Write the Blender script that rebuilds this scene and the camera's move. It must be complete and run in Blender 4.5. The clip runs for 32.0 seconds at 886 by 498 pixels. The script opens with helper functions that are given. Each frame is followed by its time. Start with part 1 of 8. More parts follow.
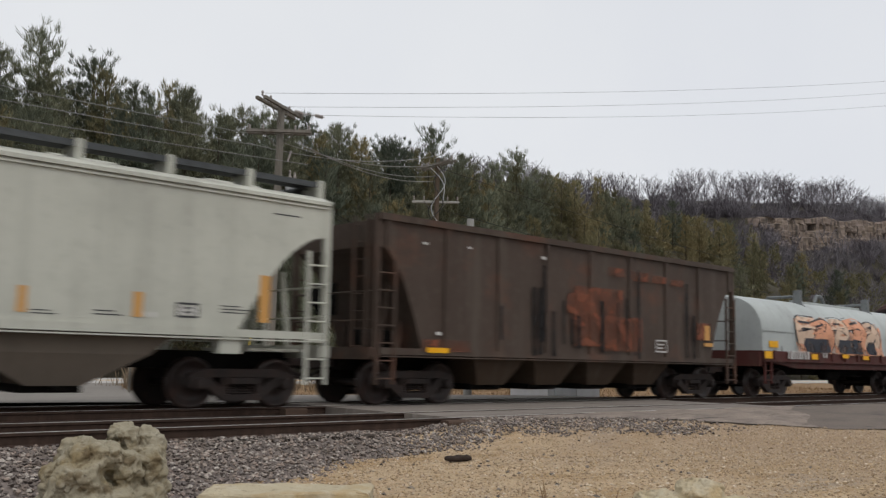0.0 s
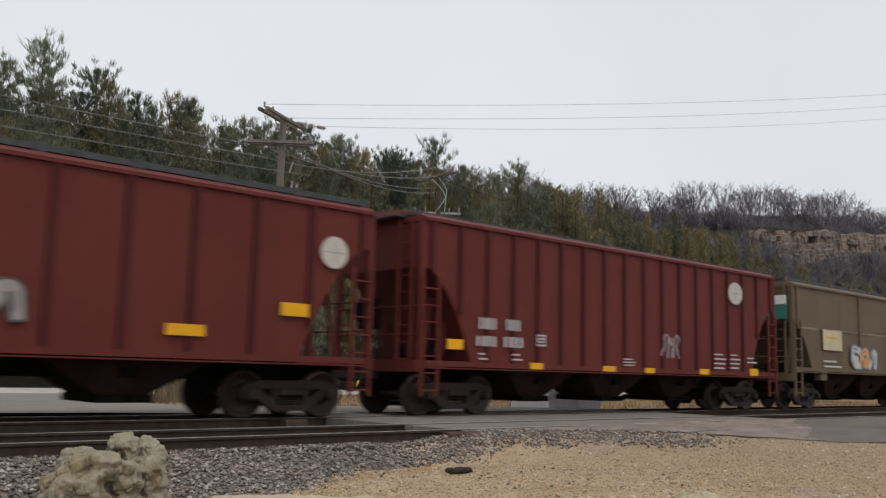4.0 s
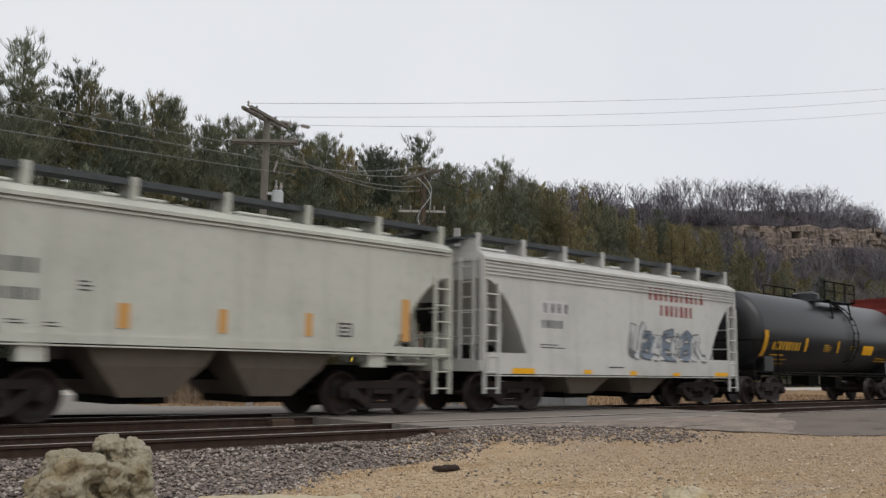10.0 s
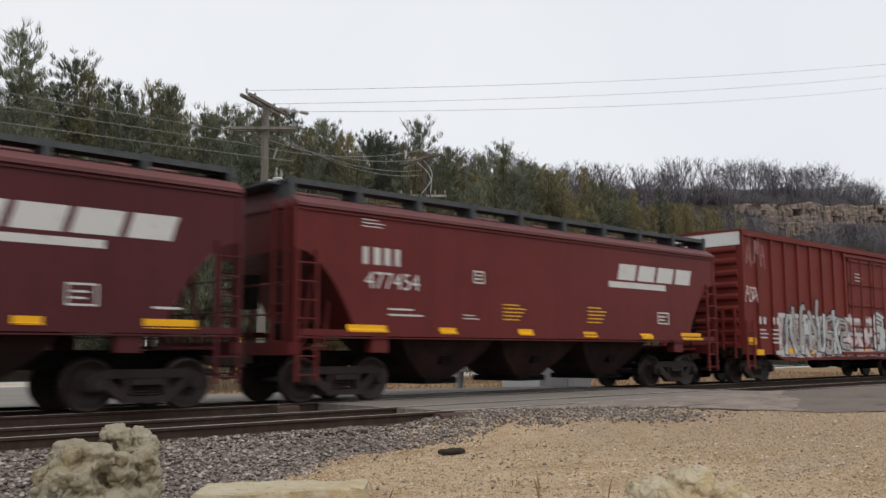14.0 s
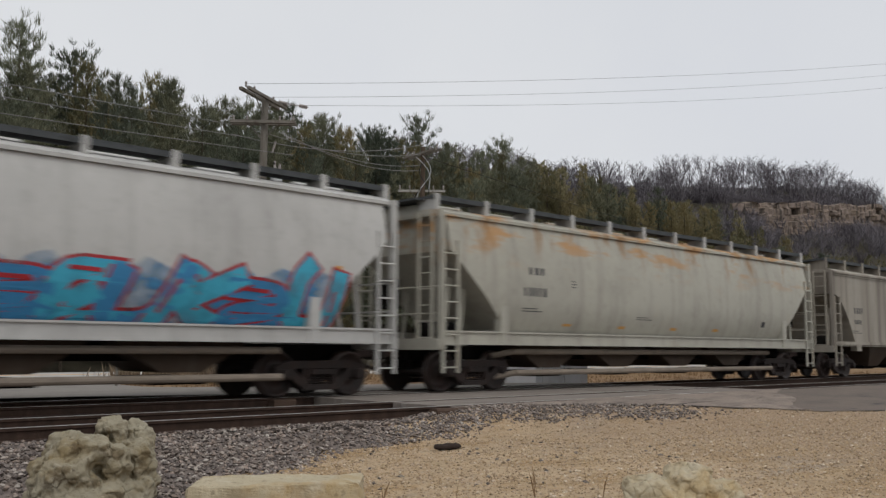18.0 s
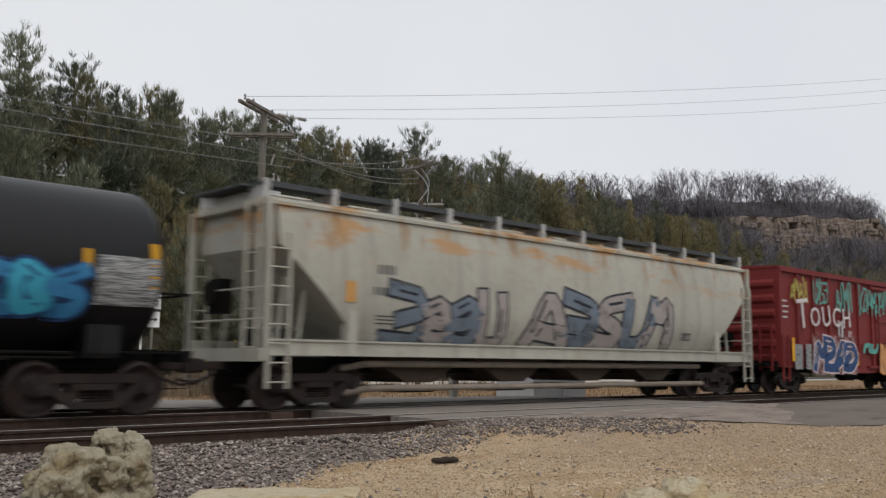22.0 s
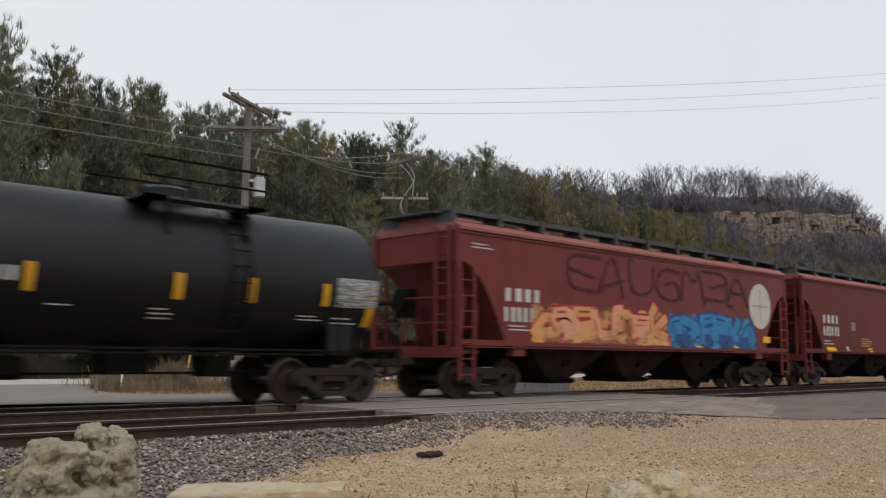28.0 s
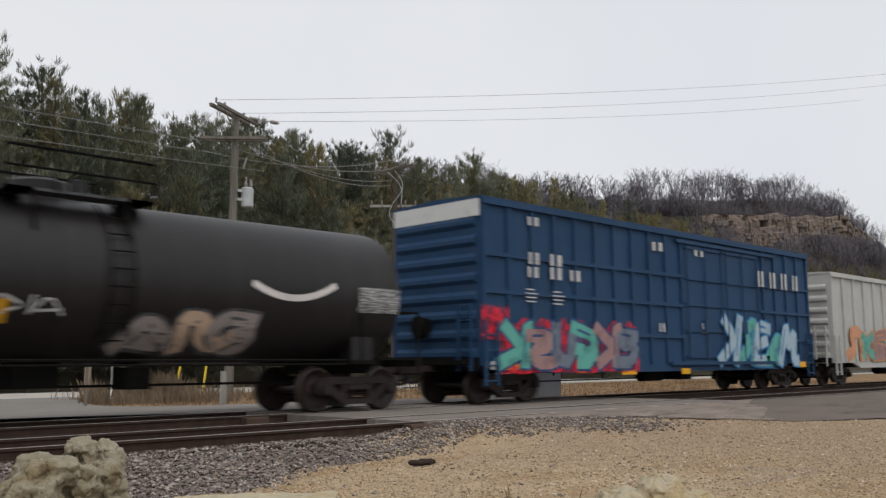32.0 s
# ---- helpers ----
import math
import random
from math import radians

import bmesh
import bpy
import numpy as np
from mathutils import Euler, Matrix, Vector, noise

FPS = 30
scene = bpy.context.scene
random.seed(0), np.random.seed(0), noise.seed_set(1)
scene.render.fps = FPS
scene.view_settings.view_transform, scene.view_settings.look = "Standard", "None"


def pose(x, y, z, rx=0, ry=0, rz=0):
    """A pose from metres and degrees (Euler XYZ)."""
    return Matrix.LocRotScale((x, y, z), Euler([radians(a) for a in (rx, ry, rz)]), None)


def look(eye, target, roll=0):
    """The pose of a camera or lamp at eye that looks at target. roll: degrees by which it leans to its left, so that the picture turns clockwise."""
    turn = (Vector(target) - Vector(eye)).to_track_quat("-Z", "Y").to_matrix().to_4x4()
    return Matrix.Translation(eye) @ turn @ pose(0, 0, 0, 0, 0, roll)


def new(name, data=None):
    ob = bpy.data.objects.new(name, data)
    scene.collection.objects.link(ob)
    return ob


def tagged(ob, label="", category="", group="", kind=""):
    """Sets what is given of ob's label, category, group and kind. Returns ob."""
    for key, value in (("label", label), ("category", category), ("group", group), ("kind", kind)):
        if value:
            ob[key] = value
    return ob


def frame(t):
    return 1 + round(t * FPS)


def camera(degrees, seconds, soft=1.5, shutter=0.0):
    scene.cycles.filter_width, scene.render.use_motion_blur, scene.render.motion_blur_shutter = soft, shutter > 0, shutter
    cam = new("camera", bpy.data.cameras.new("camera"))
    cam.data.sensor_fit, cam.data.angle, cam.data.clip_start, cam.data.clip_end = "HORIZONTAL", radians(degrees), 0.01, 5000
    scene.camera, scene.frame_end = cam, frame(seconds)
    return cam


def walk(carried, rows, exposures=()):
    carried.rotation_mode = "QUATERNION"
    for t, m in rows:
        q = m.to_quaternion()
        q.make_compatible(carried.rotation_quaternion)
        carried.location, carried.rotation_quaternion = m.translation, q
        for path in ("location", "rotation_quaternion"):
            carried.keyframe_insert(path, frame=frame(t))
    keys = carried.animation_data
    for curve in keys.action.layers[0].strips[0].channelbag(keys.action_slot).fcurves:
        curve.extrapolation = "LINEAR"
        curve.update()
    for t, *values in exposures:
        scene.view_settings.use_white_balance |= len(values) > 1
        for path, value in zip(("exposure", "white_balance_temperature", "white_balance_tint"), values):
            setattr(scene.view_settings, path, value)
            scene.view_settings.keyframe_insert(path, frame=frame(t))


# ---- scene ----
# The camera stands by the crossing and only sways a little; x runs along the rails, y away from the camera, rail top is z 0.
cam = camera(51.4, 32.0, soft=1.35, shutter=0.3)
PATH = [
    (0, -42.59, 6.94, -1.21), (0.5, -42.68, 6.95, -1.33), (1, -42.64, 6.88, -1.42), (1.5, -42.47, 7.22, -1.48), (2, -42.63, 7.33, -1.23), (2.5, -42.57, 7.76, -1.34),
    (4.5, -42.53, 7.62, -1.41), (5, -42.64, 7.72, -1.09), (5.5, -42.77, 7.13, -1.06), (6, -42.82, 7.35, -1.00), (6.5, -43.01, 7.49, -1.11), (7, -43.07, 7.87, -1.15),
    (7.5, -43.56, 7.90, -1.15), (8, -44.11, 7.56, -1.10), (8.5, -44.00, 7.82, -1.04), (9, -43.98, 7.95, -0.92), (9.5, -43.33, 7.49, -0.95), (10, -43.37, 7.54, -0.83),
    (10.5, -42.99, 7.81, -0.62), (11, -43.28, 8.31, -0.73), (11.5, -43.42, 8.75, -0.77), (12, -43.54, 8.60, -0.65), (12.5, -43.74, 8.58, -0.70), (13, -43.54, 8.43, -0.77),
    (13.5, -43.80, 8.18, -0.70), (14, -43.14, 6.55, 0.21), (14.5, -42.72, 5.41, 0.04), (15, -42.61, 5.70, -0.11), (15.5, -42.66, 5.42, -0.20), (17.5, -43.40, 5.66, -0.48),
    (18, -43.33, 6.26, -0.34), (18.5, -43.03, 6.37, -0.58), (19, -43.13, 6.48, -0.95), (19.5, -43.26, 6.34, -0.95), (20, -43.75, 6.62, -0.96), (20.5, -43.82, 6.93, -0.78),
    (21, -43.44, 6.96, -0.58), (21.5, -43.40, 6.87, -0.69), (22, -43.47, 7.07, -0.52), (22.5, -43.68, 7.17, -0.54), (23, -43.67, 7.03, -0.35), (23.5, -43.59, 6.97, -0.19),
    (24, -43.89, 6.95, -0.33), (24.5, -44.21, 6.93, -0.26), (25, -44.11, 7.06, -0.35), (25.5, -44.15, 7.01, -0.53), (27.5, -44.13, 6.88, -0.57), (28, -44.40, 6.73, -0.50),
    (28.5, -44.33, 6.80, -0.44), (29, -44.45, 7.00, -0.49), (29.5, -44.46, 6.95, -0.41), (30, -44.44, 7.06, -0.34), (30.5, -44.40, 7.18, -0.28), (31, -44.76, 7.20, -0.01),
    (31.5, -44.85, 7.24, 0.26), (32, -44.96, 7.18, 0.40),
]
walk(cam, [(t, pose(0, 0, 0.95, 90 + p, r, y)) for t, y, p, r in PATH], [(0, 0.0), (9, 0.0), (11, 0.05), (13, 0.1), (14, 0.13), (15, 0.05), (17, -0.1), (18, -0.13), (19, -0.08), (21, -0.04), (24, 0.0), (32, 0.0)])

# ---- light: overcast day, wide soft sun behind the camera ----
world = bpy.data.worlds.new("overcast_sky")
scene.world = world
world.use_nodes = True
wn, wl = world.node_tree.nodes, world.node_tree.links
sky = wn.new("ShaderNodeTexSky")
sky.sky_type, sky.sun_disc = "NISHITA", False
sky.sun_elevation, sky.sun_rotation = radians(58), radians(205)
sky.air_density, sky.dust_density, sky.ozone_density = 1.0, 6.0, 1.0
pale = wn.new("ShaderNodeHueSaturation")
pale.inputs["Saturation"].default_value = 0.12
cloud = wn.new("ShaderNodeMix")
cloud.data_type = "RGBA"
cloud.inputs["Factor"].default_value = 0.6
cloud.inputs["B"].default_value = (8.2, 8.3, 8.6, 1)
wl.new(sky.outputs[0], pale.inputs["Color"])
wl.new(pale.outputs[0], cloud.inputs["A"])
drift, spread, tint = wn.new("ShaderNodeTexNoise"), wn.new("ShaderNodeMapRange"), wn.new("ShaderNodeMix")
drift.inputs["Scale"].default_value, drift.inputs["Detail"].default_value = 1.6, 5.0
spread.inputs["From Min"].default_value, spread.inputs["From Max"].default_value = 0.35, 0.65
tint.data_type = "RGBA"
tint.inputs["A"].default_value, tint.inputs["B"].default_value = (7.6, 7.88, 8.5, 1), (8.45, 8.65, 8.95, 1)
wl.new(drift.outputs["Fac"], spread.inputs["Value"])
wl.new(spread.outputs[0], tint.inputs["Factor"])
wl.new(tint.outputs["Result"], cloud.inputs["B"])
wl.new(cloud.outputs["Result"], wn["Background"].inputs["Color"])
wn["Background"].inputs["Strength"].default_value = 0.125
lamp = bpy.data.lights.new("sun", "SUN")
lamp.energy, lamp.angle, lamp.color = 0.5, radians(40), (1.0, 0.97, 0.93)
new("sun", lamp).matrix_basis = look((-8, -18, 30), (0, 0, 0))

# ---- materials ----
MATS = {}


def shader(name, base, rough=0.6, metal=0.0, spots=(), bump=0.0, bump_scale=40.0, coat=0.0, gloss=0.12, island=None):
    """A principled material. spots: (colour, noise scale xyz, low, high, strength) layers laid over the base."""
    if name in MATS:
        return MATS[name]
    m = bpy.data.materials.new(name)
    m.use_nodes = True
    n, l = m.node_tree.nodes, m.node_tree.links
    b = n["Principled BSDF"]
    b.inputs["Roughness"].default_value, b.inputs["Metallic"].default_value = rough, metal
    b.inputs["Coat Weight"].default_value = coat
    b.inputs["Specular IOR Level"].default_value = gloss
    tc = n.new("ShaderNodeTexCoord")
    col = n.new("ShaderNodeRGB")
    col.outputs[0].default_value = (*base, 1)
    out = col.outputs[0]
    if island:
        ge, pick = n.new("ShaderNodeNewGeometry"), n.new("ShaderNodeValToRGB")
        pick.color_ramp.elements[0].color = (*base, 1)
        pick.color_ramp.elements[1].color = (*island[-1], 1)
        for i, c in enumerate(island[:-1]):
            pick.color_ramp.elements.new((i + 1) / len(island)).color = (*c, 1)
        l.new(ge.outputs["Random Per Island"], pick.inputs[0])
        out = pick.outputs[0]
    for i, (c, scale, lo, hi, strength, *band) in enumerate(spots):
        mp = n.new("ShaderNodeMapping")
        mp.inputs["Scale"].default_value = scale
        mp.inputs["Location"].default_value = (3.1 * i, 1.7 * i, 0.9 * i)
        no = n.new("ShaderNodeTexNoise")
        no.inputs["Scale"].default_value, no.inputs["Detail"].default_value = 1.0, 6.0
        no.inputs["Roughness"].default_value = 0.62
        rp = n.new("ShaderNodeMapRange")
        rp.inputs["From Min"].default_value, rp.inputs["From Max"].default_value = lo, hi
        rp.inputs["To Max"].default_value = strength
        mx = n.new("ShaderNodeMix")
        mx.data_type = "RGBA"
        mx.inputs["B"].default_value = (*c, 1)
        l.new(tc.outputs["Object"], mp.inputs["Vector"])
        l.new(mp.outputs[0], no.inputs["Vector"])
        l.new(no.outputs["Fac"], rp.inputs["Value"])
        fac = rp.outputs[0]
        if band:
            sx, br, mu = n.new("ShaderNodeSeparateXYZ"), n.new("ShaderNodeMapRange"), n.new("ShaderNodeMath")
            br.inputs["From Min"].default_value, br.inputs["From Max"].default_value = band
            mu.operation = "MULTIPLY"
            l.new(tc.outputs["Object"], sx.inputs[0])
            l.new(sx.outputs["Z"], br.inputs["Value"])
            l.new(fac, mu.inputs[0])
            l.new(br.outputs[0], mu.inputs[1])
            fac = mu.outputs[0]
        l.new(fac, mx.inputs["Factor"])
        l.new(out, mx.inputs["A"])
        out = mx.outputs["Result"]
    l.new(out, b.inputs["Base Color"])
    if bump:
        no = n.new("ShaderNodeTexNoise")
        no.inputs["Scale"].default_value, no.inputs["Detail"].default_value = bump_scale, 8.0
        bp = n.new("ShaderNodeBump")
        bp.inputs["Strength"].default_value, bp.inputs["Distance"].default_value = bump, 0.02
        l.new(tc.outputs["Object"], no.inputs["Vector"])
        l.new(no.outputs["Fac"], bp.inputs["Height"])
        l.new(bp.outputs[0], b.inputs["Normal"])
    MATS[name] = m
    return m


def paint(name, base, dirt=0.35, rust=0.0, rust_colour=(0.30, 0.13, 0.05), dirt_colour=(0.10, 0.085, 0.07), rough=0.55, tone=0.55, gloss=0.10, top=0.0):
    """Weathered freight-car paint: broad fading, vertical run marks, fine grime and rust patches."""
    base = tuple(c * 0.8 for c in base)
    spots = [
        (tuple(c * tone for c in base), (0.35, 0.35, 0.5), 0.42, 0.75, 0.5),
        (dirt_colour, (2.6, 1.0, 0.16), 0.5, 0.85, dirt),
        (dirt_colour, (5.0, 5.0, 4.0), 0.52, 0.9, dirt * 0.8),
    ]
    if rust:
        spots.append((rust_colour, (0.8, 0.8, 0.9), 0.62 - 0.2 * rust, 0.72, min(1, rust)))
    if top:
        spots.append((rust_colour, (0.5, 0.5, 1.9), 0.52, 0.62, top, 2.8, 3.6))
        spots.append((tuple(c * 0.6 for c in rust_colour), (1.6, 1.6, 0.5), 0.55, 0.66, top, 2.9, 3.7))
    return shader(name, base, rough, 0.0, spots, 0.05, 18.0, gloss=gloss)


STEEL_DARK = shader("grimy_truck_steel", (0.026, 0.021, 0.0195), 0.6, 0.0, [((0.052, 0.031, 0.024), (3, 3, 3), 0.45, 0.75, 0.7)], 0.2, 25)
# Grimy steel, base taken nearly black to deepen the shade under the cars.
UNDER = shader("grimy_shaded_underframe", (0.006, 0.0055, 0.005), 0.9, 0.0, [((0.022, 0.016, 0.013), (2, 2, 2), 0.5, 0.8, 0.6)], 0.1, 20)
WHEEL = shader("worn_wheel_steel", (0.026, 0.019, 0.017), 0.42, 0.0, [((0.065, 0.032, 0.024), (4, 4, 4), 0.45, 0.8, 0.6)], gloss=0.25)
RAIL_SIDE = shader("rusty_rail", (0.04, 0.026, 0.02), 0.8, 0.0, [((0.085, 0.052, 0.038), (6, 3, 3), 0.45, 0.8, 0.7)], 0.2, 30)
RAIL_TOP = shader("polished_rail_head", (0.46, 0.44, 0.42), 0.5, 0.5, [((0.2, 0.16, 0.13), (0.8, 12, 3), 0.55, 0.8, 0.5)])
GRATE = shader("galvanised_grating", (0.17, 0.18, 0.18), 0.6, 0.3, [((0.05, 0.05, 0.05), (6, 6, 6), 0.5, 0.8, 0.6)])
YELLOW = shader("yellow_reflector", (0.72, 0.36, 0.015), 0.45, 0, [((0.25, 0.14, 0.03), (6, 6, 6), 0.55, 0.8, 0.5)])
WHITE = shader("white_lettering", (0.5, 0.49, 0.47), 0.6, 0, [((0.3, 0.27, 0.25), (5, 5, 5), 0.52, 0.8, 0.6)])
BLACKINK = shader("black_lettering", (0.05, 0.05, 0.055), 0.6)
MAROONINK = shader("maroon_lettering", (0.20, 0.04, 0.035), 0.6)
GOLDINK = shader("yellow_lettering", (0.60, 0.33, 0.03), 0.55)


FLATS = {"white_lettering": (0.62, 0.62, 0.60)}


def flat(name, colour, rough=0.5):
    FLATS[name] = colour
    return shader(name, colour, rough, 0, [(tuple(c * 0.72 for c in colour), (2.2, 2.2, 2.2), 0.5, 0.8, 0.7)])


def mist(material, bare):
    """The same spray paint, thin and faded in patches so that the car's paint shows through."""
    name = "faded_" + material.name + ("_thin" if bare > 0.35 else "")
    if name in MATS:
        return MATS[name]
    m = shader(name, FLATS[material.name], 0.6, 0, [(tuple(c * 0.7 for c in FLATS[material.name]), (2.2, 2.2, 2.2), 0.5, 0.8, 0.7)])
    n, l = m.node_tree.nodes, m.node_tree.links
    tc, no, rp = n.new("ShaderNodeTexCoord"), n.new("ShaderNodeTexNoise"), n.new("ShaderNodeMapRange")
    no.inputs["Scale"].default_value, no.inputs["Detail"].default_value = 2.4, 5.0
    rp.inputs["From Min"].default_value, rp.inputs["From Max"].default_value = bare, bare + 0.22
    rp.inputs["To Min"].default_value, rp.inputs["To Max"].default_value = (0.25 if bare > 0.35 else 0.5), 0.95
    l.new(tc.outputs["Object"], no.inputs["Vector"])
    l.new(no.outputs["Fac"], rp.inputs["Value"])
    l.new(rp.outputs[0], n["Principled BSDF"].inputs["Alpha"])
    return m


# ---- mesh helpers ----
def mesh_from(name, verts, faces, material, smooth=False):
    me = bpy.data.meshes.new(name)
    me.from_pydata([tuple(v) for v in verts], [], [tuple(f) for f in faces])
    me.materials.append(material)
    if smooth:
        me.polygons.foreach_set("use_smooth", [True] * len(me.polygons))
    me.update()
    return me


class Mesh:
    """Collects simple solids into one mesh."""

    def __init__(self):
        self.v, self.f = [], []

    def add(self, verts, faces):
        k = len(self.v)
        self.v += [tuple(p) for p in verts]
        self.f += [tuple(k + i for i in fc) for fc in faces]
        return self

    def box(self, x0, x1, y0, y1, z0, z1, c=0.0):
        """A box; c chamfers its edges along x."""
        if c:
            p = [(y0 + c, z0), (y1 - c, z0), (y1, z0 + c), (y1, z1 - c), (y1 - c, z1), (y0 + c, z1), (y0, z1 - c), (y0, z0 + c)]
            v = [(x, y, z) for x in (x0, x1) for y, z in p]
            f = [tuple(range(7, -1, -1)), tuple(range(8, 16))] + [(i, (i + 1) % 8, 8 + (i + 1) % 8, 8 + i) for i in range(8)]
            return self.add(v, f)
        v = [(x, y, z) for x in (x0, x1) for y in (y0, y1) for z in (z0, z1)]
        return self.add(v, [(0, 1, 3, 2), (4, 6, 7, 5), (0, 4, 5, 1), (2, 3, 7, 6), (0, 2, 6, 4), (1, 5, 7, 3)])

    def rod(self, a, b, r, n=6, r2=None):
        a, b = Vector(a), Vector(b)
        r2 = r if r2 is None else r2
        d = (b - a).normalized()
        u = d.orthogonal().normalized()
        w = d.cross(u)
        ring = [(math.cos(2 * math.pi * i / n), math.sin(2 * math.pi * i / n)) for i in range(n)]
        v = [a + (u * c + w * s) * r for c, s in ring] + [b + (u * c + w * s) * r2 for c, s in ring]
        return self.add(v, [(i, (i + 1) % n, n + (i + 1) % n, n + i) for i in range(n)] + [tuple(range(n - 1, -1, -1)), tuple(range(n, 2 * n))])

    def tube(self, pts, r, n=6):
        """One bent rod through the points."""
        k = len(self.v)
        pts = [Vector(p) for p in pts]
        for i, p in enumerate(pts):
            d = (pts[min(i + 1, len(pts) - 1)] - pts[max(i - 1, 0)]).normalized()
            u = d.cross(Vector((0.13, 0.31, 0.94))).normalized()
            w = d.cross(u)
            self.v += [tuple(p + (u * math.cos(2 * math.pi * j / n) + w * math.sin(2 * math.pi * j / n)) * r) for j in range(n)]
        for i in range(len(pts) - 1):
            self.f += [(k + i * n + j, k + i * n + (j + 1) % n, k + (i + 1) * n + (j + 1) % n, k + (i + 1) * n + j) for j in range(n)]
        return self

    def prism(self, outline, y0, y1):
        """An outline in x, z drawn through from y0 to y1."""
        n = len(outline)
        v = [(x, y0, z) for x, z in outline] + [(x, y1, z) for x, z in outline]
        return self.add(v, [tuple(range(n)), tuple(range(2 * n - 1, n - 1, -1))] + [(i, n + i, n + (i + 1) % n, (i + 1) % n) for i in range(n)])

    def lathe(self, profile, axis, n=24, cx=0, cy=0, cz=0, close=True):
        """profile: (along, radius); axis 'x' or 'y' or 'z'."""
        k = len(self.v)
        m = len(profile)
        for i in range(n):
            a = 2 * math.pi * i / n
            c, s = math.cos(a), math.sin(a)
            for d, r in profile:
                self.v.append({"x": (cx + d, cy + r * c, cz + r * s), "y": (cx + r * c, cy + d, cz + r * s), "z": (cx + r * c, cy + r * s, cz + d)}[axis])
        for i in range(n):
            for j in range(m - 1):
                a, b = i * m + j, ((i + 1) % n) * m + j
                self.f.append((k + a, k + a + 1, k + b + 1, k + b))
        if close:
            self.f.append(tuple(k + i * m for i in range(n)))
            self.f.append(tuple(k + i * m + m - 1 for i in reversed(range(n))))
        return self

    def stack(self, levels):
        """Rectangles (z, half length, half width) piled up into one closed body."""
        k = len(self.v)
        for z, a, b in levels:
            self.v += [(-a, -b, z), (a, -b, z), (a, b, z), (-a, b, z)]
        for i in range(len(levels) - 1):
            for j in range(4):
                p, q = k + 4 * i + j, k + 4 * i + (j + 1) % 4
                self.f.append((p, q, q + 4, p + 4))
        self.f.append((k + 3, k + 2, k + 1, k))
        e = k + 4 * (len(levels) - 1)
        self.f.append((e, e + 1, e + 2, e + 3))
        return self


def part(name, mesh, material, parent, label="", smooth=False):
    """One mesh object under a thing or a part."""
    me = mesh if isinstance(mesh, bpy.types.Mesh) else mesh_from(name, mesh.v, mesh.f, material, smooth)
    ob = new(name, me)
    ob.parent = parent
    if smooth and not isinstance(mesh, bpy.types.Mesh):
        sharpen(me, 38)
    if label:
        tagged(ob, label)
    return ob


def sharpen(me, degrees):
    bm = bmesh.new()
    bm.from_mesh(me)
    for e in bm.edges:
        e.smooth = len(e.link_faces) == 2 and e.calc_face_angle(0) < radians(degrees)
    bm.to_mesh(me)
    bm.free()


def thing(name, label, category, at=None, group="", kind=""):
    ob = new(name)
    if at is not None:
        ob.matrix_basis = at
    return tagged(ob, label, category, group, kind)


def single(name, mesh, material, label, category, at=None, group="", kind="", smooth=False):
    me = mesh_from(name, mesh.v, mesh.f, material, smooth)
    if smooth:
        sharpen(me, 40)
    ob = new(name, me)
    if at is not None:
        ob.matrix_basis = at
    return tagged(ob, label, category, group, kind)


# ---- freight cars: x along the car, y across (the camera's side is -y), z from the rail top ----
TRACK_Y = 16.25
CARS, WHEELS = [], []


def side_frame_mesh():
    m = Mesh()
    m.prism([(-1.08, 0.40), (-1.1, 0.58), (-1.0, 0.66), (-0.72, 0.72), (0.72, 0.72), (1.0, 0.66), (1.1, 0.58), (1.08, 0.40), (0.96, 0.34), (0.82, 0.46), (0.72, 0.57), (-0.72, 0.57), (-0.82, 0.46), (-0.96, 0.34)], -0.09, 0.09)
    for k in (-1, 1):
        m.prism([(k * 0.88, 0.50), (k * 0.68, 0.58), (k * 0.28, 0.26), (k * 0.40, 0.15)], -0.08, 0.08)
        m.prism([(k * 0.30, 0.24), (k * 0.42, 0.24), (k * 0.42, 0.6), (k * 0.30, 0.6)], -0.07, 0.07)
        m.lathe([(-0.20, 0.05), (-0.19, 0.10), (-0.06, 0.12), (0.06, 0.12)], "y", 12, k * 0.89, 0, 0.457)
    m.prism([(-0.42, 0.15), (0.42, 0.15), (0.40, 0.26), (-0.40, 0.26)], -0.10, 0.10)
    for x in (-0.2, -0.07, 0.07, 0.2):
        for j in range(4):
            m.lathe([(0.265 + 0.048 * j, 0.045), (0.285 + 0.048 * j, 0.06), (0.305 + 0.048 * j, 0.045)], "z", 8, x, 0, 0)
    m.box(-0.3, 0.3, -0.13, 0.1, 0.455, 0.56)
    return mesh_from("side_frame", m.v, m.f, STEEL_DARK)


def wheelset_mesh():
    m = Mesh()
    m.lathe([(-0.98, 0.07), (-0.70, 0.08), (0.70, 0.08), (0.98, 0.07)], "y", 10)
    for k in (-1, 1):
        prof = [(0.83, 0.10), (0.80, 0.13), (0.76, 0.16), (0.745, 0.36), (0.83, 0.40), (0.83, 0.447), (0.72, 0.457), (0.705, 0.485), (0.69, 0.485), (0.69, 0.40), (0.72, 0.35), (0.70, 0.15)]
        m.lathe([(k * d, r) for d, r in prof], "y", 28)
    return mesh_from("wheelset", m.v, m.f, WHEEL, True)


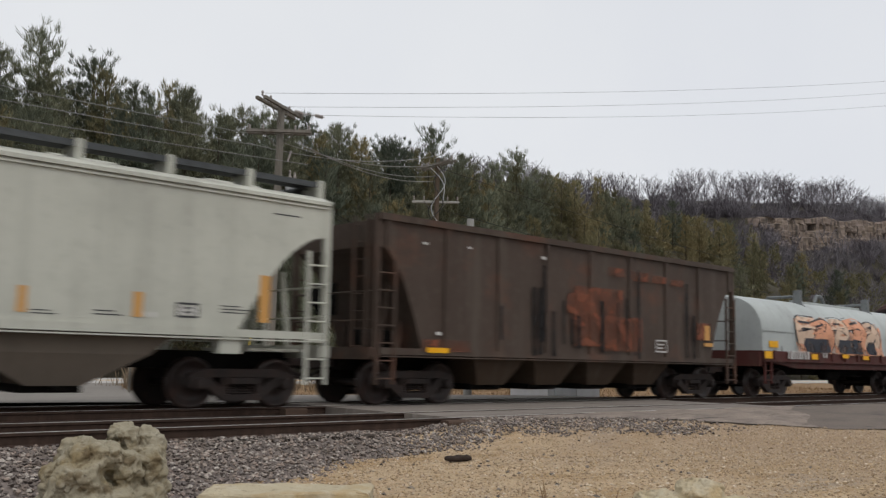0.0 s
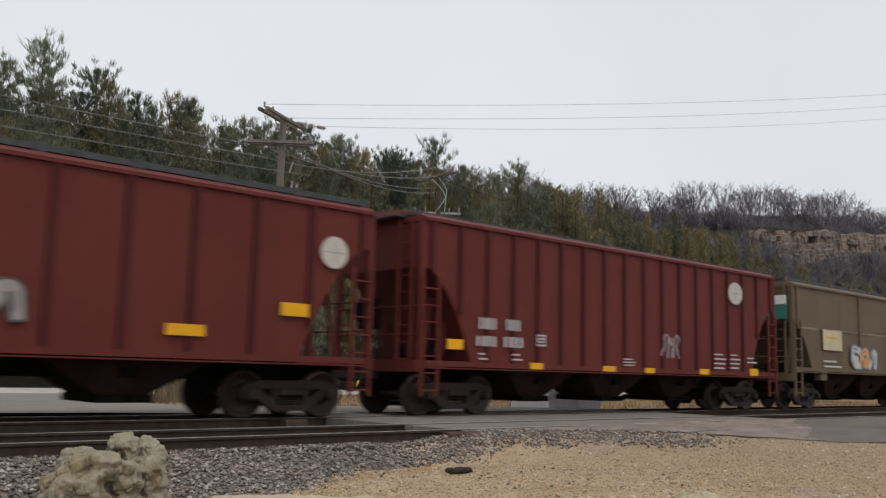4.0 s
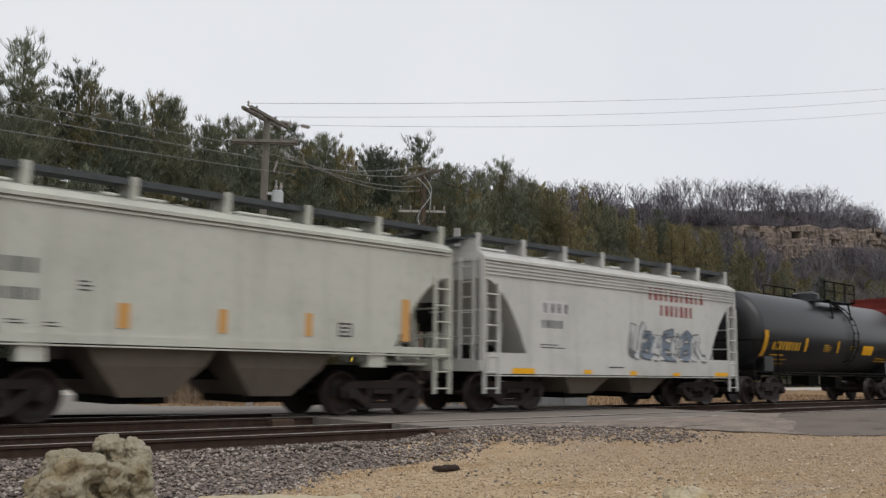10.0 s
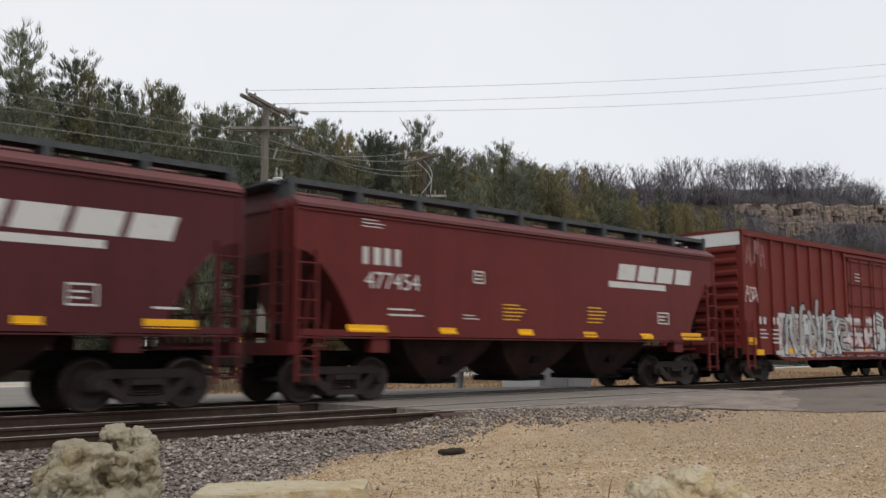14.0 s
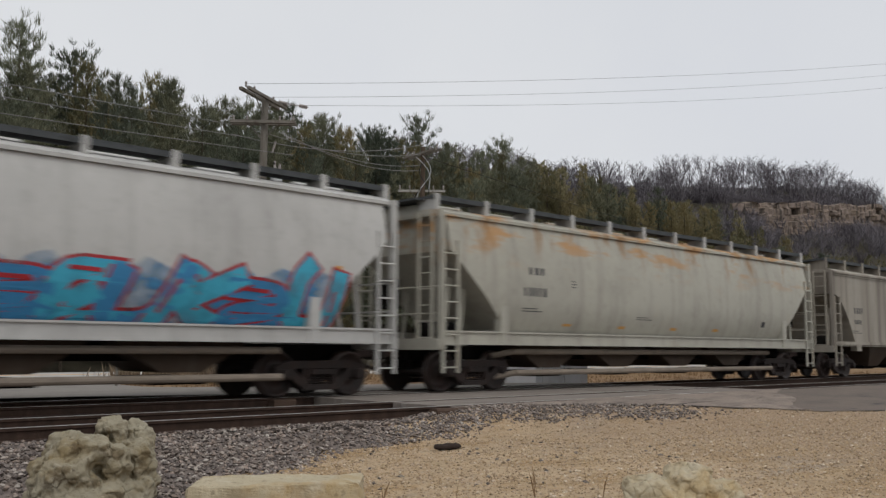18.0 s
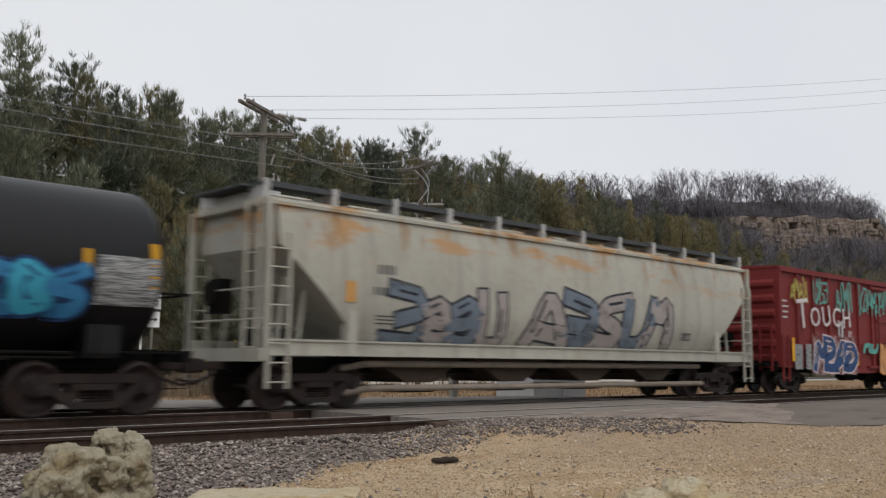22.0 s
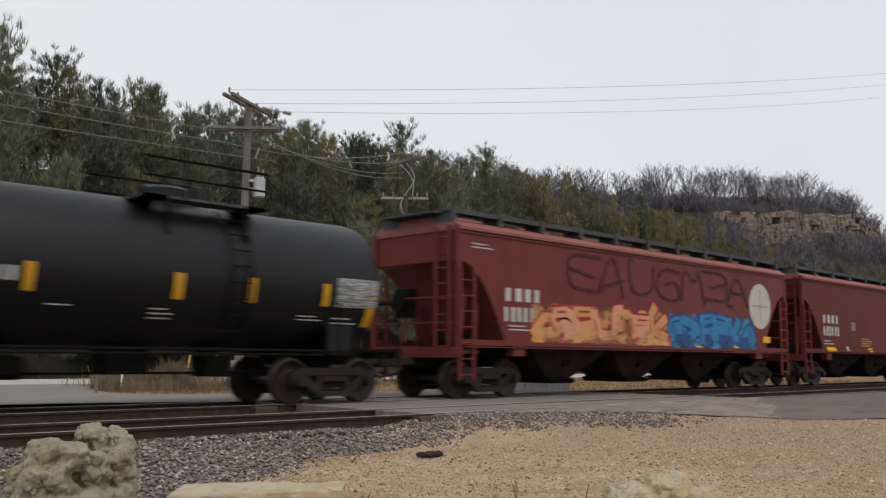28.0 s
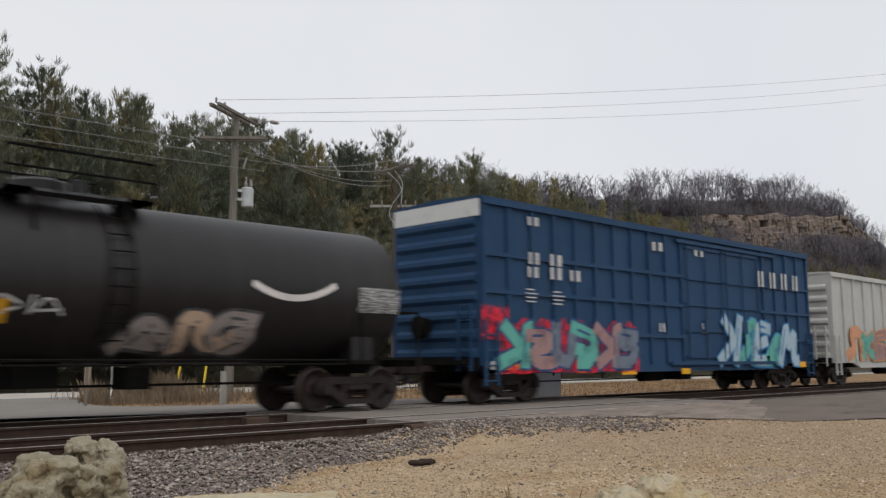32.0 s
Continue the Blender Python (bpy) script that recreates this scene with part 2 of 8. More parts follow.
def bolster_mesh():
    m = Mesh().box(-0.2, 0.2, -0.98, 0.98, 0.45, 0.66, 0.03)
    for k in (-1, 1):
        m.box(k * 0.52 - 0.05, k * 0.52 + 0.05, -0.8, 0.8, 0.32, 0.46)
    m.rod((0, 0, 0.6), (0, 0, 0.82), 0.2, 12)
    return mesh_from("truck", m.v, m.f, STEEL_DARK)


FRAME_ME, WHEEL_ME, BOLSTER_ME = side_frame_mesh(), wheelset_mesh(), bolster_mesh()


def truck(car, x):
    t = part("truck", BOLSTER_ME, None, car, "four-wheeled truck with grimy cast side frames")
    t.location = (x, 0, 0)
    for y in (-0.99, 0.99):
        f = part("side_frame", FRAME_ME, None, t)
        f.location = (0, y, 0)
        f.rotation_euler = (0, 0, 0 if y < 0 else math.pi)
    for i, dx in enumerate((-0.889, 0.889)):
        w = part("wheelset", WHEEL_ME, None, t)
        w.location = (dx, 0, 0.457)
        WHEELS.append((w, i))


COUPLER_ME = None
DARKWALK = shader("dark_walkway", (0.075, 0.08, 0.083), 0.7, 0.2, [((0.035, 0.035, 0.036), (7, 7, 7), 0.48, 0.7, 0.7)])


def coupler(car, x, k, reach):
    global COUPLER_ME
    if COUPLER_ME is None:
        m = Mesh().box(0, 0.62, -0.08, 0.08, 0.78, 0.94, 0.02).box(0.6, 0.85, -0.16, 0.14, 0.72, 1.0, 0.04).box(0.8, 0.95, -0.2, -0.06, 0.74, 0.98, 0.03)
        m.rod((0.1, -0.25, 0.7), (0.5, -0.3, 0.5), 0.03).rod((0.5, -0.3, 0.5), (0.9, -0.25, 0.6), 0.03)
        COUPLER_ME = mesh_from("coupler", m.v, m.f, STEEL_DARK)
    c = part("coupler", COUPLER_ME, None, car)
    c.location, c.rotation_euler = (x, 0, 0), (0, 0, 0 if k > 0 else math.pi)
    c.scale = (reach / 0.95, 1, 1)


def ladder_mesh(width, z0, z1, step=0.36):
    m = Mesh()
    for x in (0, width):
        m.box(x - 0.03, x + 0.03, -0.03, 0.03, z0, z1)
    z = z0 + 0.12
    while z < z1:
        m.rod((0, -0.015, z), (width, -0.015, z), 0.017, 6)
        z += step
    return m


PIPE = paint("dirty_pipe", (0.30, 0.25, 0.20), 0.7)


def begin(name, s0, s1, label, category, trucks=1.5, sill=True, reach=0.9):
    ob = thing(name, label, category, group="cars of the passing train")
    L = s1 - s0
    CARS.append((ob, (s0 + s1) / 2))
    for k in (-1, 1):
        truck(ob, k * (L / 2 - trucks))
        coupler(ob, k * L / 2, k, reach)
    if sill:
        m = Mesh().box(-L / 2, L / 2, -0.28, 0.28, 0.72, 1.05)
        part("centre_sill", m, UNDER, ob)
    return ob, L


def bars(car, side, rows, material, name="lettering", label=""):
    """Plain flat bars (x, z, width, height) painted on the camera's side."""
    m = Mesh()
    for x, z, w, h in rows:
        if not label:
            m = Mesh()
        m.add([(px, -side(pz) - 0.005, pz) for px, pz in ((x, z), (x + w, z), (x + w, z + h), (x, z + h))], [(0, 1, 2, 3)])
        if not label:
            part(name, m, material, car)
    if label:
        part(name, m, material, car, label)


def text_rows(x, z, w, h, n, gap=0.35):
    """n characters as bars of one word's size."""
    c = w / n
    return [(x + i * c, z, c * (1 - gap) * (0.75 + 0.25 * ((i * 5) % 3) / 2), h) for i in range(n)]


def strip(pts, width):
    """A painted stroke of that width through the points (x, z)."""
    v, f = [], []
    n = len(pts)
    for i, (x, z) in enumerate(pts):
        a, b = pts[max(0, i - 1)], pts[min(n - 1, i + 1)]
        dx, dz = b[0] - a[0], b[1] - a[1]
        q = math.hypot(dx, dz) or 1
        w = width * 0.5
        v += [(x - dz / q * w, z + dx / q * w), (x + dz / q * w, z - dx / q * w)]
        if i:
            f.append((2 * i - 2, 2 * i - 1, 2 * i + 1, 2 * i))
    return v, f


def arc(cx, cz, rx, rz, a0, a1, n=7):
    return [(cx + rx * math.cos(radians(a0 + (a1 - a0) * i / n)), cz + rz * math.sin(radians(a0 + (a1 - a0) * i / n))) for i in range(n + 1)]


GLYPHS = [
    [[(0.1, 0), (0.15, 1), (0.75, 0.95), (0.5, 0.5), (0.95, 0.02)]],
    [[(0.92, 0.9), (0.2, 0.9), (0.1, 0.5), (0.85, 0.5), (0.78, 0.06), (0.04, 0.1)]],
    [[(0.1, 1), (0.14, 0.1), (0.85, 0.06), (0.9, 1)]],
    [[(0.04, 0), (0.28, 1), (0.55, 0.38), (0.8, 1), (0.97, 0)]],
    [[(0.12, 0), (0.1, 1)], [(0.92, 1), (0.22, 0.5), (0.95, 0)]],
    [[(0.9, 0.82), (0.35, 1), (0.06, 0.5), (0.3, 0.03), (0.92, 0.12), (0.86, 0.46), (0.5, 0.45)]],
    [[(0.04, 0), (0.45, 1), (0.97, 0)], [(0.2, 0.34), (0.76, 0.34)]],
    [[(0.92, 0.95), (0.1, 0.93), (0.12, 0.06), (0.96, 0.06)], [(0.1, 0.5), (0.72, 0.55)]],
]


def rounded(line, times):
    """The same line with its corners cut off."""
    for _ in range(times):
        out = [line[0]]
        for (xa, za), (xb, zb) in zip(line, line[1:]):
            out += [(0.78 * xa + 0.22 * xb, 0.78 * za + 0.22 * zb), (0.22 * xa + 0.78 * xb, 0.22 * za + 0.78 * zb)]
        line = out + [line[-1]]
    return line


def strokes(side, lines, width, off, grow=0.0):
    """Broad square-ended bands of paint through the points (x, z), in steps short enough to follow the car's side."""
    m = Mesh()
    w = width / 2 + grow
    for q, line in enumerate(lines):
        (xa, za), (xb, zb) = line[0], line[1]
        d = math.hypot(xb - xa, zb - za) or 1
        pts = [(xa - (xb - xa) / d * 0.8 * w, za - (zb - za) / d * 0.8 * w)]
        for (xa, za), (xb, zb) in zip(line, line[1:]):
            n = max(1, int(math.hypot(xb - xa, zb - za) / 0.3))
            pts += [(xa + (xb - xa) * i / n, za + (zb - za) * i / n) for i in range(n)]
        d = math.hypot(xb - xa, zb - za) or 1
        pts += [line[-1], (xb + (xb - xa) / d * 0.8 * w, zb + (zb - za) / d * 0.8 * w)]
        v, f = strip(pts, 2 * w)
        m.add([(x, -side(z) - off - 0.0003 * q, z) for x, z in v], f)
    return m


COATS = {}


def graffiti(car, side, x0, x1, z0, z1, fills, outline, seed, n=5, cloud=None, fat=0.3, hollow=False):
    """Abstract spray paint: a thin cloud, leaning block shapes with rims, and small accents on them; hollow is a thin single-line scrawl."""
    rng = random.Random(seed)
    w, h = (x1 - x0) / n, z1 - z0
    lift = COATS[car.name] = COATS.get(car.name, -0.008) + 0.008
    if cloud:
        m = Mesh()
        k = 26
        top = [(x0 - 0.1 + (x1 - x0 + 0.2) * i / k, z1 + h * (0.10 * math.sin(i * 1.9 + seed) + 0.08 * rng.random())) for i in range(k + 1)]
        bot = [(x, z0 - h * 0.05 * rng.random()) for x, _ in top]
        for i in range(k):
            for j in range(4):
                q = [(p[0], p[1] + (r[1] - p[1]) * s) for p, r, s in ((bot[i], top[i], j / 4), (bot[i + 1], top[i + 1], j / 4), (bot[i + 1], top[i + 1], (j + 1) / 4), (bot[i], top[i], (j + 1) / 4))]
                m.add([(x, -side(z) - 0.006 - lift, z) for x, z in q], [(0, 1, 2, 3)])
        part("graffiti_cloud", m, mist(cloud, 0.42), car)
    lean = rng.uniform(-0.15, 0.35)
    last = None
    for i in range(n):
        glyph = rng.choice([q for q in GLYPHS if q is not last])
        last = glyph
        a, b = z0 + h * rng.uniform(0.02, 0.12), z1 - h * rng.uniform(0.02, 0.14)
        cx = x0 + i * w + rng.uniform(-0.05, 0.05) * w
        flip, over = rng.random() < 0.5, rng.uniform(-0.12, 0.0)
        lines = [[(cx + w * (over + (1 - 2 * over) * (1 - u if flip else u)) + rng.uniform(-0.13, 0.13) * w + lean * (v - 0.5) * min(h, w), a + (b - a) * min(1.08, max(-0.05, v + rng.uniform(-0.14, 0.14)))) for u, v in line] for line in glyph]
        if rng.random() < 0.6:
            lines[0].append((lines[0][-1][0] + w * rng.uniform(0.1, 0.4), lines[0][-1][1] + h * rng.uniform(-0.15, 0.3)))
        ends = [(line[0], line[1]) for line in lines]
        width = min(0.34 * w, 0.30 * h) * (0.75 + 0.8 * fat)
        foot = z0 + (0.07 if hollow else 0.5 * width + 0.06)
        lines = [rounded([(px, max(pz, foot)) for px, pz in line], 1 + seed % 3) for line in lines]
        if hollow:
            part("graffiti_scribble", strokes(side, lines, min(0.13, 0.3 * fat * w + 0.02), lift + 0.009 + 0.0008 * i), mist(outline, 0.3), car)
            continue
        rim = min(0.06, 0.25 * width)
        base = part("graffiti_shape", strokes(side, lines, width, lift + 0.009 + 0.0006 * i, rim), mist(outline, 0.30), car)
        part("graffiti_fill", strokes(side, lines, width, lift + 0.0135 + 0.0006 * i), mist(fills[i % len(fills)], 0.25), base)
        marks = []
        for p, q in ends[:1]:
            marks.append([(p[0] + 0.25 * (q[0] - p[0]) - 0.18 * width, p[1] + 0.25 * (q[1] - p[1])), (p[0] + 0.8 * (q[0] - p[0]) - 0.18 * width, p[1] + 0.8 * (q[1] - p[1]))])
        part("graffiti_accent", strokes(side, marks, 0.2 * width, lift + 0.018 + 0.0006 * i), mist(outline, 0.30), base)


def covered_hopper(name, s0, s1, label, mat, bays=3, shape="flat", ribs=0, zt=4.1, bay_mat=None, walk_mat=None, roof_mat=None, vertical=3.0, inset=1.25, pipes=False, bracket=1.6, open_top=False, tick=None, rib_mat=None, bay_out=1.0, roof_h=0.34, zw=4.36, sill=(1.3, 1.44), eaves=0, bay_w=1.0):
    car, L = begin(name, s0, s1, label, "hopper car")
    h = L / 2
    s0_, s1_ = sill
    if shape == "flat":
        k = 9
        mid = [(vertical - (vertical - s1_) * (1 - i / k) ** 1.6, h - 0.02 - (inset - 0.02) * (1 - i / k) ** 0.85, 1.5) for i in range(k + 1)]
        lv = [(s0_ + 0.015, h - inset - 0.05, 1.5)] + mid + [(zt, h - 0.02, 1.5)]
        side = lambda z: 1.553 if s0_ < z < s1_ else 1.5
    else:
        hw = lambda z: 1.56 - 0.099 * max(0, (z - 2.6)) ** 2 - 0.30 * max(0, 2.3 - z) ** 2
        lv = []
        for i in range(15):
            z = 1.25 + (zt - 1.25) * i / 14
            lv.append((z, h - 0.22 - inset * min(1.0, max(0.0, (vertical - z) / (vertical - 1.45))), hw(z)))
        side = hw
    m = Mesh().stack(lv)
    part("body", m, mat, car, smooth=shape == "round")
    top = side(zt)
    if open_top:
        m = Mesh().box(-h, h, -1.58, -1.42, zt - 0.02, zt + 0.12).box(-h, h, 1.42, 1.58, zt - 0.02, zt + 0.12)
        part("top_rail", m, mat, car)
    else:
        m = Mesh().stack([(zt + 0.002, h + 0.02, top + 0.06), (zt + 0.07, h + 0.02, top + 0.06), (zt + 0.5 * roof_h, h, top * 0.9), (zt + 0.8 * roof_h, h - 0.03, top * 0.62), (zt + roof_h, h - 0.06, top * 0.3), (zt + roof_h + 0.01, h - 0.1, 0.2)])
        part("roof", m, roof_mat or mat, car)
        for i in range(bays * 2):
            x = -h + (i + 0.5) * L / (bays * 2)
            m = Mesh().box(x - 0.6, x + 0.6, -0.35, 0.35, zt + roof_h - 0.05, zt + roof_h + 0.09, 0.04)
            part("roof_hatch", m, roof_mat or mat, car)
        wm = walk_mat or DARKWALK
        for y in (-0.95, 0.95):
            m = Mesh().box(-h - 0.05, h + 0.05, y - 0.28, y + 0.28, zw, zw + 0.05)
            m.box(-h - 0.05, h + 0.05, y - 0.29, y - 0.26, zw - 0.04, zw + 0.07)
            part("running_board", m, wm, car, "open grating walkway along the roof")
            n = max(4, int(L / bracket))
            for i in range(n + 1):
                x = -h + 0.05 + (L - 0.1) * i / n
                b = Mesh().box(x - 0.05, x + 0.05, y - 0.31, y + 0.25, zt + 0.12, zw).box(x - 0.06, x + 0.06, y - 0.33, y - 0.27, zt + 0.1, zw + 0.1)
                part("walkway_bracket", b, tick or roof_mat or mat, car)
        for k in (-1, 1):
            m = Mesh().box(k * h - 0.3, k * h + 0.3, -0.9, 0.9, zw - 0.04, zw)
            part("end_walkway", m, wm, car)
    for i in range(eaves):
        for y in (-1, 1):
            m = Mesh().box(-h, h, min(y * 1.5, y * 1.535), max(y * 1.5, y * 1.535), zt - 0.07 - 0.085 * i, zt - 0.035 - 0.085 * i)
            part("eave_ridge", m, mat, car)
    if shape == "flat":
        for y in (-1, 1):
            m = Mesh().box(-h + 0.1, h - 0.1, min(y * 1.42, y * 1.55), max(y * 1.42, y * 1.55), s0_, s1_)
            part("side_sill", m, mat, car)
            m = Mesh().box(-h + 0.1, h - 0.1, min(y * 1.4, y * 1.575), max(y * 1.4, y * 1.575), s0_ - 0.05, s0_ - 0.025)
            part("sill_flange", m, mat, car)
    else:
        for y in (-1, 1):
            m = Mesh().box(-h, h, min(y * 1.38, y * 1.5), max(y * 1.38, y * 1.5), 1.07, 1.38)
            part("side_sill", m, mat, car)
            for za, zb in ((1.34, 1.38), (1.07, 1.1)):
                m = Mesh().box(-h, h, min(y * 1.5, y * 1.54), max(y * 1.5, y * 1.54), za, zb)
                part("sill_flange", m, mat, car)
    for k in (-1, 1):
        for y in (-1, 1):
            if shape == "flat":
                if s0_ > 1.1:
                    b = Mesh().box(k * (h - 2.05) - 0.22, k * (h - 2.05) + 0.22, min(y * 1.3, y * 1.53), max(y * 1.3, y * 1.53), 1.0, s0_ + 0.01)
                    part("bolster_end", b, mat, car)
            else:
                b = Mesh().box(k * (h - 2.0) - 0.13, k * (h - 2.0) + 0.13, min(y * 1.3, y * 1.53), max(y * 1.3, y * 1.53), 1.1, 2.0)
                part("bolster_web", b, mat, car)
    for k in (-1, 1):
        m = Mesh().box(k * h - 0.12, k * h + 0.12, -1.5, 1.5, 0.95, 1.2, 0.03).box(k * h - k * 0.1, k * (h - 1.3), -0.9, 0.9, 1.06, 1.12)
        part("end_sill", m, mat, car)
        for x in (h - 0.5, h - 1.0):
            for y in (-1.0, 1.0):
                part("slope_brace", Mesh().rod((k * x, y, 1.15), (k * (x - 0.2), y, 2.6), 0.05), mat, car)
        for y in (-1.46, 1.46):
            m = Mesh().box(k * h - 0.06, k * h + 0.06, y - 0.06, y + 0.06, 1.0, zt + 0.1)
            part("corner_post", m, mat, car)
            lad = ladder_mesh(0.45, 0.45, 3.0 if shape == "flat" else 3.4)
            q = part("ladder", lad, mat, car)
            q.location = (k * h - (0.45 if k > 0 else 0), y - 0.08 if y < 0 else y + 0.08, 0)
        lad = ladder_mesh(0.45, 1.1, zt + 0.1)
        q = part("end_ladder", lad, mat, car)
        q.location, q.rotation_euler = (k * (h + 0.08), -1.25 if k < 0 else 0.8, 0), (0, 0, math.pi / 2)
        for z in (1.75, 2.35):
            part("grab_iron", Mesh().rod((k * (h + 0.05), -1.45, z), (k * (h + 0.05), 1.45, z), 0.02), mat, car)
    m = Mesh().lathe([(-0.03, 0.24), (0.0, 0.27), (0.03, 0.24)], "x", 16, -h - 0.12, 0.45, 2.3)
    m.rod((-h - 0.02, 0.45, 2.3), (-h - 0.16, 0.45, 2.3), 0.03).box(-h - 0.02, -h + 0.25, 0.2, 0.7, 1.9, 2.6)
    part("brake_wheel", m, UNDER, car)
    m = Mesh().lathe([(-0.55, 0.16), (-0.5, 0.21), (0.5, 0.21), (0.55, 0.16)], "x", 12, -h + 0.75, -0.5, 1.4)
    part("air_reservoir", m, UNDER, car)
    a, b = -h + 2.9, h - 2.9
    w = (b - a) / bays
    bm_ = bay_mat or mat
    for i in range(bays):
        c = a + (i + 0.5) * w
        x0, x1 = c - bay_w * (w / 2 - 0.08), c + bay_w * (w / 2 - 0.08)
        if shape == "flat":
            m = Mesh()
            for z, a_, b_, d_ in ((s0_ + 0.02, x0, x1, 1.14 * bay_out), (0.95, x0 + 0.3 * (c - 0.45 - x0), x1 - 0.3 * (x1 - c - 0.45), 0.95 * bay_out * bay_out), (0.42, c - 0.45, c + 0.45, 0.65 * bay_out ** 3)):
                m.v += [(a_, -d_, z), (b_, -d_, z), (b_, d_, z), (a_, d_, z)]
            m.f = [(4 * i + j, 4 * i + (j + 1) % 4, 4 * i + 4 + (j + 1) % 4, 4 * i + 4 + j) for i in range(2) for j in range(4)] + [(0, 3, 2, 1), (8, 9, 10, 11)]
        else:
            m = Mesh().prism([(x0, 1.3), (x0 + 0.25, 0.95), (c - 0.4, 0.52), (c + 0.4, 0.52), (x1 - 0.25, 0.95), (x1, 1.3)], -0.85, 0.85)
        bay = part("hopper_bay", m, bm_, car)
        g = Mesh().box(c - 0.5, c + 0.5, -0.8, 0.8, 0.3, 0.44, 0.03)
        g.rod((c, -1.2, 0.38), (c, 1.2, 0.38), 0.03)
        part("outlet_gate", g, UNDER, bay)
        if shape == "flat":
            part("vibrator_bracket", Mesh().box(c - 0.14, c + 0.14, -0.97, -0.8, 0.74, 0.92), UNDER, bay)
    if pipes:
        for z, y, r in ((0.92, -1.2, 0.07), (0.42, -1.3, 0.07)):
            m = Mesh().rod((-h + 2.6, y, z), (h - 2.6, y, z), r, 10)
            m.rod((-h + 2.6, y, z), (-h + 2.2, y + 0.3, z - 0.1), r, 10)
            part("unloading_pipe", m, PIPE, car)
    if ribs:
        a0 = h - 0.25
        for i in range(ribs):
            x = -a0 + 2 * a0 * i / (ribs - 1)
            d = h - abs(x)
            zb = s1_ if d > inset else max(s1_, vertical - (vertical - 1.45) * (d / inset) ** 1.9)
            for y in (-1, 1):
                m = Mesh().prism([(x - 0.055, zb), (x + 0.055, zb), (x + 0.055, zt), (x - 0.055, zt)], y * 1.49, y * 1.56)
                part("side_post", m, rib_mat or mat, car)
        return car, L, (lambda z: 1.563)
    return car, L, side


def boxcar(name, s0, s1, label, mat, posts=14, door=(0.3, 3.1), doors=1, zt=4.92, roof_mat=None, white_cap=False, end_ribs=7, post_w=0.16, beams=()):
    car, L = begin(name, s0, s1, label, "boxcar", 1.55, reach=1.0)
    h = L / 2
    m = Mesh().stack([(0.92, h, 1.5), (zt, h, 1.5)])
    part("body", m, mat, car)
    m = Mesh().stack([(zt + 0.002, h + 0.03, 1.58), (zt + 0.06, h + 0.03, 1.58), (zt + 0.13, h + 0.03, 0.05)])
    part("roof", m, roof_mat or mat, car)
    if white_cap:
        for k in (-1, 1):
            m = Mesh().prism([(k * (h + 0.012), zt - 0.42), (k * (h + 0.05), zt - 0.42), (k * (h + 0.05), zt + 0.0), (k * (h + 0.012), zt + 0.0)], -1.5, 1.5)
            part("end_cap", m, flat("white_paint", (0.6, 0.6, 0.58)), car, "white painted upper end panel")
    for y in (-1, 1):
        m = Mesh().box(-h + 2.6, h - 2.6, y * 1.44, y * 1.53, 0.72, 0.93)
        m.prism([(-h + 2.6, 0.72), (-h + 2.6, 0.92), (-h + 1.9, 0.92)], y * 1.44, y * 1.53).prism([(h - 2.6, 0.72), (h - 1.9, 0.92), (h - 2.6, 0.92)], y * 1.44, y * 1.53)
        part("side_sill", m, mat, car)
        m = Mesh().box(-h, h, y * 1.49, y * 1.6, zt - 0.12, zt)
        part("top_chord", m, mat, car)
        dx0, dx1 = door
        for i in range(posts + 1):
            x = -h + 0.08 + (L - 0.16) * i / posts
            if dx0 - 0.1 < x < dx1 + 0.1:
                continue
            p = Mesh().prism([(x - post_w / 2, 0.95), (x + post_w / 2, 0.95), (x + post_w / 2, zt - 0.12), (x - post_w / 2, zt - 0.12)], y * 1.49, y * 1.575)
            part("side_post", p, mat, car)
        n = doors
        for d in range(n):
            a = dx0 + (dx1 - dx0) * d / n + 0.03
            b = dx0 + (dx1 - dx0) * (d + 1) / n - 0.03
            m = Mesh().prism([(a, 1.0), (b, 1.0), (b, zt - 0.3), (a, zt - 0.3)], y * 1.5, y * 1.54)
            door_ob = part("sliding_door", m, mat, car, "ribbed sliding plug door")
            for z in (1.15, 1.95, 2.75, 3.55, zt - 0.4):
                m = Mesh().box(a, b, y * 1.53, y * 1.59, z - 0.04, z + 0.04)
                part("door_beam", m, mat, door_ob)
            for x in (a + 0.12, (a + b) / 2, b - 0.12):
                m = Mesh().rod((x, y * 1.61, 1.05), (x, y * 1.61, zt - 0.35), 0.025)
                part("lock_bar", m, mat, door_ob)
            m = Mesh().box((a + b) / 2 - 0.15, (a + b) / 2 + 0.15, y * 1.58, y * 1.66, 1.9, 2.3)
            part("door_latch", m, mat, door_ob)
        part("door_track", Mesh().box(dx0 - 0.9, dx1 + 0.9, y * 1.5, y * 1.64, 0.9, 1.0), mat, car)
        part("door_track", Mesh().box(dx0 - 0.4, dx1 + 1.2, y * 1.5, y * 1.62, zt - 0.3, zt - 0.2), mat, car)
        for z in beams:
            part("side_beam", Mesh().box(-h + 0.05, dx0 - 0.1, y * 1.5, y * 1.57, z - 0.05, z + 0.05), mat, car)
            part("side_beam", Mesh().box(dx1 + 0.1, h - 0.05, y * 1.5, y * 1.57, z - 0.05, z + 0.05), mat, car)
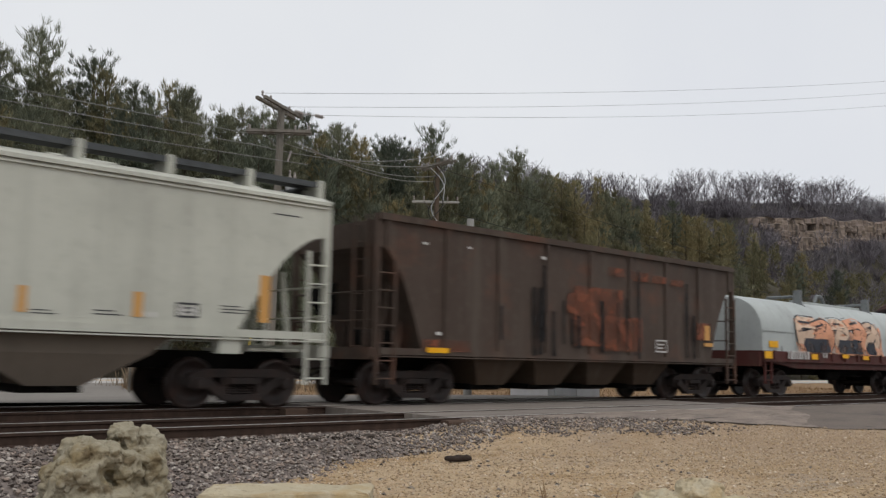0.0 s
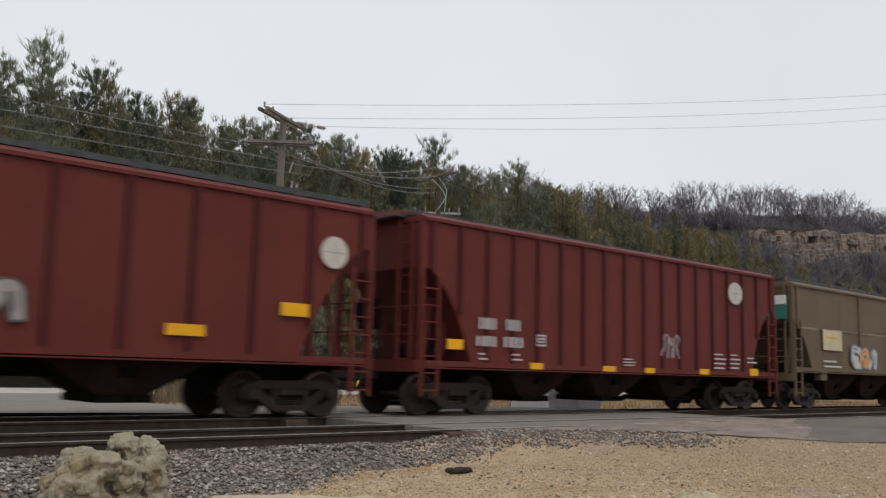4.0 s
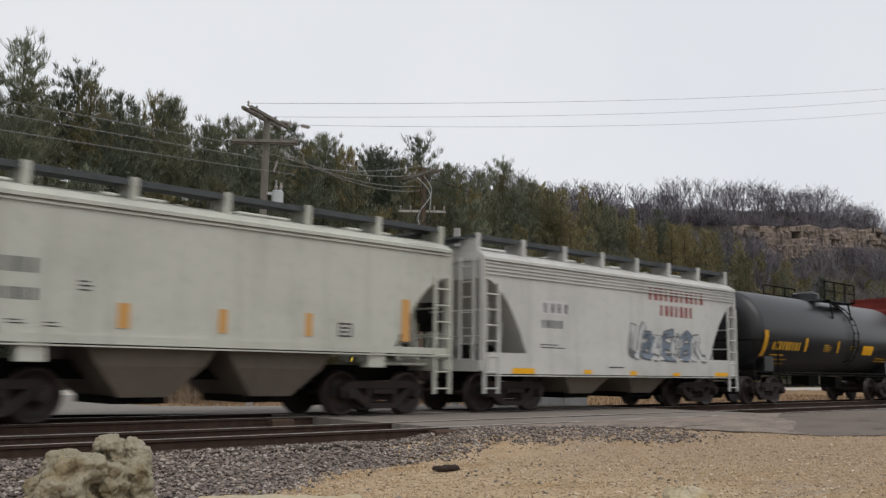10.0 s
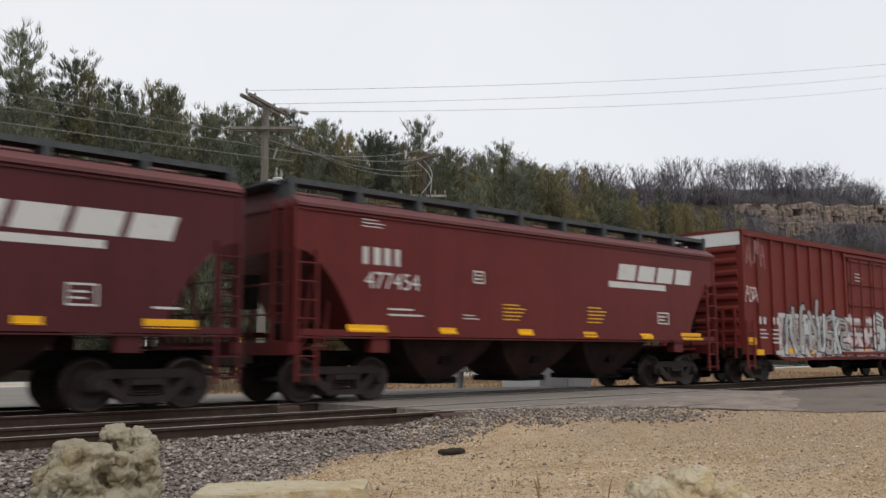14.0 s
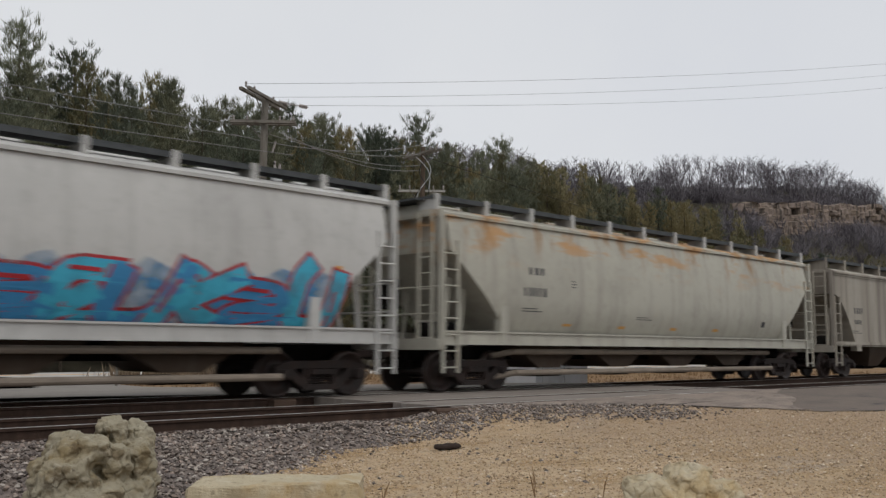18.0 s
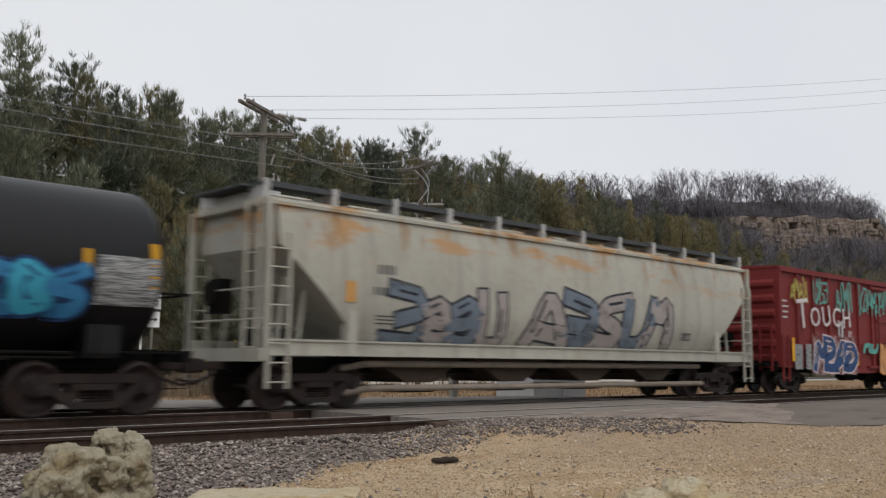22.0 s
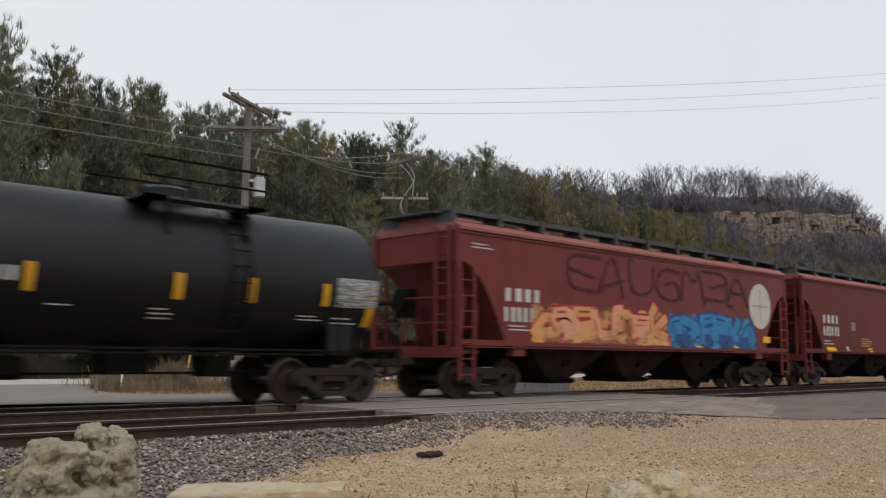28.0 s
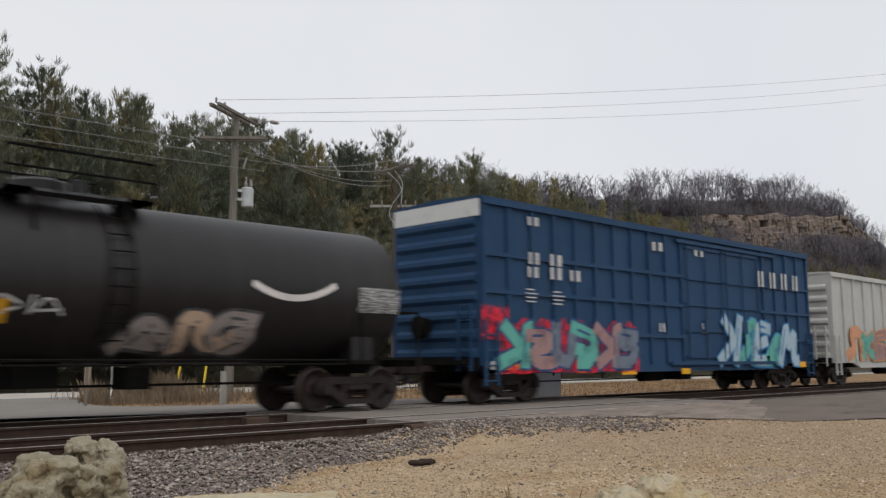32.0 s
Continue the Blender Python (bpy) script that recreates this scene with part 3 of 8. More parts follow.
    for k in (-1, 1):
        for i in range(end_ribs):
            z = 1.2 + (zt - 1.75) * i / (end_ribs - 1)
            w = (zt - 1.75) / (end_ribs - 1) * 0.32
            m = Mesh().prism([(k * h, z - w), (k * (h + 0.09), z - w * 0.35), (k * (h + 0.09), z + w * 0.35), (k * h, z + w)], -1.38, 1.38)
            part("end_rib", m, mat, car)
        for y in (-1, 1):
            q = part("ladder", ladder_mesh(0.42, 0.45, 2.0), mat, car)
            q.location = (k * (h - 0.25) - 0.21, y * 1.6, 0)
        q = part("end_ladder", ladder_mesh(0.42, 0.8, 2.4), mat, car)
        q.location, q.rotation_euler = (k * (h + 0.14), -1.3 if k < 0 else 0.9, 0), (0, 0, math.pi / 2)
        m = Mesh().box(k * h, k * (h + 0.35), -1.2, 1.2, 0.95, 1.05).box(k * h, k * (h + 0.12), -1.45, 1.45, 0.82, 1.12)
        part("end_sill", m, UNDER, car)
    m = Mesh().box(-h - 0.2, -h, 0.15, 0.6, 1.6, 2.1).lathe([(-0.03, 0.24), (0, 0.28), (0.03, 0.24)], "x", 16, -h - 0.25, 0.4, 1.9)
    part("brake_wheel", m, UNDER, car)
    m = Mesh().lathe([(-0.6, 0.15), (-0.55, 0.2), (0.55, 0.2), (0.6, 0.15)], "x", 12, -0.6, -0.7, 0.62)
    m.rod((-h + 2.6, -0.6, 0.5), (h - 2.6, -0.6, 0.55), 0.02).box(0.6, 1.3, -1.0, -0.4, 0.45, 0.72)
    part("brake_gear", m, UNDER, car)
    return car, L, (lambda z: 1.58)


def tank_car(name, s0, s1, label, mat, r=1.45, cz=2.46, sill_mat=None, platform=0.0, deck=1.3, rail=True, bands=0, dome=True, saddle_black=True):
    car, L = begin(name, s0, s1, label, "tank car", 1.25, sill=False, reach=1.25)
    h = L / 2
    prof = [(-h + 0.5 * (1 - math.cos(radians(90 * i / 9))), max(0.02, r * math.sin(radians(90 * i / 9)))) for i in range(10)]
    prof = prof + [(0, r)] + [(-d, q) for d, q in reversed(prof)]
    m = Mesh().lathe(prof, "x", 48, 0, 0, cz)
    part("tank", m, mat, car, smooth=True)
    for i in range(bands):
        x = -h + 0.9 + (L - 1.8) * i / max(1, bands - 1)
        m = Mesh().lathe([(x - 0.05, r + 0.002), (x - 0.04, r + 0.012), (x + 0.04, r + 0.012), (x + 0.05, r + 0.002)], "x", 48, 0, 0, cz, close=False)
        part("weld_band", m, mat, car)
    side = lambda z: math.sqrt(max(0.02, (r + 0.01) ** 2 - (z - cz) ** 2))
    for k in (-1, 1):
        m = Mesh().box(k * (h + 0.25), k * (h - 2.2), -0.3, 0.3, 0.78, 1.15, 0.03)
        part("stub_sill", m, sill_mat or UNDER, car)
        part("end_sill", Mesh().box(k * (h + 0.3), k * (h + 0.12), -1.4, 1.4, 0.92, 1.12), sill_mat or UNDER, car)
        part("bolster_plate", Mesh().box(k * (h - 1.6), k * (h - 1.0), -1.35, 1.35, 0.98, 1.06), sill_mat or UNDER, car)
        for y in (-1.36, 1.36):
            part("end_walkway", Mesh().box(k * (h + 0.1), k * (h - 0.98), y - 0.06, y + 0.06, 1.065, 1.1), sill_mat or UNDER, car)
        m = Mesh().prism([(k * (h - 1.5), 1.05), (k * (h - 0.9), 1.05), (k * (h - 0.9), 1.9), (k * (h - 1.5), 1.9)], -1.15, 1.15)
        part("saddle", m, mat, car)
        m = Mesh().tube([(k * (h - 1.4), -1.38, 1.05), (k * (h - 1.4), -1.38, 2.1), (k * (h + 0.22), -1.38, 2.1), (k * (h + 0.22), 1.38, 2.1), (k * (h - 1.4), 1.38, 2.1), (k * (h - 1.4), 1.38, 1.05)], 0.024)
        part("handrail", m, sill_mat or UNDER, car)
        for y in (-1.38, 1.38):
            m = Mesh().tube([(k * (h + 0.22), y, 2.1), (k * (h + 0.22), y, 0.47), (k * (h - 0.2), y, 0.47), (k * (h - 0.2), y, 1.0)], 0.022)
            part("side_step", m, sill_mat or UNDER, car)
    for y in (-1.4, 1.4):
        m = Mesh().rod((-h + 1.8, y, 0.98), (h - 1.8, y, 0.98), 0.022)
        m.rod((-h + 1.8, y * 0.98, 1.06), (h - 1.8, y * 0.98, 1.06), 0.03)
        part("side_rail", m, sill_mat or UNDER, car)
    m = Mesh().lathe([(-0.5, 0.15), (-0.45, 0.2), (0.45, 0.2), (0.5, 0.15)], "x", 12, -h + 3.0, -0.3, 0.72).box(-0.4, 0.4, -0.35, 0.35, 0.6, 1.02)
    m.rod((-h + 2.2, -0.2, 0.62), (h - 2.2, -0.2, 0.62), 0.025).box(1.5, 2.0, -0.5, 0.1, 0.55, 0.95)
    part("brake_gear", m, UNDER, car)
    x = platform
    zt = cz + r
    m = Mesh()
    for y in (-1.2, 0.75):
        m.box(x - deck, x + deck, y, y + 0.45, zt - 0.1, zt - 0.05)
    m.box(x - deck, x - 0.8, -1.2, 1.2, zt - 0.1, zt - 0.05).box(x + 0.8, x + deck, -1.2, 1.2, zt - 0.1, zt - 0.05)
    plat = part("platform", m, GRATE if deck > 2 else DARKWALK, car)
    for dx in (-0.8, 0.8):
        part("platform_brace", Mesh().rod((x + dx, -1.15, zt - 0.1), (x + dx, -side(zt - 0.75), zt - 0.75), 0.03), UNDER, plat)
    if rail:
        for y in (-1.2, 1.2):
            m = Mesh()
            for dx in (-deck, -0.35 * deck, 0.35 * deck, deck):
                m.rod((x + dx, y, zt - 0.08), (x + dx, y, zt + 0.62), 0.028)
            m.rod((x - deck, y, zt + 0.62), (x + deck, y, zt + 0.62), 0.028).rod((x - deck, y, zt + 0.28), (x + deck, y, zt + 0.28), 0.022)
            part("platform_rail", m, UNDER, plat)
    if dome:
        m = Mesh().lathe([(zt - 0.15, 0.5), (zt + 0.24, 0.5), (zt + 0.3, 0.4), (zt + 0.31, 0.05)], "z", 20, x - 0.3, 0, 0)
        m.lathe([(zt + 0.1, 0.15), (zt + 0.4, 0.15), (zt + 0.42, 0.08)], "z", 10, x + 0.45, 0.1, 0)
        part("valve_dome", m, mat, car)
    for y in (-1, 1):
        m = Mesh()
        pts = [(side(z), z) for z in (1.0, 1.6, 2.1, 2.6, 3.1, 3.5, zt - 0.15)]
        for dx in (0, 0.42):
            m.tube([(x + 0.4 + dx, y * (a + 0.09), za) for a, za in pts], 0.02, 5)
        for i in range(9):
            z = 1.1 + 0.3 * i
            m.rod((x + 0.4, y * (side(z) + 0.09), z), (x + 0.82, y * (side(z) + 0.09), z), 0.016, 5)
        part("ladder", m, sill_mat or UNDER, car)
    return car, L, side


def coil_car(name, s0, s1, label, deck_mat, hood_mat):
    car, L = begin(name, s0, s1, label, "coil car")
    h = L / 2
    m = Mesh().box(-h, h, -1.5, 1.5, 1.22, 1.5, 0.02)
    part("deck", m, deck_mat, car)
    for y in (-1, 1):
        m = Mesh().prism([(-h, 1.22), (-h + 2.4, 0.95), (h - 2.4, 0.95), (h, 1.22)], y * 1.28, y * 1.4).box(-h, h, y * 1.3, y * 1.52, 1.16, 1.24)
        part("side_girder", m, deck_mat, car)
        for i in range(12):
            x = -h + 0.7 + (L - 1.4) * i / 11
            part("stake_pocket", Mesh().box(x - 0.06, x + 0.06, y * 1.5, y * 1.56, 1.24, 1.52), deck_mat, car)
    n = 14
    prof = [(1.45, 1.5), (1.45, 2.15)] + [(1.45 * math.cos(radians(90 * i / n)) ** 0.8 if i < n else 0.0, 2.15 + 1.17 * math.sin(radians(90 * i / n))) for i in range(1, n + 1)]
    ring = [(-y, z) for y, z in prof] + [(y, z) for y, z in reversed(prof[:-1])]
    m = Mesh()
    q = len(ring)
    e = h - 0.12
    xs_ = [-e, -e + 0.12] + [-e + 0.12 + (2 * e - 0.24) * i / 10 for i in range(1, 10)] + [e - 0.12, e]
    for x in xs_:
        s = 0.97 if abs(x) == e else 1.0
        m.v += [(x, y * s, 1.5 + (z - 1.5) * s) for y, z in ring]
    for i in range(len(xs_) - 1):
        m.f += [(i * q + j, i * q + j + 1, (i + 1) * q + j + 1, (i + 1) * q + j) for j in range(q - 1)]
    m.f += [tuple(range(q)), tuple(reversed(range((len(xs_) - 1) * q, len(xs_) * q)))]
    hood = part("hood", m, hood_mat, car, "rounded white-grey steel hood", smooth=True)
    for y in (-1, 1):
        part("hood_seam", Mesh().box(-e, e, y * 1.44, y * 1.475, 2.13, 2.17), hood_mat, hood)
        for x in (-e + 1.2, -e + 3.6, e - 3.6, e - 1.2):
            part("hood_bracket", Mesh().box(x - 0.05, x + 0.05, y * 1.42, y * 1.5, 1.5, 1.66), hood_mat, hood)
    for x in (-2.2, 3.4):
        part("lifting_bracket", Mesh().tube([(x, -0.95, 3.0), (x, -0.5, 3.5), (x, 0.5, 3.5), (x, 0.95, 3.0)], 0.06).box(x - 0.09, x + 0.09, -0.75, -0.5, 3.1, 3.72), GRATE, hood)
    part("lifting_bracket", Mesh().tube([(0.3, 0, 3.3), (0.55, 0, 3.7), (0.95, 0, 3.7), (1.2, 0, 3.3)], 0.07), GRATE, hood)
    part("ridge_rail", Mesh().box(-2.2, 3.4, -0.4, -0.3, 3.3, 3.38), hood_mat, hood)
    for k in (-1, 1):
        part("end_sill", Mesh().box(k * h, k * (h + 0.15), -1.45, 1.45, 1.0, 1.45), deck_mat, car)
        for y in (-1.5, 1.5):
            w = part("side_step", ladder_mesh(0.4, 0.45, 1.2, 0.3), deck_mat, car)
            w.location = (k * (h - 0.3) - 0.2, y, 0)
    part("brake_gear", Mesh().lathe([(-0.6, 0.15), (-0.5, 0.2), (0.5, 0.2), (0.6, 0.15)], "x", 12, 0.3, -0.5, 0.75), UNDER, car)
    return car, L, (lambda z: 1.56 if z < 1.55 else (1.48 if z < 2.15 else 1.48 * max(0.05, 1 - ((z - 2.15) / 1.2) ** 2) ** 0.5))


# ---- ground, road and tracks ----
def smooth(a, b, x):
    t = min(1.0, max(0.0, (x - a) / (b - a)))
    return t * t * (3 - 2 * t)


EDGE = [(11.6, 11.4), (11.2, 11.9), (10.7, 13.6), (10.2, 14.9), (9.6, 16.2), (8.9, 17.2), (8.2, 18.6), (7.5, 20.6), (6.0, 24.5), (4.0, 30.0), (-30.0, 120.0)]


def road_edge(y):
    """Left and right edge of the crossing road at depth y."""
    if y < 11.6:
        for (ya, xa), (yb, xb) in zip(EDGE, EDGE[1:]):
            if y >= yb:
                break
        left = xa + (xb - xa) * (ya - y) / (ya - yb) + 0.14 * math.sin(5.1 * y) + 0.09 * math.sin(12.7 * y)
        return left, left + 24
    return 11.0 - 0.55 * max(0, y - 17), 22.5 - 0.95 * max(0, y - 17)


ISLAND = [(17.0, 22.5), (20.0, 20.2), (22.4, 18.0), (24.8, 15.3), (26.4, 14.3), (28.6, 13.5), (31.0, 13.7), (33.6, 14.5), (39.9, 17.0)]


def island_edge(y):
    """Where the dry verge begins beyond the far road, at depth y."""
    for (ya, xa), (yb, xb) in zip(ISLAND, ISLAND[1:]):
        if y <= yb:
            break
    return xa + (xb - xa) * (y - ya) / (yb - ya)


def road_z(y):
    return -0.24 + 0.23 * smooth(7.5, 11.3, y)


def hill(x, y):
    """Height of the wooded hill and of the bluff behind it."""
    a = 19 + 3 * smooth(82, 112, x) - 17 * smooth(122, 230, x)
    z = a * smooth(50, 92, y)
    b = 51 * smooth(40, 230, x) + 0.135 * min(400, max(0, x - 230)) - 26 * smooth(500, 640, x)
    y0 = y - 0.10 * max(0, x - 200)
    z += b * (0.66 * smooth(112, 168, y0) + 0.19 * smooth(168, 174, y0) + 0.15 * smooth(173, 196, y0))
    return z + 1.2 * noise.noise((x * 0.03, y * 0.03, 0)) * smooth(50, 70, y)


def land(x, y):
    """Height of the ground sheet."""
    if y > 45:
        return -0.42 + hill(x, y)
    return -0.62 + 0.2 * smooth(19, 20, y)


GRAVEL = shader("yellow_gravel", (0.44, 0.325, 0.205), 0.95, 0, [((0.46, 0.35, 0.23), (3.0, 5.5, 3.0), 0.52, 0.64, 0.75), ((0.22, 0.155, 0.10), (4.0, 8.0, 4.0), 0.55, 0.66, 0.65), ((0.30, 0.19, 0.085), (0.5, 0.9, 0.5), 0.52, 0.62, 0.75), ((0.25, 0.215, 0.185), (0.35, 0.9, 0.5), 0.56, 0.66, 0.6), ((0.27, 0.20, 0.12), (1.7, 2.4, 1.7), 0.5, 0.68, 0.55), ((0.46, 0.375, 0.25), (22, 22, 22), 0.52, 0.72, 0.8), ((0.15, 0.11, 0.08), (26, 26, 26), 0.58, 0.7, 0.6), ((0.52, 0.44, 0.32), (60, 60, 60), 0.56, 0.66, 0.7), ((0.10, 0.075, 0.055), (75, 75, 75), 0.6, 0.68, 0.65)], 1.0, 60)


def greyer_towards(material, colour, a, b):
    """Road grit of that colour worn into the gravel, more of it from a to b metres along x."""
    n, l = material.node_tree.nodes, material.node_tree.links
    bsdf = n["Principled BSDF"]
    tc, sx, rp, no, ad, mx = n.new("ShaderNodeTexCoord"), n.new("ShaderNodeSeparateXYZ"), n.new("ShaderNodeMapRange"), n.new("ShaderNodeTexNoise"), n.new("ShaderNodeMath"), n.new("ShaderNodeMix")
    no.inputs["Scale"].default_value, no.inputs["Detail"].default_value = 0.55, 7.0
    ad.operation, ad.inputs[1].default_value = "MULTIPLY_ADD", 7.0
    rp.inputs["From Min"].default_value, rp.inputs["From Max"].default_value, rp.inputs["To Max"].default_value = a + 3.5, b + 3.5, 0.85
    mx.data_type = "RGBA"
    mx.inputs["B"].default_value = (*colour, 1)
    l.new(tc.outputs["Object"], sx.inputs[0])
    l.new(tc.outputs["Object"], no.inputs["Vector"])
    l.new(no.outputs["Fac"], ad.inputs[0])
    l.new(sx.outputs["X"], ad.inputs[2])
    l.new(ad.outputs[0], rp.inputs["Value"])
    l.new(rp.outputs[0], mx.inputs["Factor"])
    grain, tone = n.new("ShaderNodeTexNoise"), n.new("ShaderNodeMix")
    grain.inputs["Scale"].default_value, grain.inputs["Detail"].default_value = 28.0, 6.0
    tone.data_type = "RGBA"
    tone.inputs["A"].default_value, tone.inputs["B"].default_value = (*(c * 0.45 for c in colour), 1), (*(min(1, c * 1.5) for c in colour), 1)
    l.new(tc.outputs["Object"], grain.inputs["Vector"])
    l.new(grain.outputs["Fac"], tone.inputs["Factor"])
    l.new(tone.outputs["Result"], mx.inputs["B"])
    l.new(bsdf.inputs["Base Color"].links[0].from_socket, mx.inputs["A"])
    l.new(mx.outputs["Result"], bsdf.inputs["Base Color"])


greyer_towards(GRAVEL, (0.315, 0.232, 0.158), 9.5, 14.5)
xs = list(range(-300, -40, 20)) + list(range(-40, 100, 4)) + list(range(100, 660, 7)) + list(range(660, 1501, 70))
ys = list(range(-200, -20, 20)) + list(range(-20, 270, 3)) + list(range(270, 901, 45))
m = Mesh()
m.v = [(x, y, land(x, y)) for y in ys for x in xs]
w = len(xs)
m.f = [(j * w + i, j * w + i + 1, (j + 1) * w + i + 1, (j + 1) * w + i) for j in range(len(ys) - 1) for i in range(w - 1)]
DIRT = shader("hill_soil", (0.042, 0.036, 0.025), 0.95, 0, [((0.065, 0.052, 0.034), (0.3, 0.3, 0.3), 0.45, 0.7, 0.8), ((0.06, 0.06, 0.035), (2, 2, 2), 0.5, 0.7, 0.8)], 0.4, 3)
single("ground", m, DIRT, "dry brown soil reaching up a wooded hill", "ground", kind="structure", smooth=True)


def patch(name, x0, x1, y0, y1, step, height, material, label, keep=None):
    nx, ny = int((x1 - x0) / step), int((y1 - y0) / step)
    m = Mesh()
    m.v = [(x0 + (x1 - x0) * i / nx, y0 + (y1 - y0) * j / ny, height(x0 + (x1 - x0) * i / nx, y0 + (y1 - y0) * j / ny)) for j in range(ny + 1) for i in range(nx + 1)]
    w = nx + 1
    for j in range(ny):
        for i in range(nx):
            if keep is None or keep(x0 + (x1 - x0) * (i + 0.5) / nx, y0 + (y1 - y0) * (j + 0.5) / ny):
                m.f.append((j * w + i, j * w + i + 1, (j + 1) * w + i + 1, (j + 1) * w + i))
    return single(name, m, material, label, "ground", kind="structure", smooth=True)


def gravel_height(x, y):
    z = -0.43 + 0.025 * noise.noise((x * 0.7, y * 0.7, 1)) + 0.022 * noise.noise((x * 2.4, y * 3.4, 2))
    e = road_edge(min(y, 11.3))[0]
    s = smooth(e - 5.0, e + 0.1, x)
    return z + (road_z(y) + 0.415) * s - 0.09 * smooth(e + 0.25, e + 0.7, x)


patch("gravel_verge", -6, 40, -4, 11.36, 0.11, gravel_height, GRAVEL, "yellow gravel verge beside the tracks", lambda x, y: x < road_edge(min(y, 11.3))[0] + 0.8)

ASPHALT = shader("worn_asphalt", (0.15, 0.123, 0.104), 0.95, 0, [((0.09, 0.078, 0.07), (0.4, 0.9, 0.5), 0.45, 0.7, 0.8), ((0.20, 0.175, 0.15), (9, 9, 9), 0.5, 0.8, 0.5), ((0.05, 0.05, 0.05), (0.35, 2.2, 1), 0.62, 0.66, 0.8)], 0.3, 60)


def strip_road(name, rows, z, label, material):
    """Road surface between left and right edges, row by row in y."""
    m = Mesh()
    k = 28
    for y, a, b in rows:
        m.v += [(a + (b - a) * i / k, y, z(a + (b - a) * i / k, y)) for i in range(k + 1)]
    m.f = [(j * (k + 1) + i, j * (k + 1) + i + 1, (j + 1) * (k + 1) + i + 1, (j + 1) * (k + 1) + i) for j in range(len(rows) - 1) for i in range(k)]
    return single(name, m, material, label, "road", kind="structure", smooth=True)


near_rows = [(y, *road_edge(y)) for y in [-20, -10, 0, 2, 4, 5, 6, 7] + [7.3 + 0.1 * i for i in range(41)] + [11.44]]
strip_road("road_near", near_rows, lambda x, y: road_z(y), "worn grey asphalt road with patched cracks", ASPHALT)
APRON = shader("broken_apron", (0.235, 0.192, 0.16), 0.95, 0, [((0.155, 0.128, 0.112), (0.7, 1.6, 0.5), 0.46, 0.62, 0.85), ((0.33, 0.275, 0.225), (1.3, 2.6, 1), 0.55, 0.7, 0.7), ((0.32, 0.27, 0.22), (14, 14, 14), 0.52, 0.75, 0.6), ((0.10, 0.085, 0.075), (18, 18, 18), 0.58, 0.7, 0.6), ((0.045, 0.04, 0.037), (0.7, 5.0, 1), 0.62, 0.655, 0.9)], 0.8, 40)
apron_rows = [(y, road_edge(y)[0] + 0.05, 17.3 + 1.55 * (y - 8.1) + 0.25 * math.sin(4 * y)) for y in [8.6 + 0.1 * i for i in range(29)] + [11.43]]
strip_road("crossing_apron", [r for r in apron_rows if r[2] > r[1]], lambda x, y: road_z(y) + 0.008 + 0.045 * max(0, noise.noise((x * 0.9, y * 1.9, 7)) + 0.3) * smooth(0, 0.8, x - road_edge(y)[0]), "lumpy tan asphalt apron beside the crossing", APRON)
FAR_ASPHALT = shader("sun_bleached_asphalt", (0.205, 0.188, 0.168), 0.95, 0, [((0.17, 0.155, 0.14), (0.25, 0.5, 0.5), 0.46, 0.66, 0.7), ((0.27, 0.252, 0.228), (0.15, 1.2, 1), 0.52, 0.7, 0.6), ((0.10, 0.09, 0.085), (0.3, 3.0, 1), 0.62, 0.66, 0.7)], 0.3, 50)
far_rows = [(17.16, *road_edge(17.2))] + [(y, 9.6 - 4.0 * (y - 18), island_edge(y) + 0.25) for y in (18.5, 20, 21, 22, 23, 24, 25, 26, 27, 28, 29, 30, 31, 32, 33, 34, 36, 39.9)]
strip_road("road_far", far_rows, lambda x, y: -0.01 - 0.3 * smooth(17.2, 30, y), "worn pale grey asphalt road leaving the crossing", FAR_ASPHALT)
HIGHWAY = shader("pale_concrete", (0.42, 0.40, 0.37), 0.9, 0, [((0.30, 0.29, 0.27), (0.3, 0.8, 1), 0.45, 0.7, 0.7)], 0.2, 30)
m = Mesh().box(-80, 400, 39.9, 48.0, -0.6, -0.31)
single("highway", m, HIGHWAY, "pale concrete highway running along the hill", "road", kind="structure")
m = Mesh().box(-80, 300, 43.9, 44.05, -0.31, -0.302)
single("centre_line", m, YELLOW, "faded yellow centre line", "road marking", kind="structure")


def rail_mesh(x0, x1):
    prof = [(-0.036, 0.0), (0.036, 0.0), (0.036, -0.035), (0.009, -0.05), (0.009, -0.14), (0.07, -0.155), (0.07, -0.17), (-0.07, -0.17), (-0.07, -0.155), (-0.009, -0.14), (-0.009, -0.05), (-0.036, -0.035)]
    m = Mesh()
    n = len(prof)
    v = [(x, y, z) for x in (x0, x1) for y, z in prof]
    m.add(v, [tuple(range(n)), tuple(range(2 * n - 1, n - 1, -1))] + [(i, n + i, n + (i + 1) % n, (i + 1) % n) for i in range(n)])
    return m


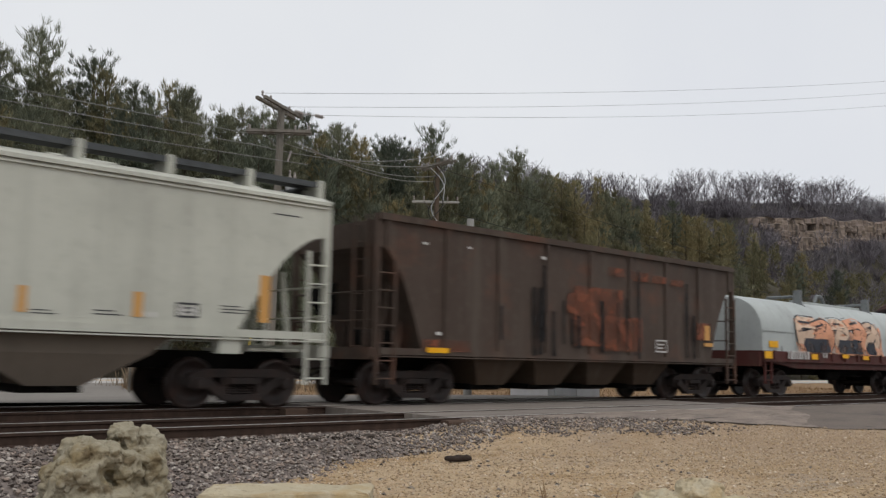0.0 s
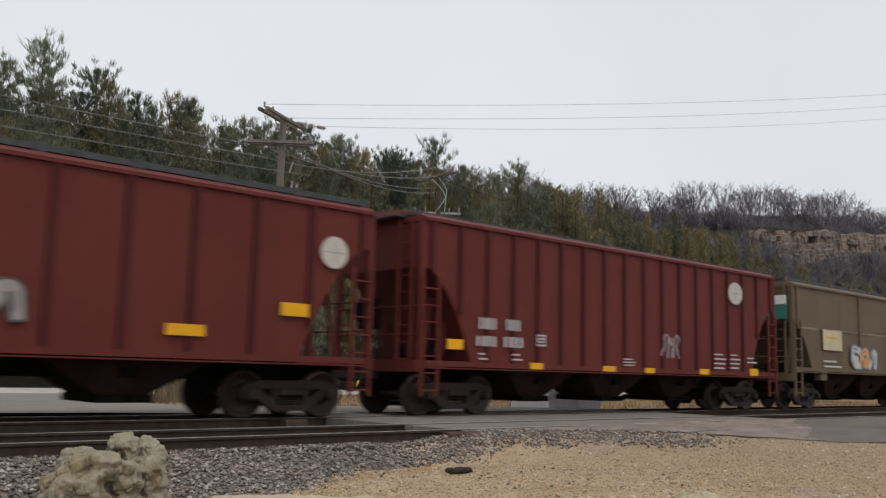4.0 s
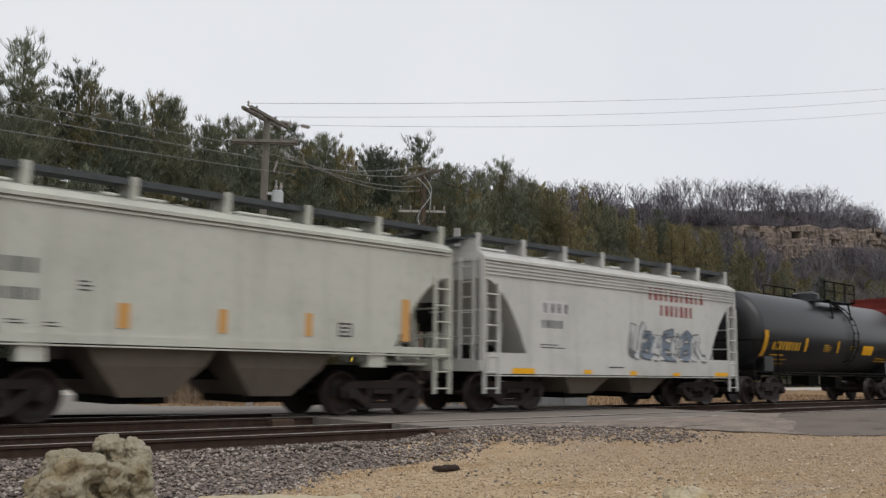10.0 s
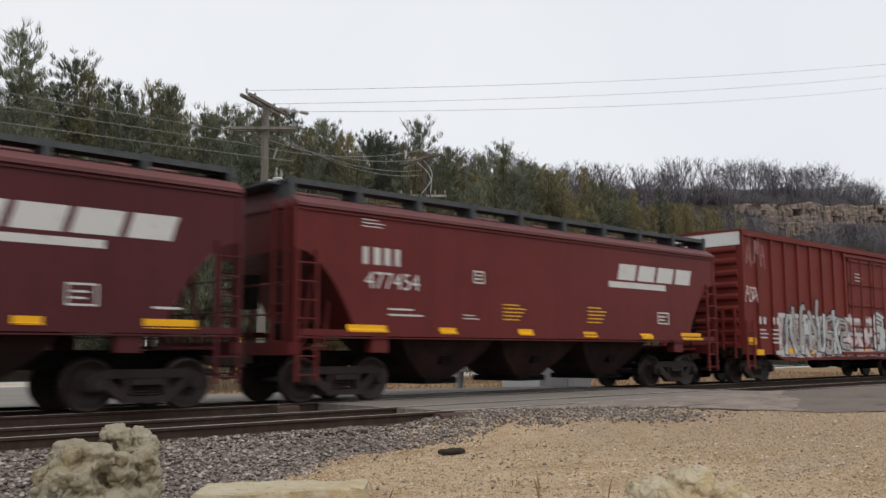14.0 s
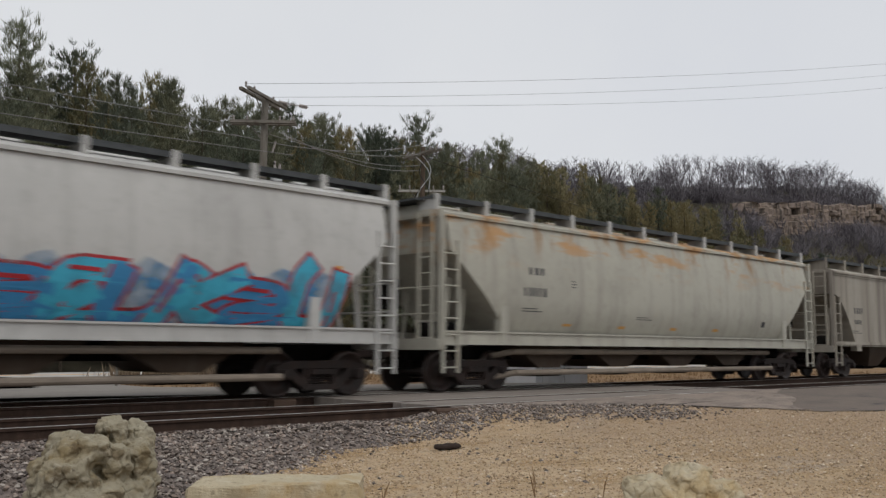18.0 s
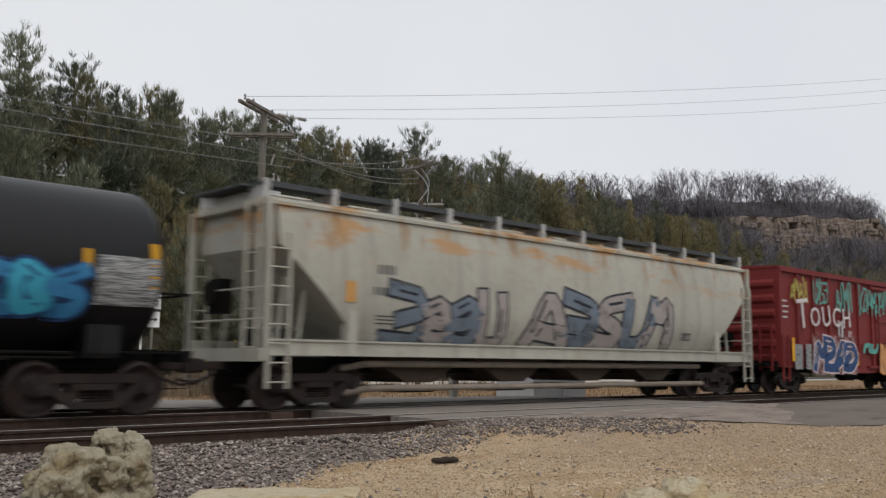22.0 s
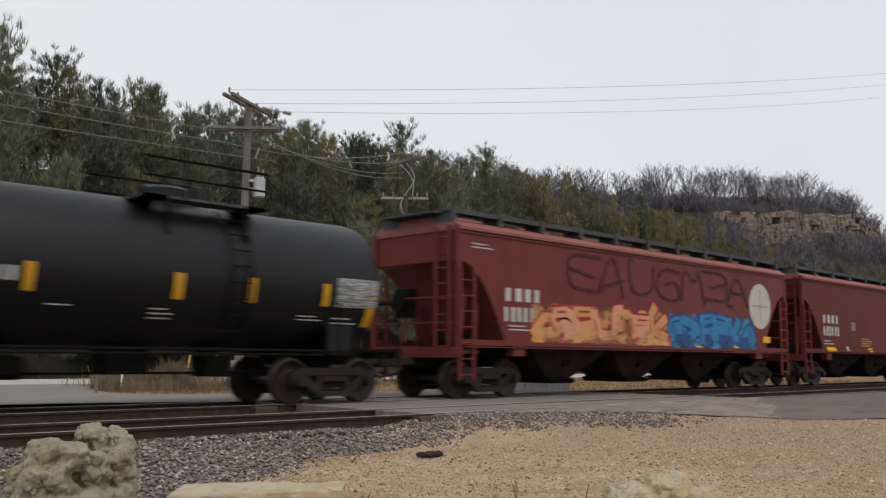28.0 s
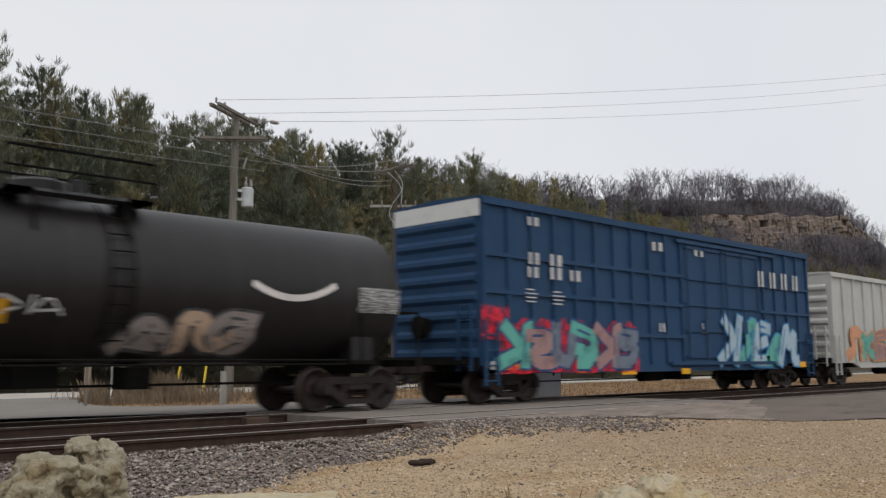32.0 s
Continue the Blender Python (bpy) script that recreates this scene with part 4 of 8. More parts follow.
def track(cy, label):
    t = thing("track", label, "railway track", pose(0, cy, 0), kind="structure")
    for y in (-0.753, 0.753):
        r = part("rail", rail_mesh(-150, 900), RAIL_SIDE, t)
        r.location = (0, y, 0)
        h = Mesh().box(-150, 900, -0.03, 0.03, 0.0, 0.003)
        q = part("rail_head", h, RAIL_TOP, r, "polished running surface")
    tie = mesh_from("tie", *(lambda q: (q.v, q.f))(Mesh().box(-0.115, 0.115, -1.3, 1.3, -0.36, -0.165, 0.02)), TIE)
    for i in range(150):
        x = -12 + 0.53 * i
        if 9.2 < x < 22.6:
            continue
        o = part("tie", tie, None, t)
        o.location, o.rotation_euler = (x + random.uniform(-0.02, 0.02), random.uniform(-0.04, 0.04), random.uniform(-0.01, 0.01)), (0, 0, random.uniform(-0.02, 0.02))
    return t


TIE = shader("creosoted_tie", (0.03, 0.024, 0.02), 0.9, 0, [((0.11, 0.085, 0.065), (1, 6, 6), 0.45, 0.75, 0.7)], 0.5, 12)
TRACK_NEAR = 12.3
track(TRACK_NEAR, "empty nearer railway track on dark wooden ties")
track(TRACK_Y, "railway track carrying the passing train")

# crossing surface between and beside the rails
PANEL = shader("crossing_panel", (0.205, 0.178, 0.155), 0.9, 0, [((0.13, 0.113, 0.10), (0.6, 3, 1), 0.45, 0.7, 0.8), ((0.33, 0.31, 0.28), (0.4, 5, 2), 0.55, 0.75, 0.7)], 0.3, 40)
crossing = thing("crossing_surface", "worn grey crossing panels laid level with the rails", "level crossing", kind="structure")
for y0, y1 in ((11.44, 11.49), (11.62, 12.98), (13.12, 15.44), (15.57, 16.93), (17.07, 17.2)):
    x = 11.0
    while x < 22.0:
        m = Mesh().box(x, min(22.4, x + 2.42), y0, y1, -0.16, -0.012 + random.uniform(-0.004, 0.004))
        part("panel", m, PANEL, crossing)
        x += 2.44
WOOD_END = shader("weathered_timber", (0.075, 0.05, 0.037), 0.9, 0, [((0.06, 0.045, 0.035), (1, 8, 8), 0.45, 0.7, 0.8)], 0.4, 14)
for y, x0, ln in ((11.30, 10.45, 0.75), (13.3, 9.9, 0.6), (15.3, 9.9, 0.5)):
    m = Mesh().box(x0, x0 + ln, y - 0.11, y + 0.11, -0.2, -0.02, 0.03)
    single("crossing_timber", m, WOOD_END, "weathered timber block at the crossing edge", "timber", group="crossing timbers")

# ---- ballast ----
BALLAST = shader("ballast_stone", (0.08, 0.066, 0.06), 0.95, 0, [((0.09, 0.068, 0.05), (3, 3, 3), 0.5, 0.7, 0.5), ((0.30, 0.28, 0.26), (30, 30, 30), 0.58, 0.75, 0.5)], 0.3, 60, island=[(0.20, 0.17, 0.15), (0.13, 0.112, 0.105), (0.27, 0.212, 0.175), (0.38, 0.345, 0.305)])


def scatter(name, n, place, size, material, label, category, squash=0.7):
    rng = random.Random(len(name) * 7 + n)
    base = [(1, 0, 0), (-1, 0, 0), (0, 1, 0), (0, -1, 0), (0, 0, 1), (0, 0, -1), (0.6, 0.6, 0.6), (-0.6, 0.6, -0.5)]
    faces = [(0, 6, 4), (2, 6, 0), (4, 6, 2), (2, 1, 4), (1, 3, 4), (3, 0, 4), (2, 0, 5), (0, 3, 5), (3, 1, 5), (1, 2, 5)]
    base = base[:7]
    v, f = [], []
    for _ in range(n):
        p = place(rng)
        if p is None:
            continue
        s = size * rng.uniform(0.55, 1.25)
        a = rng.uniform(0, 6.283)
        ca, sa = math.cos(a), math.sin(a)
        k = len(v)
        for bx, by, bz in base:
            x, y, z = bx * s * rng.uniform(0.7, 1.2), by * s * rng.uniform(0.5, 1.0), bz * s * squash * rng.uniform(0.6, 1.1)
            tilt = 0.4 * (bx - by)
            v.append((p[0] + ca * x - sa * y, p[1] + sa * x + ca * y, p[2] + z + tilt * s * 0.3))
        f += [tuple(k + i for i in q) for q in faces]
    m = Mesh()
    m.v, m.f = v, f
    return single(name, m, material, label, category, kind="stuff")


SHOULDER = [(-20.0, -6.0), (3.5, 7.0), (5.0, 8.1), (6.4, 9.1), (7.7, 10.0), (9.1, 10.5), (11.0, 10.6), (12.5, 10.3), (14.0, 9.8), (15.0, 9.7), (70.0, 11.0)]


def shoulder_edge(x):
    """Depth at which the ballast shoulder begins."""
    for (xa, ya), (xb, yb) in zip(SHOULDER, SHOULDER[1:]):
        if x <= xb:
            break
    return ya + (yb - ya) * (x - xa) / (xb - xa) + 0.1 * math.sin(2.9 * x)


def ballast_top(x, y):
    e = shoulder_edge(x)
    return -0.44 + 0.27 * smooth(e - 0.1, max(e + 1.0, 11.2), y)


def shoulder(rng):
    x = rng.uniform(0.5, 15.5)
    y = rng.uniform(6.0, 11.5)
    edge = shoulder_edge(x) + rng.uniform(-0.12, 0.12) ** 3 * 120
    if x > 10.4 and y > 11.2 or y < edge or y > 11.6 or x > road_edge(y)[0] + 0.1:
        return None
    if x > 12.5 and rng.random() < (x - 12.5) / 2.4:
        return None
    return x, y, max(ballast_top(x, y), gravel_height(x, y) if x > 9 else -1) + rng.uniform(-0.015, 0.02)


def bed(rng):
    x, y = rng.uniform(-1, 26), rng.uniform(11.6, 18.4)
    if 10.9 < x < 22.3:
        return None
    return x, y, -0.2 + rng.uniform(-0.02, 0.015)


patch("ballast_bed", -6, 60, 7.0, 19.2, 0.4, lambda x, y: -0.46 + (ballast_top(x, y) + 0.44) * smooth(19.2, 18, y), BALLAST, "grey stone ballast under the rails", lambda x, y: y > shoulder_edge(x) + 0.3 and not (10.8 < x < 22.4))
scatter("ballast_stones", 26000, shoulder, 0.036, BALLAST, "loose grey crushed-stone ballast", "ballast")


def roadside(rng):
    """Stones heaped beside the crossing and thrown up in a strip along the road's edge."""
    y = rng.uniform(9.0, 11.42)
    x = rng.uniform(8.4, 17.0)
    near = max(11.2, road_edge(y)[0] - 1.7 + 0.3 * math.sin(3.1 * y) + rng.uniform(-0.5, 0.3))
    heap = x < 12.4 and y > shoulder_edge(x) + rng.uniform(-0.1, 0.25)
    if not heap and x < near or x > road_edge(y)[0] + 0.12 or rng.random() < smooth(13.2, 16.6, x):
        return None
    return x, y, max(gravel_height(x, y), ballast_top(x, y)) + rng.uniform(-0.005, 0.03)


scatter("ballast_stones_edge", 13000, roadside, 0.034, BALLAST, "grey ballast stones strewn along the road edge", "ballast")
scatter("ballast_stones_bed", 9000, bed, 0.036, BALLAST, "loose grey crushed-stone ballast between the rails", "ballast")
PEBBLE = shader("pale_pebble", (0.15, 0.108, 0.074), 0.95, 0, [((0.40, 0.32, 0.24), (40, 40, 40), 0.5, 0.7, 0.4)], island=[(0.37, 0.262, 0.15), (0.48, 0.362, 0.23), (0.27, 0.195, 0.13), (0.62, 0.525, 0.41)])


def loose(rng):
    x, y = rng.uniform(3.5, 20), rng.uniform(3.4, 11.2)
    if y > shoulder_edge(x) + 0.2 or x > road_edge(y)[0] + 0.2:
        return None
    return x, y, gravel_height(x, y) + 0.004


scatter("gravel_pebbles", 46000, loose, 0.0135, PEBBLE, "loose yellow and grey pebbles", "gravel")
scatter("gravel_lumps", 5200, loose, 0.030, PEBBLE, "larger tan lumps of stone in the gravel", "gravel", 0.6)

STONE = shader("grey_loose_stone", (0.05, 0.043, 0.04), 0.95, 0, [((0.30, 0.28, 0.25), (30, 30, 30), 0.55, 0.7, 0.4)], island=[(0.10, 0.085, 0.075), (0.22, 0.19, 0.17), (0.12, 0.10, 0.09), (0.32, 0.28, 0.23)])


def stray(rng):
    x, y = rng.uniform(4, 17), rng.uniform(4.5, 10.6)
    if y > shoulder_edge(x) or x > road_edge(y)[0] or rng.random() < 0.3 + 0.06 * (x - 4):
        return None
    return x, y, gravel_height(x, y) + 0.008


scatter("stray_stones", 420, stray, 0.04, STONE, "scattered grey and dark stones on the gravel", "gravel", 0.55)


# ---- stones by the track ----
LIMESTONE = shader("pitted_limestone", (0.26, 0.232, 0.168), 0.95, 0, [((0.20, 0.15, 0.075), (2.6, 2.6, 2.6), 0.48, 0.66, 0.8), ((0.34, 0.315, 0.25), (7, 7, 7), 0.52, 0.72, 0.7), ((0.12, 0.09, 0.052), (5, 5, 8), 0.53, 0.62, 0.85), ((0.07, 0.052, 0.035), (9, 9, 9), 0.6, 0.68, 0.8)], 0.6, 26)
PALE_STONE = shader("pale_cut_stone", (0.40, 0.345, 0.24), 0.95, 0, [((0.36, 0.25, 0.11), (1.6, 1.6, 1.6), 0.48, 0.68, 0.8), ((0.50, 0.46, 0.37), (5, 5, 5), 0.5, 0.75, 0.7), ((0.14, 0.11, 0.07), (8, 8, 8), 0.58, 0.7, 0.7)], 0.9, 22)


def boulder(name, lobes, material, label, rough, seed, floor=-0.47, cuts=4, voxel=0.012):
    """Overlapping pitted lobes (x, y, z, rx, ry, rz) that read as one lumpy stone."""
    ball = bmesh.new()
    bmesh.ops.create_icosphere(ball, subdivisions=cuts, radius=1.0)
    unit = [v.co.copy() for v in ball.verts]
    tris = [tuple(v.index for v in q.verts) for q in ball.faces]
    ball.free()
    m = Mesh()
    for i, (x, y, z, a, b, c) in enumerate(lobes):
        pts = []
        for u in unit:
            # square the lobe off a little, then break its surface
            k = (abs(u.x) ** 3 + abs(u.y) ** 3 + abs(u.z) ** 3) ** (-1 / 3)
            w = Vector((x + u.x * k * a, y + u.y * k * b, z + u.z * k * c))
            n = 0.9 * noise.noise(w * 4.5 + Vector((seed, i, 0))) + 0.5 * noise.noise(w * 11 + Vector((i, seed, 0)))
            w += u * rough * n
            w.z = max(w.z, floor)
            pts.append(w)
        m.add(pts, tris)
    lump = new(name, mesh_from(name, m.v, m.f, material))
    fuse = lump.modifiers.new("fuse", "REMESH")
    fuse.mode, fuse.voxel_size, fuse.use_smooth_shade = "VOXEL", voxel, True
    me = bpy.data.meshes.new_from_object(lump.evaluated_get(bpy.context.evaluated_depsgraph_get()))
    bpy.data.objects.remove(lump)
    me.materials.clear()
    me.materials.append(material)
    # pits and cracks over the fused surface
    for v, q in zip(me.vertices, [Vector(v.normal) for v in me.vertices]):
        w = v.co.copy()
        cell = noise.voronoi(w * 7 + Vector((seed, 2, 0)))[0]
        crack = max(0.0, 1 - (cell[1] - cell[0]) / 0.07)
        pit = max(0.0, 0.35 - noise.voronoi(w * 16 + Vector((0, seed, 4)))[0][0]) * (noise.noise(w * 5) > 0.05)
        v.co = w + q * rough * (0.6 * noise.noise(w * 9 + Vector((7, 0, seed))) + 0.22 * noise.noise(w * 22) + 0.05 * noise.noise(w * 50) - 0.3 * crack - 0.4 * pit)
        v.co.z = max(v.co.z, floor)
    return tagged(new(name, me), label, "rock")


boulder("boulder", [(3.2, 8.0, -0.03, 0.21, 0.28, 0.24), (3.1, 7.95, -0.22, 0.24, 0.32, 0.26), (3.3, 7.88, -0.32, 0.34, 0.34, 0.18), (3.34, 7.95, 0.06, 0.13, 0.2, 0.15), (3.56, 8.02, 0.15, 0.11, 0.17, 0.17), (3.77, 8.0, 0.13, 0.115, 0.17, 0.16), (3.72, 7.92, -0.14, 0.155, 0.22, 0.28), (3.52, 7.84, -0.1, 0.11, 0.2, 0.22), (3.62, 7.86, -0.33, 0.22, 0.28, 0.16)], LIMESTONE, "pitted weathered limestone boulder on the ballast", 0.075, 3, cuts=5)
boulder("boulder", [(6.95, 4.72, -0.33, 0.26, 0.22, 0.2), (7.2, 4.5, -0.3, 0.22, 0.22, 0.26), (7.42, 4.36, -0.34, 0.2, 0.2, 0.17), (7.05, 4.5, -0.36, 0.26, 0.24, 0.14)], PALE_STONE, "pale rounded stone lying in the gravel", 0.055, 8, cuts=5, voxel=0.01)
bm = bmesh.new()
bmesh.ops.create_cube(bm, size=1.0)
bmesh.ops.subdivide_edges(bm, edges=bm.edges[:], cuts=14, use_grid_fill=True)
for v in bm.verts:
    p = Vector((v.co.x * 1.44, v.co.y * 0.55, v.co.z * 0.32))
    e = sum(1 for c in v.co if abs(c) > 0.49)
    p += Vector((noise.noise(p * 5), noise.noise(p * 5 + Vector((7, 0, 0))), 0.7 * noise.noise(p * 4 + Vector((0, 9, 0))))) * 0.05
    if e >= 2:
        p *= 0.965
    v.co = p
me = bpy.data.meshes.new("stone_block")
bm.to_mesh(me)
bm.free()
me.materials.append(PALE_STONE)
ob = tagged(new("stone_block", me), "long pale cut limestone block lying in the gravel", "rock")
ob.matrix_basis = pose(4.56, 6.9, -0.33, 1, -1, -41.5)
m = Mesh()
scrap = shader("dark_bark", (0.035, 0.025, 0.02), 0.9)
boulder("bark_scrap", [(9.05, 9.55, -0.40, 0.17, 0.1, 0.04), (9.2, 9.5, -0.40, 0.1, 0.08, 0.035)], scrap, "dark scrap of bark on the gravel", 0.02, 5, floor=-0.43, cuts=3)

# ---- dry grass and weeds ----
STRAW = shader("dry_grass", (0.22, 0.14, 0.075), 0.9, 0, [((0.13, 0.075, 0.04), (0.8, 0.8, 0.8), 0.45, 0.65, 0.8), ((0.34, 0.25, 0.14), (3, 3, 3), 0.52, 0.7, 0.6)])


def blades(name, n, place, height, material, label, seed, width=0.02):
    rng = random.Random(seed)
    m = Mesh()
    for _ in range(n):
        p = place(rng)
        if p is None:
            continue
        x, y, z = p
        for _ in range(3):
            h = height * rng.uniform(0.2, 1.0) * (0.6 + 0.9 * max(0, noise.noise((x * 0.6, y * 0.6, 3)) + 0.3))
            a, l = rng.uniform(0, 6.283), rng.uniform(0.05, 0.4) * h
            dx, dy = math.cos(a), math.sin(a)
            bx, by = x + rng.uniform(-0.06, 0.06), y + rng.uniform(-0.06, 0.06)
            w = width
            m.add([(bx - dy * w, by + dx * w, z), (bx + dy * w, by - dx * w, z), (bx + dx * l * 0.4 + dy * w * 0.6, by + dy * l * 0.4 - dx * w * 0.6, z + h * 0.6), (bx + dx * l, by + dy * l, z + h)], [(0, 1, 2), (0, 2, 3)])
    return single(name, m, material, label, "dry grass", kind="stuff")


def verge(rng):
    x, y = rng.uniform(10.5, 62), rng.uniform(20.0, 38)
    if x < island_edge(y) + 0.2 + 0.2 * math.sin(3 * y) or (21 < x < 27 and y < 22.6):
        return None
    return x, y, land(x, y)


blades("dry_grass", 11000, verge, 0.24, STRAW, "dry straw-coloured grass and weeds on the verge", 4, 0.014)
patch("grass_verge", 10, 120, 19.5, 39.5, 0.5, lambda x, y: -0.36 + 0.06 * noise.noise((x, y, 4)), STRAW, "tan dry-grass verge beyond the tracks", lambda x, y: x > island_edge(y) - 0.2)
BRUSH = shader("brown_brush", (0.21, 0.16, 0.11), 0.9, 0, [((0.09, 0.062, 0.04), (1.2, 1.2, 1.2), 0.45, 0.65, 0.8)])


def thicket(rng):
    if rng.random() < 0.55:
        x, y = rng.gauss(17.0, 1.3), rng.gauss(33.5, 1.6)
        if x < island_edge(y) + 0.4:
            return None
    else:
        x, y = rng.uniform(14, 36), rng.uniform(30, 37)
        if noise.noise((x * 0.45, y * 0.45, 8)) < 0.12:
            return None
    return x, y, -0.4


blades("dry_brush", 4200, thicket, 0.85, BRUSH, "brown leafless brush and weeds beside the road", 14, 0.009)
blades("dry_weeds", 26, lambda g: (g.uniform(4.0, 7.4), g.uniform(4.9, 6.9), -0.45), 0.30, STRAW, "thin dry weed stems in the gravel", 9, 0.0035)

# ---- lineside objects ----
TIMBER = shader("grey_pole_timber", (0.175, 0.16, 0.138), 0.9, 0, [((0.10, 0.085, 0.065), (4, 4, 0.4), 0.45, 0.7, 0.8)], 0.3, 20)
GREYMETAL = shader("grey_metal", (0.45, 0.46, 0.46), 0.5, 0.3, [((0.3, 0.3, 0.29), (2, 2, 2), 0.5, 0.75, 0.6)])
SILVER = shader("silver_sheet", (0.55, 0.57, 0.60), 0.45, 0.5, [((0.38, 0.40, 0.42), (1.2, 1.2, 0.4), 0.45, 0.7, 0.6)])
CABLE = shader("black_cable", (0.03, 0.03, 0.03), 0.6)
PORCELAIN = shader("insulator", (0.28, 0.25, 0.23), 0.3)


def arm(p, z, half, angle, double=True, material=None):
    m = Mesh()
    c, s = math.cos(radians(angle)), math.sin(radians(angle))
    ins = Mesh()
    for off in ((-0.17, 0.17) if double else (0.12,)):
        a = Vector((-half * c - off * s, -half * s + off * c, z))
        b = Vector((half * c - off * s, half * s + off * c, z))
        m.rod(a, b, 0.085, 4)
    part("crossarm", m, material or TIMBER, p)
    for k in (-0.92, -0.5, 0.5, 0.92):
        q = Mesh().lathe([(z + 0.06, 0.02), (z + 0.14, 0.05), (z + 0.18, 0.03), (z + 0.24, 0.055), (z + 0.3, 0.02)], "z", 8, k * half * c, k * half * s, 0)
        part("insulator", q, PORCELAIN, p)
    b = Mesh().rod((0.5 * half * c, 0.5 * half * s, z), (0, 0, z - 0.7), 0.025, 5).rod((-0.5 * half * c, -0.5 * half * s, z), (0, 0, z - 0.7), 0.025, 5)
    part("arm_brace", b, TIMBER, p)


P1 = (19.6, 31.4)
pole = thing("utility_pole", "grey wooden utility pole with crossarms and a transformer", "utility pole", pose(*P1, -0.5), group="utility poles")
part("shaft", Mesh().rod((0, 0, 0), (0.1, 0.06, 11.62), 0.19, 14, 0.14), TIMBER, pole)
arm(pole, 11.5, 1.62, 30)
arm(pole, 10.5, 1.3, -41)
for dx, dy, dz in ((1.15, 0.45, 0.12), (1.95, 0.1, 0.05), (1.5, 0.9, 0.2)):
    q = Mesh().rod((dx - 0.75, dy, 11.5 + 0.6 * dz), (dx + 0.3, dy, 11.52 + dz), 0.018, 5)
    for k in range(4):
        q.lathe([(-0.05, 0.03), (0.0, 0.09), (0.05, 0.03)], "x", 8, dx - 0.12 + 0.1 * k, dy, 11.51 + dz)
    part("strain_insulator", q, PORCELAIN, pole)
m = Mesh().lathe([(7.75, 0.05), (7.78, 0.24), (8.5, 0.24), (8.56, 0.18), (8.58, 0.02)], "z", 18, 0.55, -0.2, 0)
t = part("transformer", m, GREYMETAL, pole, "pale grey transformer can")
part("bushing", Mesh().lathe([(8.55, 0.05), (8.7, 0.07), (8.8, 0.04), (8.95, 0.05), (9.0, 0.02)], "z", 10, 0.5, -0.15, 0), PORCELAIN, t)
part("bushing", Mesh().lathe([(8.55, 0.05), (8.7, 0.07), (8.8, 0.04), (8.9, 0.02)], "z", 10, 0.65, -0.28, 0), PORCELAIN, t)
for z in (8.0, 8.35):
    part("bracket", Mesh().box(0.1, 0.4, -0.2, -0.08, z, z + 0.1), GREYMETAL, t)
part("cutout", Mesh().rod((0.3, -0.25, 9.3), (0.42, -0.3, 9.75), 0.04, 8), PORCELAIN, pole)

P2 = (33.4, 37.2)
pole2 = thing("utility_pole", "brown wooden utility pole with loops of cable", "utility pole", pose(*P2, -0.5), group="utility poles")
part("shaft", Mesh().rod((0, 0, 0), (0.1, 0, 12.6), 0.17, 12, 0.12), shader("brown_pole_timber", (0.10, 0.075, 0.055), 0.9), pole2)
PALE_ARM = shader("pale_arm_timber", (0.33, 0.32, 0.29), 0.85, 0, [((0.2, 0.19, 0.17), (3, 3, 3), 0.5, 0.7, 0.7)])
arm(pole2, 12.2, 1.6, -98)
arm(pole2, 10.15, 1.3, -42, False, PALE_ARM)
for k, (z0, z1, wide, lean) in enumerate(((12.1, 8.9, 0.42, 0.2), (11.9, 9.4, -0.34, -0.3), (12.0, 10.2, 0.3, 0.9), (10.3, 8.4, -0.5, 0.25))):
    q = []
    for i in range(15):
        t = i / 14
        w = wide * math.sin(2 * math.pi * t * (1.0 if k < 2 else 0.6)) + lean * (t - 0.5)
        q.append((0.74 * w, -0.2 - 0.67 * w, z0 + (z1 - z0) * t))
    part("cable_loop", Mesh().tube(q, 0.024, 5), GREYMETAL if k % 2 == 0 else CABLE, pole2)


def wire(a, b, sag, r=0.012, n=14, material=None):
    m = Mesh().tube([(a[0] + (b[0] - a[0]) * i / n, a[1] + (b[1] - a[1]) * i / n, a[2] + (b[2] - a[2]) * i / n - sag * 4 * (i / n) * (1 - i / n)) for i in range(n + 1)], r, 4)
    return single("overhead_wire", m, material or CABLE, "thin dark overhead wire strung between poles", "overhead wire", group="overhead wires")


GREYWIRE = shader("grey_wire", (0.26, 0.26, 0.27), 0.6)
DULLWIRE = shader("dull_wire", (0.21, 0.205, 0.195), 0.7)
for dx, dz, oy in ((-0.9, 0.25, 1.3), (0.2, 0.1, 0.0), (0.9, -0.1, -1.3)):
    wire((P1[0] + 1.53 * dx, P1[1] + 0.95 * dx, 11.15), (74, 24 - oy * 2, 22.0 + dz * 3.6), 0.5, 0.009, 24, GREYWIRE)
for k, dz in ((-1.25, 0.0), (-0.5, -0.5), (1.2, -1.1)):
    wire((P1[0] + k * 0.88, P1[1] - k * 0.47, 9.85 + dz), (-30, 31.0 + k, 10.3 + dz), 0.5, 0.019, 14, DULLWIRE)
for k in (-1.0, -0.3, 0.6, 1.0):
    wire((P1[0] + k * 1.1, P1[1] - k * 0.55, 9.85 - 0.4 * abs(k)), (P2[0] + k * 0.7, P2[1] + k * 0.6, 11.5 - 0.5 * k), 0.5, 0.019, 14, DULLWIRE)
wire((P2[0], P2[1], 11.6), (150, 44, 10.5), 2.0, 0.018)
wire((P2[0], P2[1], 9.3), (150, 44, 9.0), 2.0, 0.018)
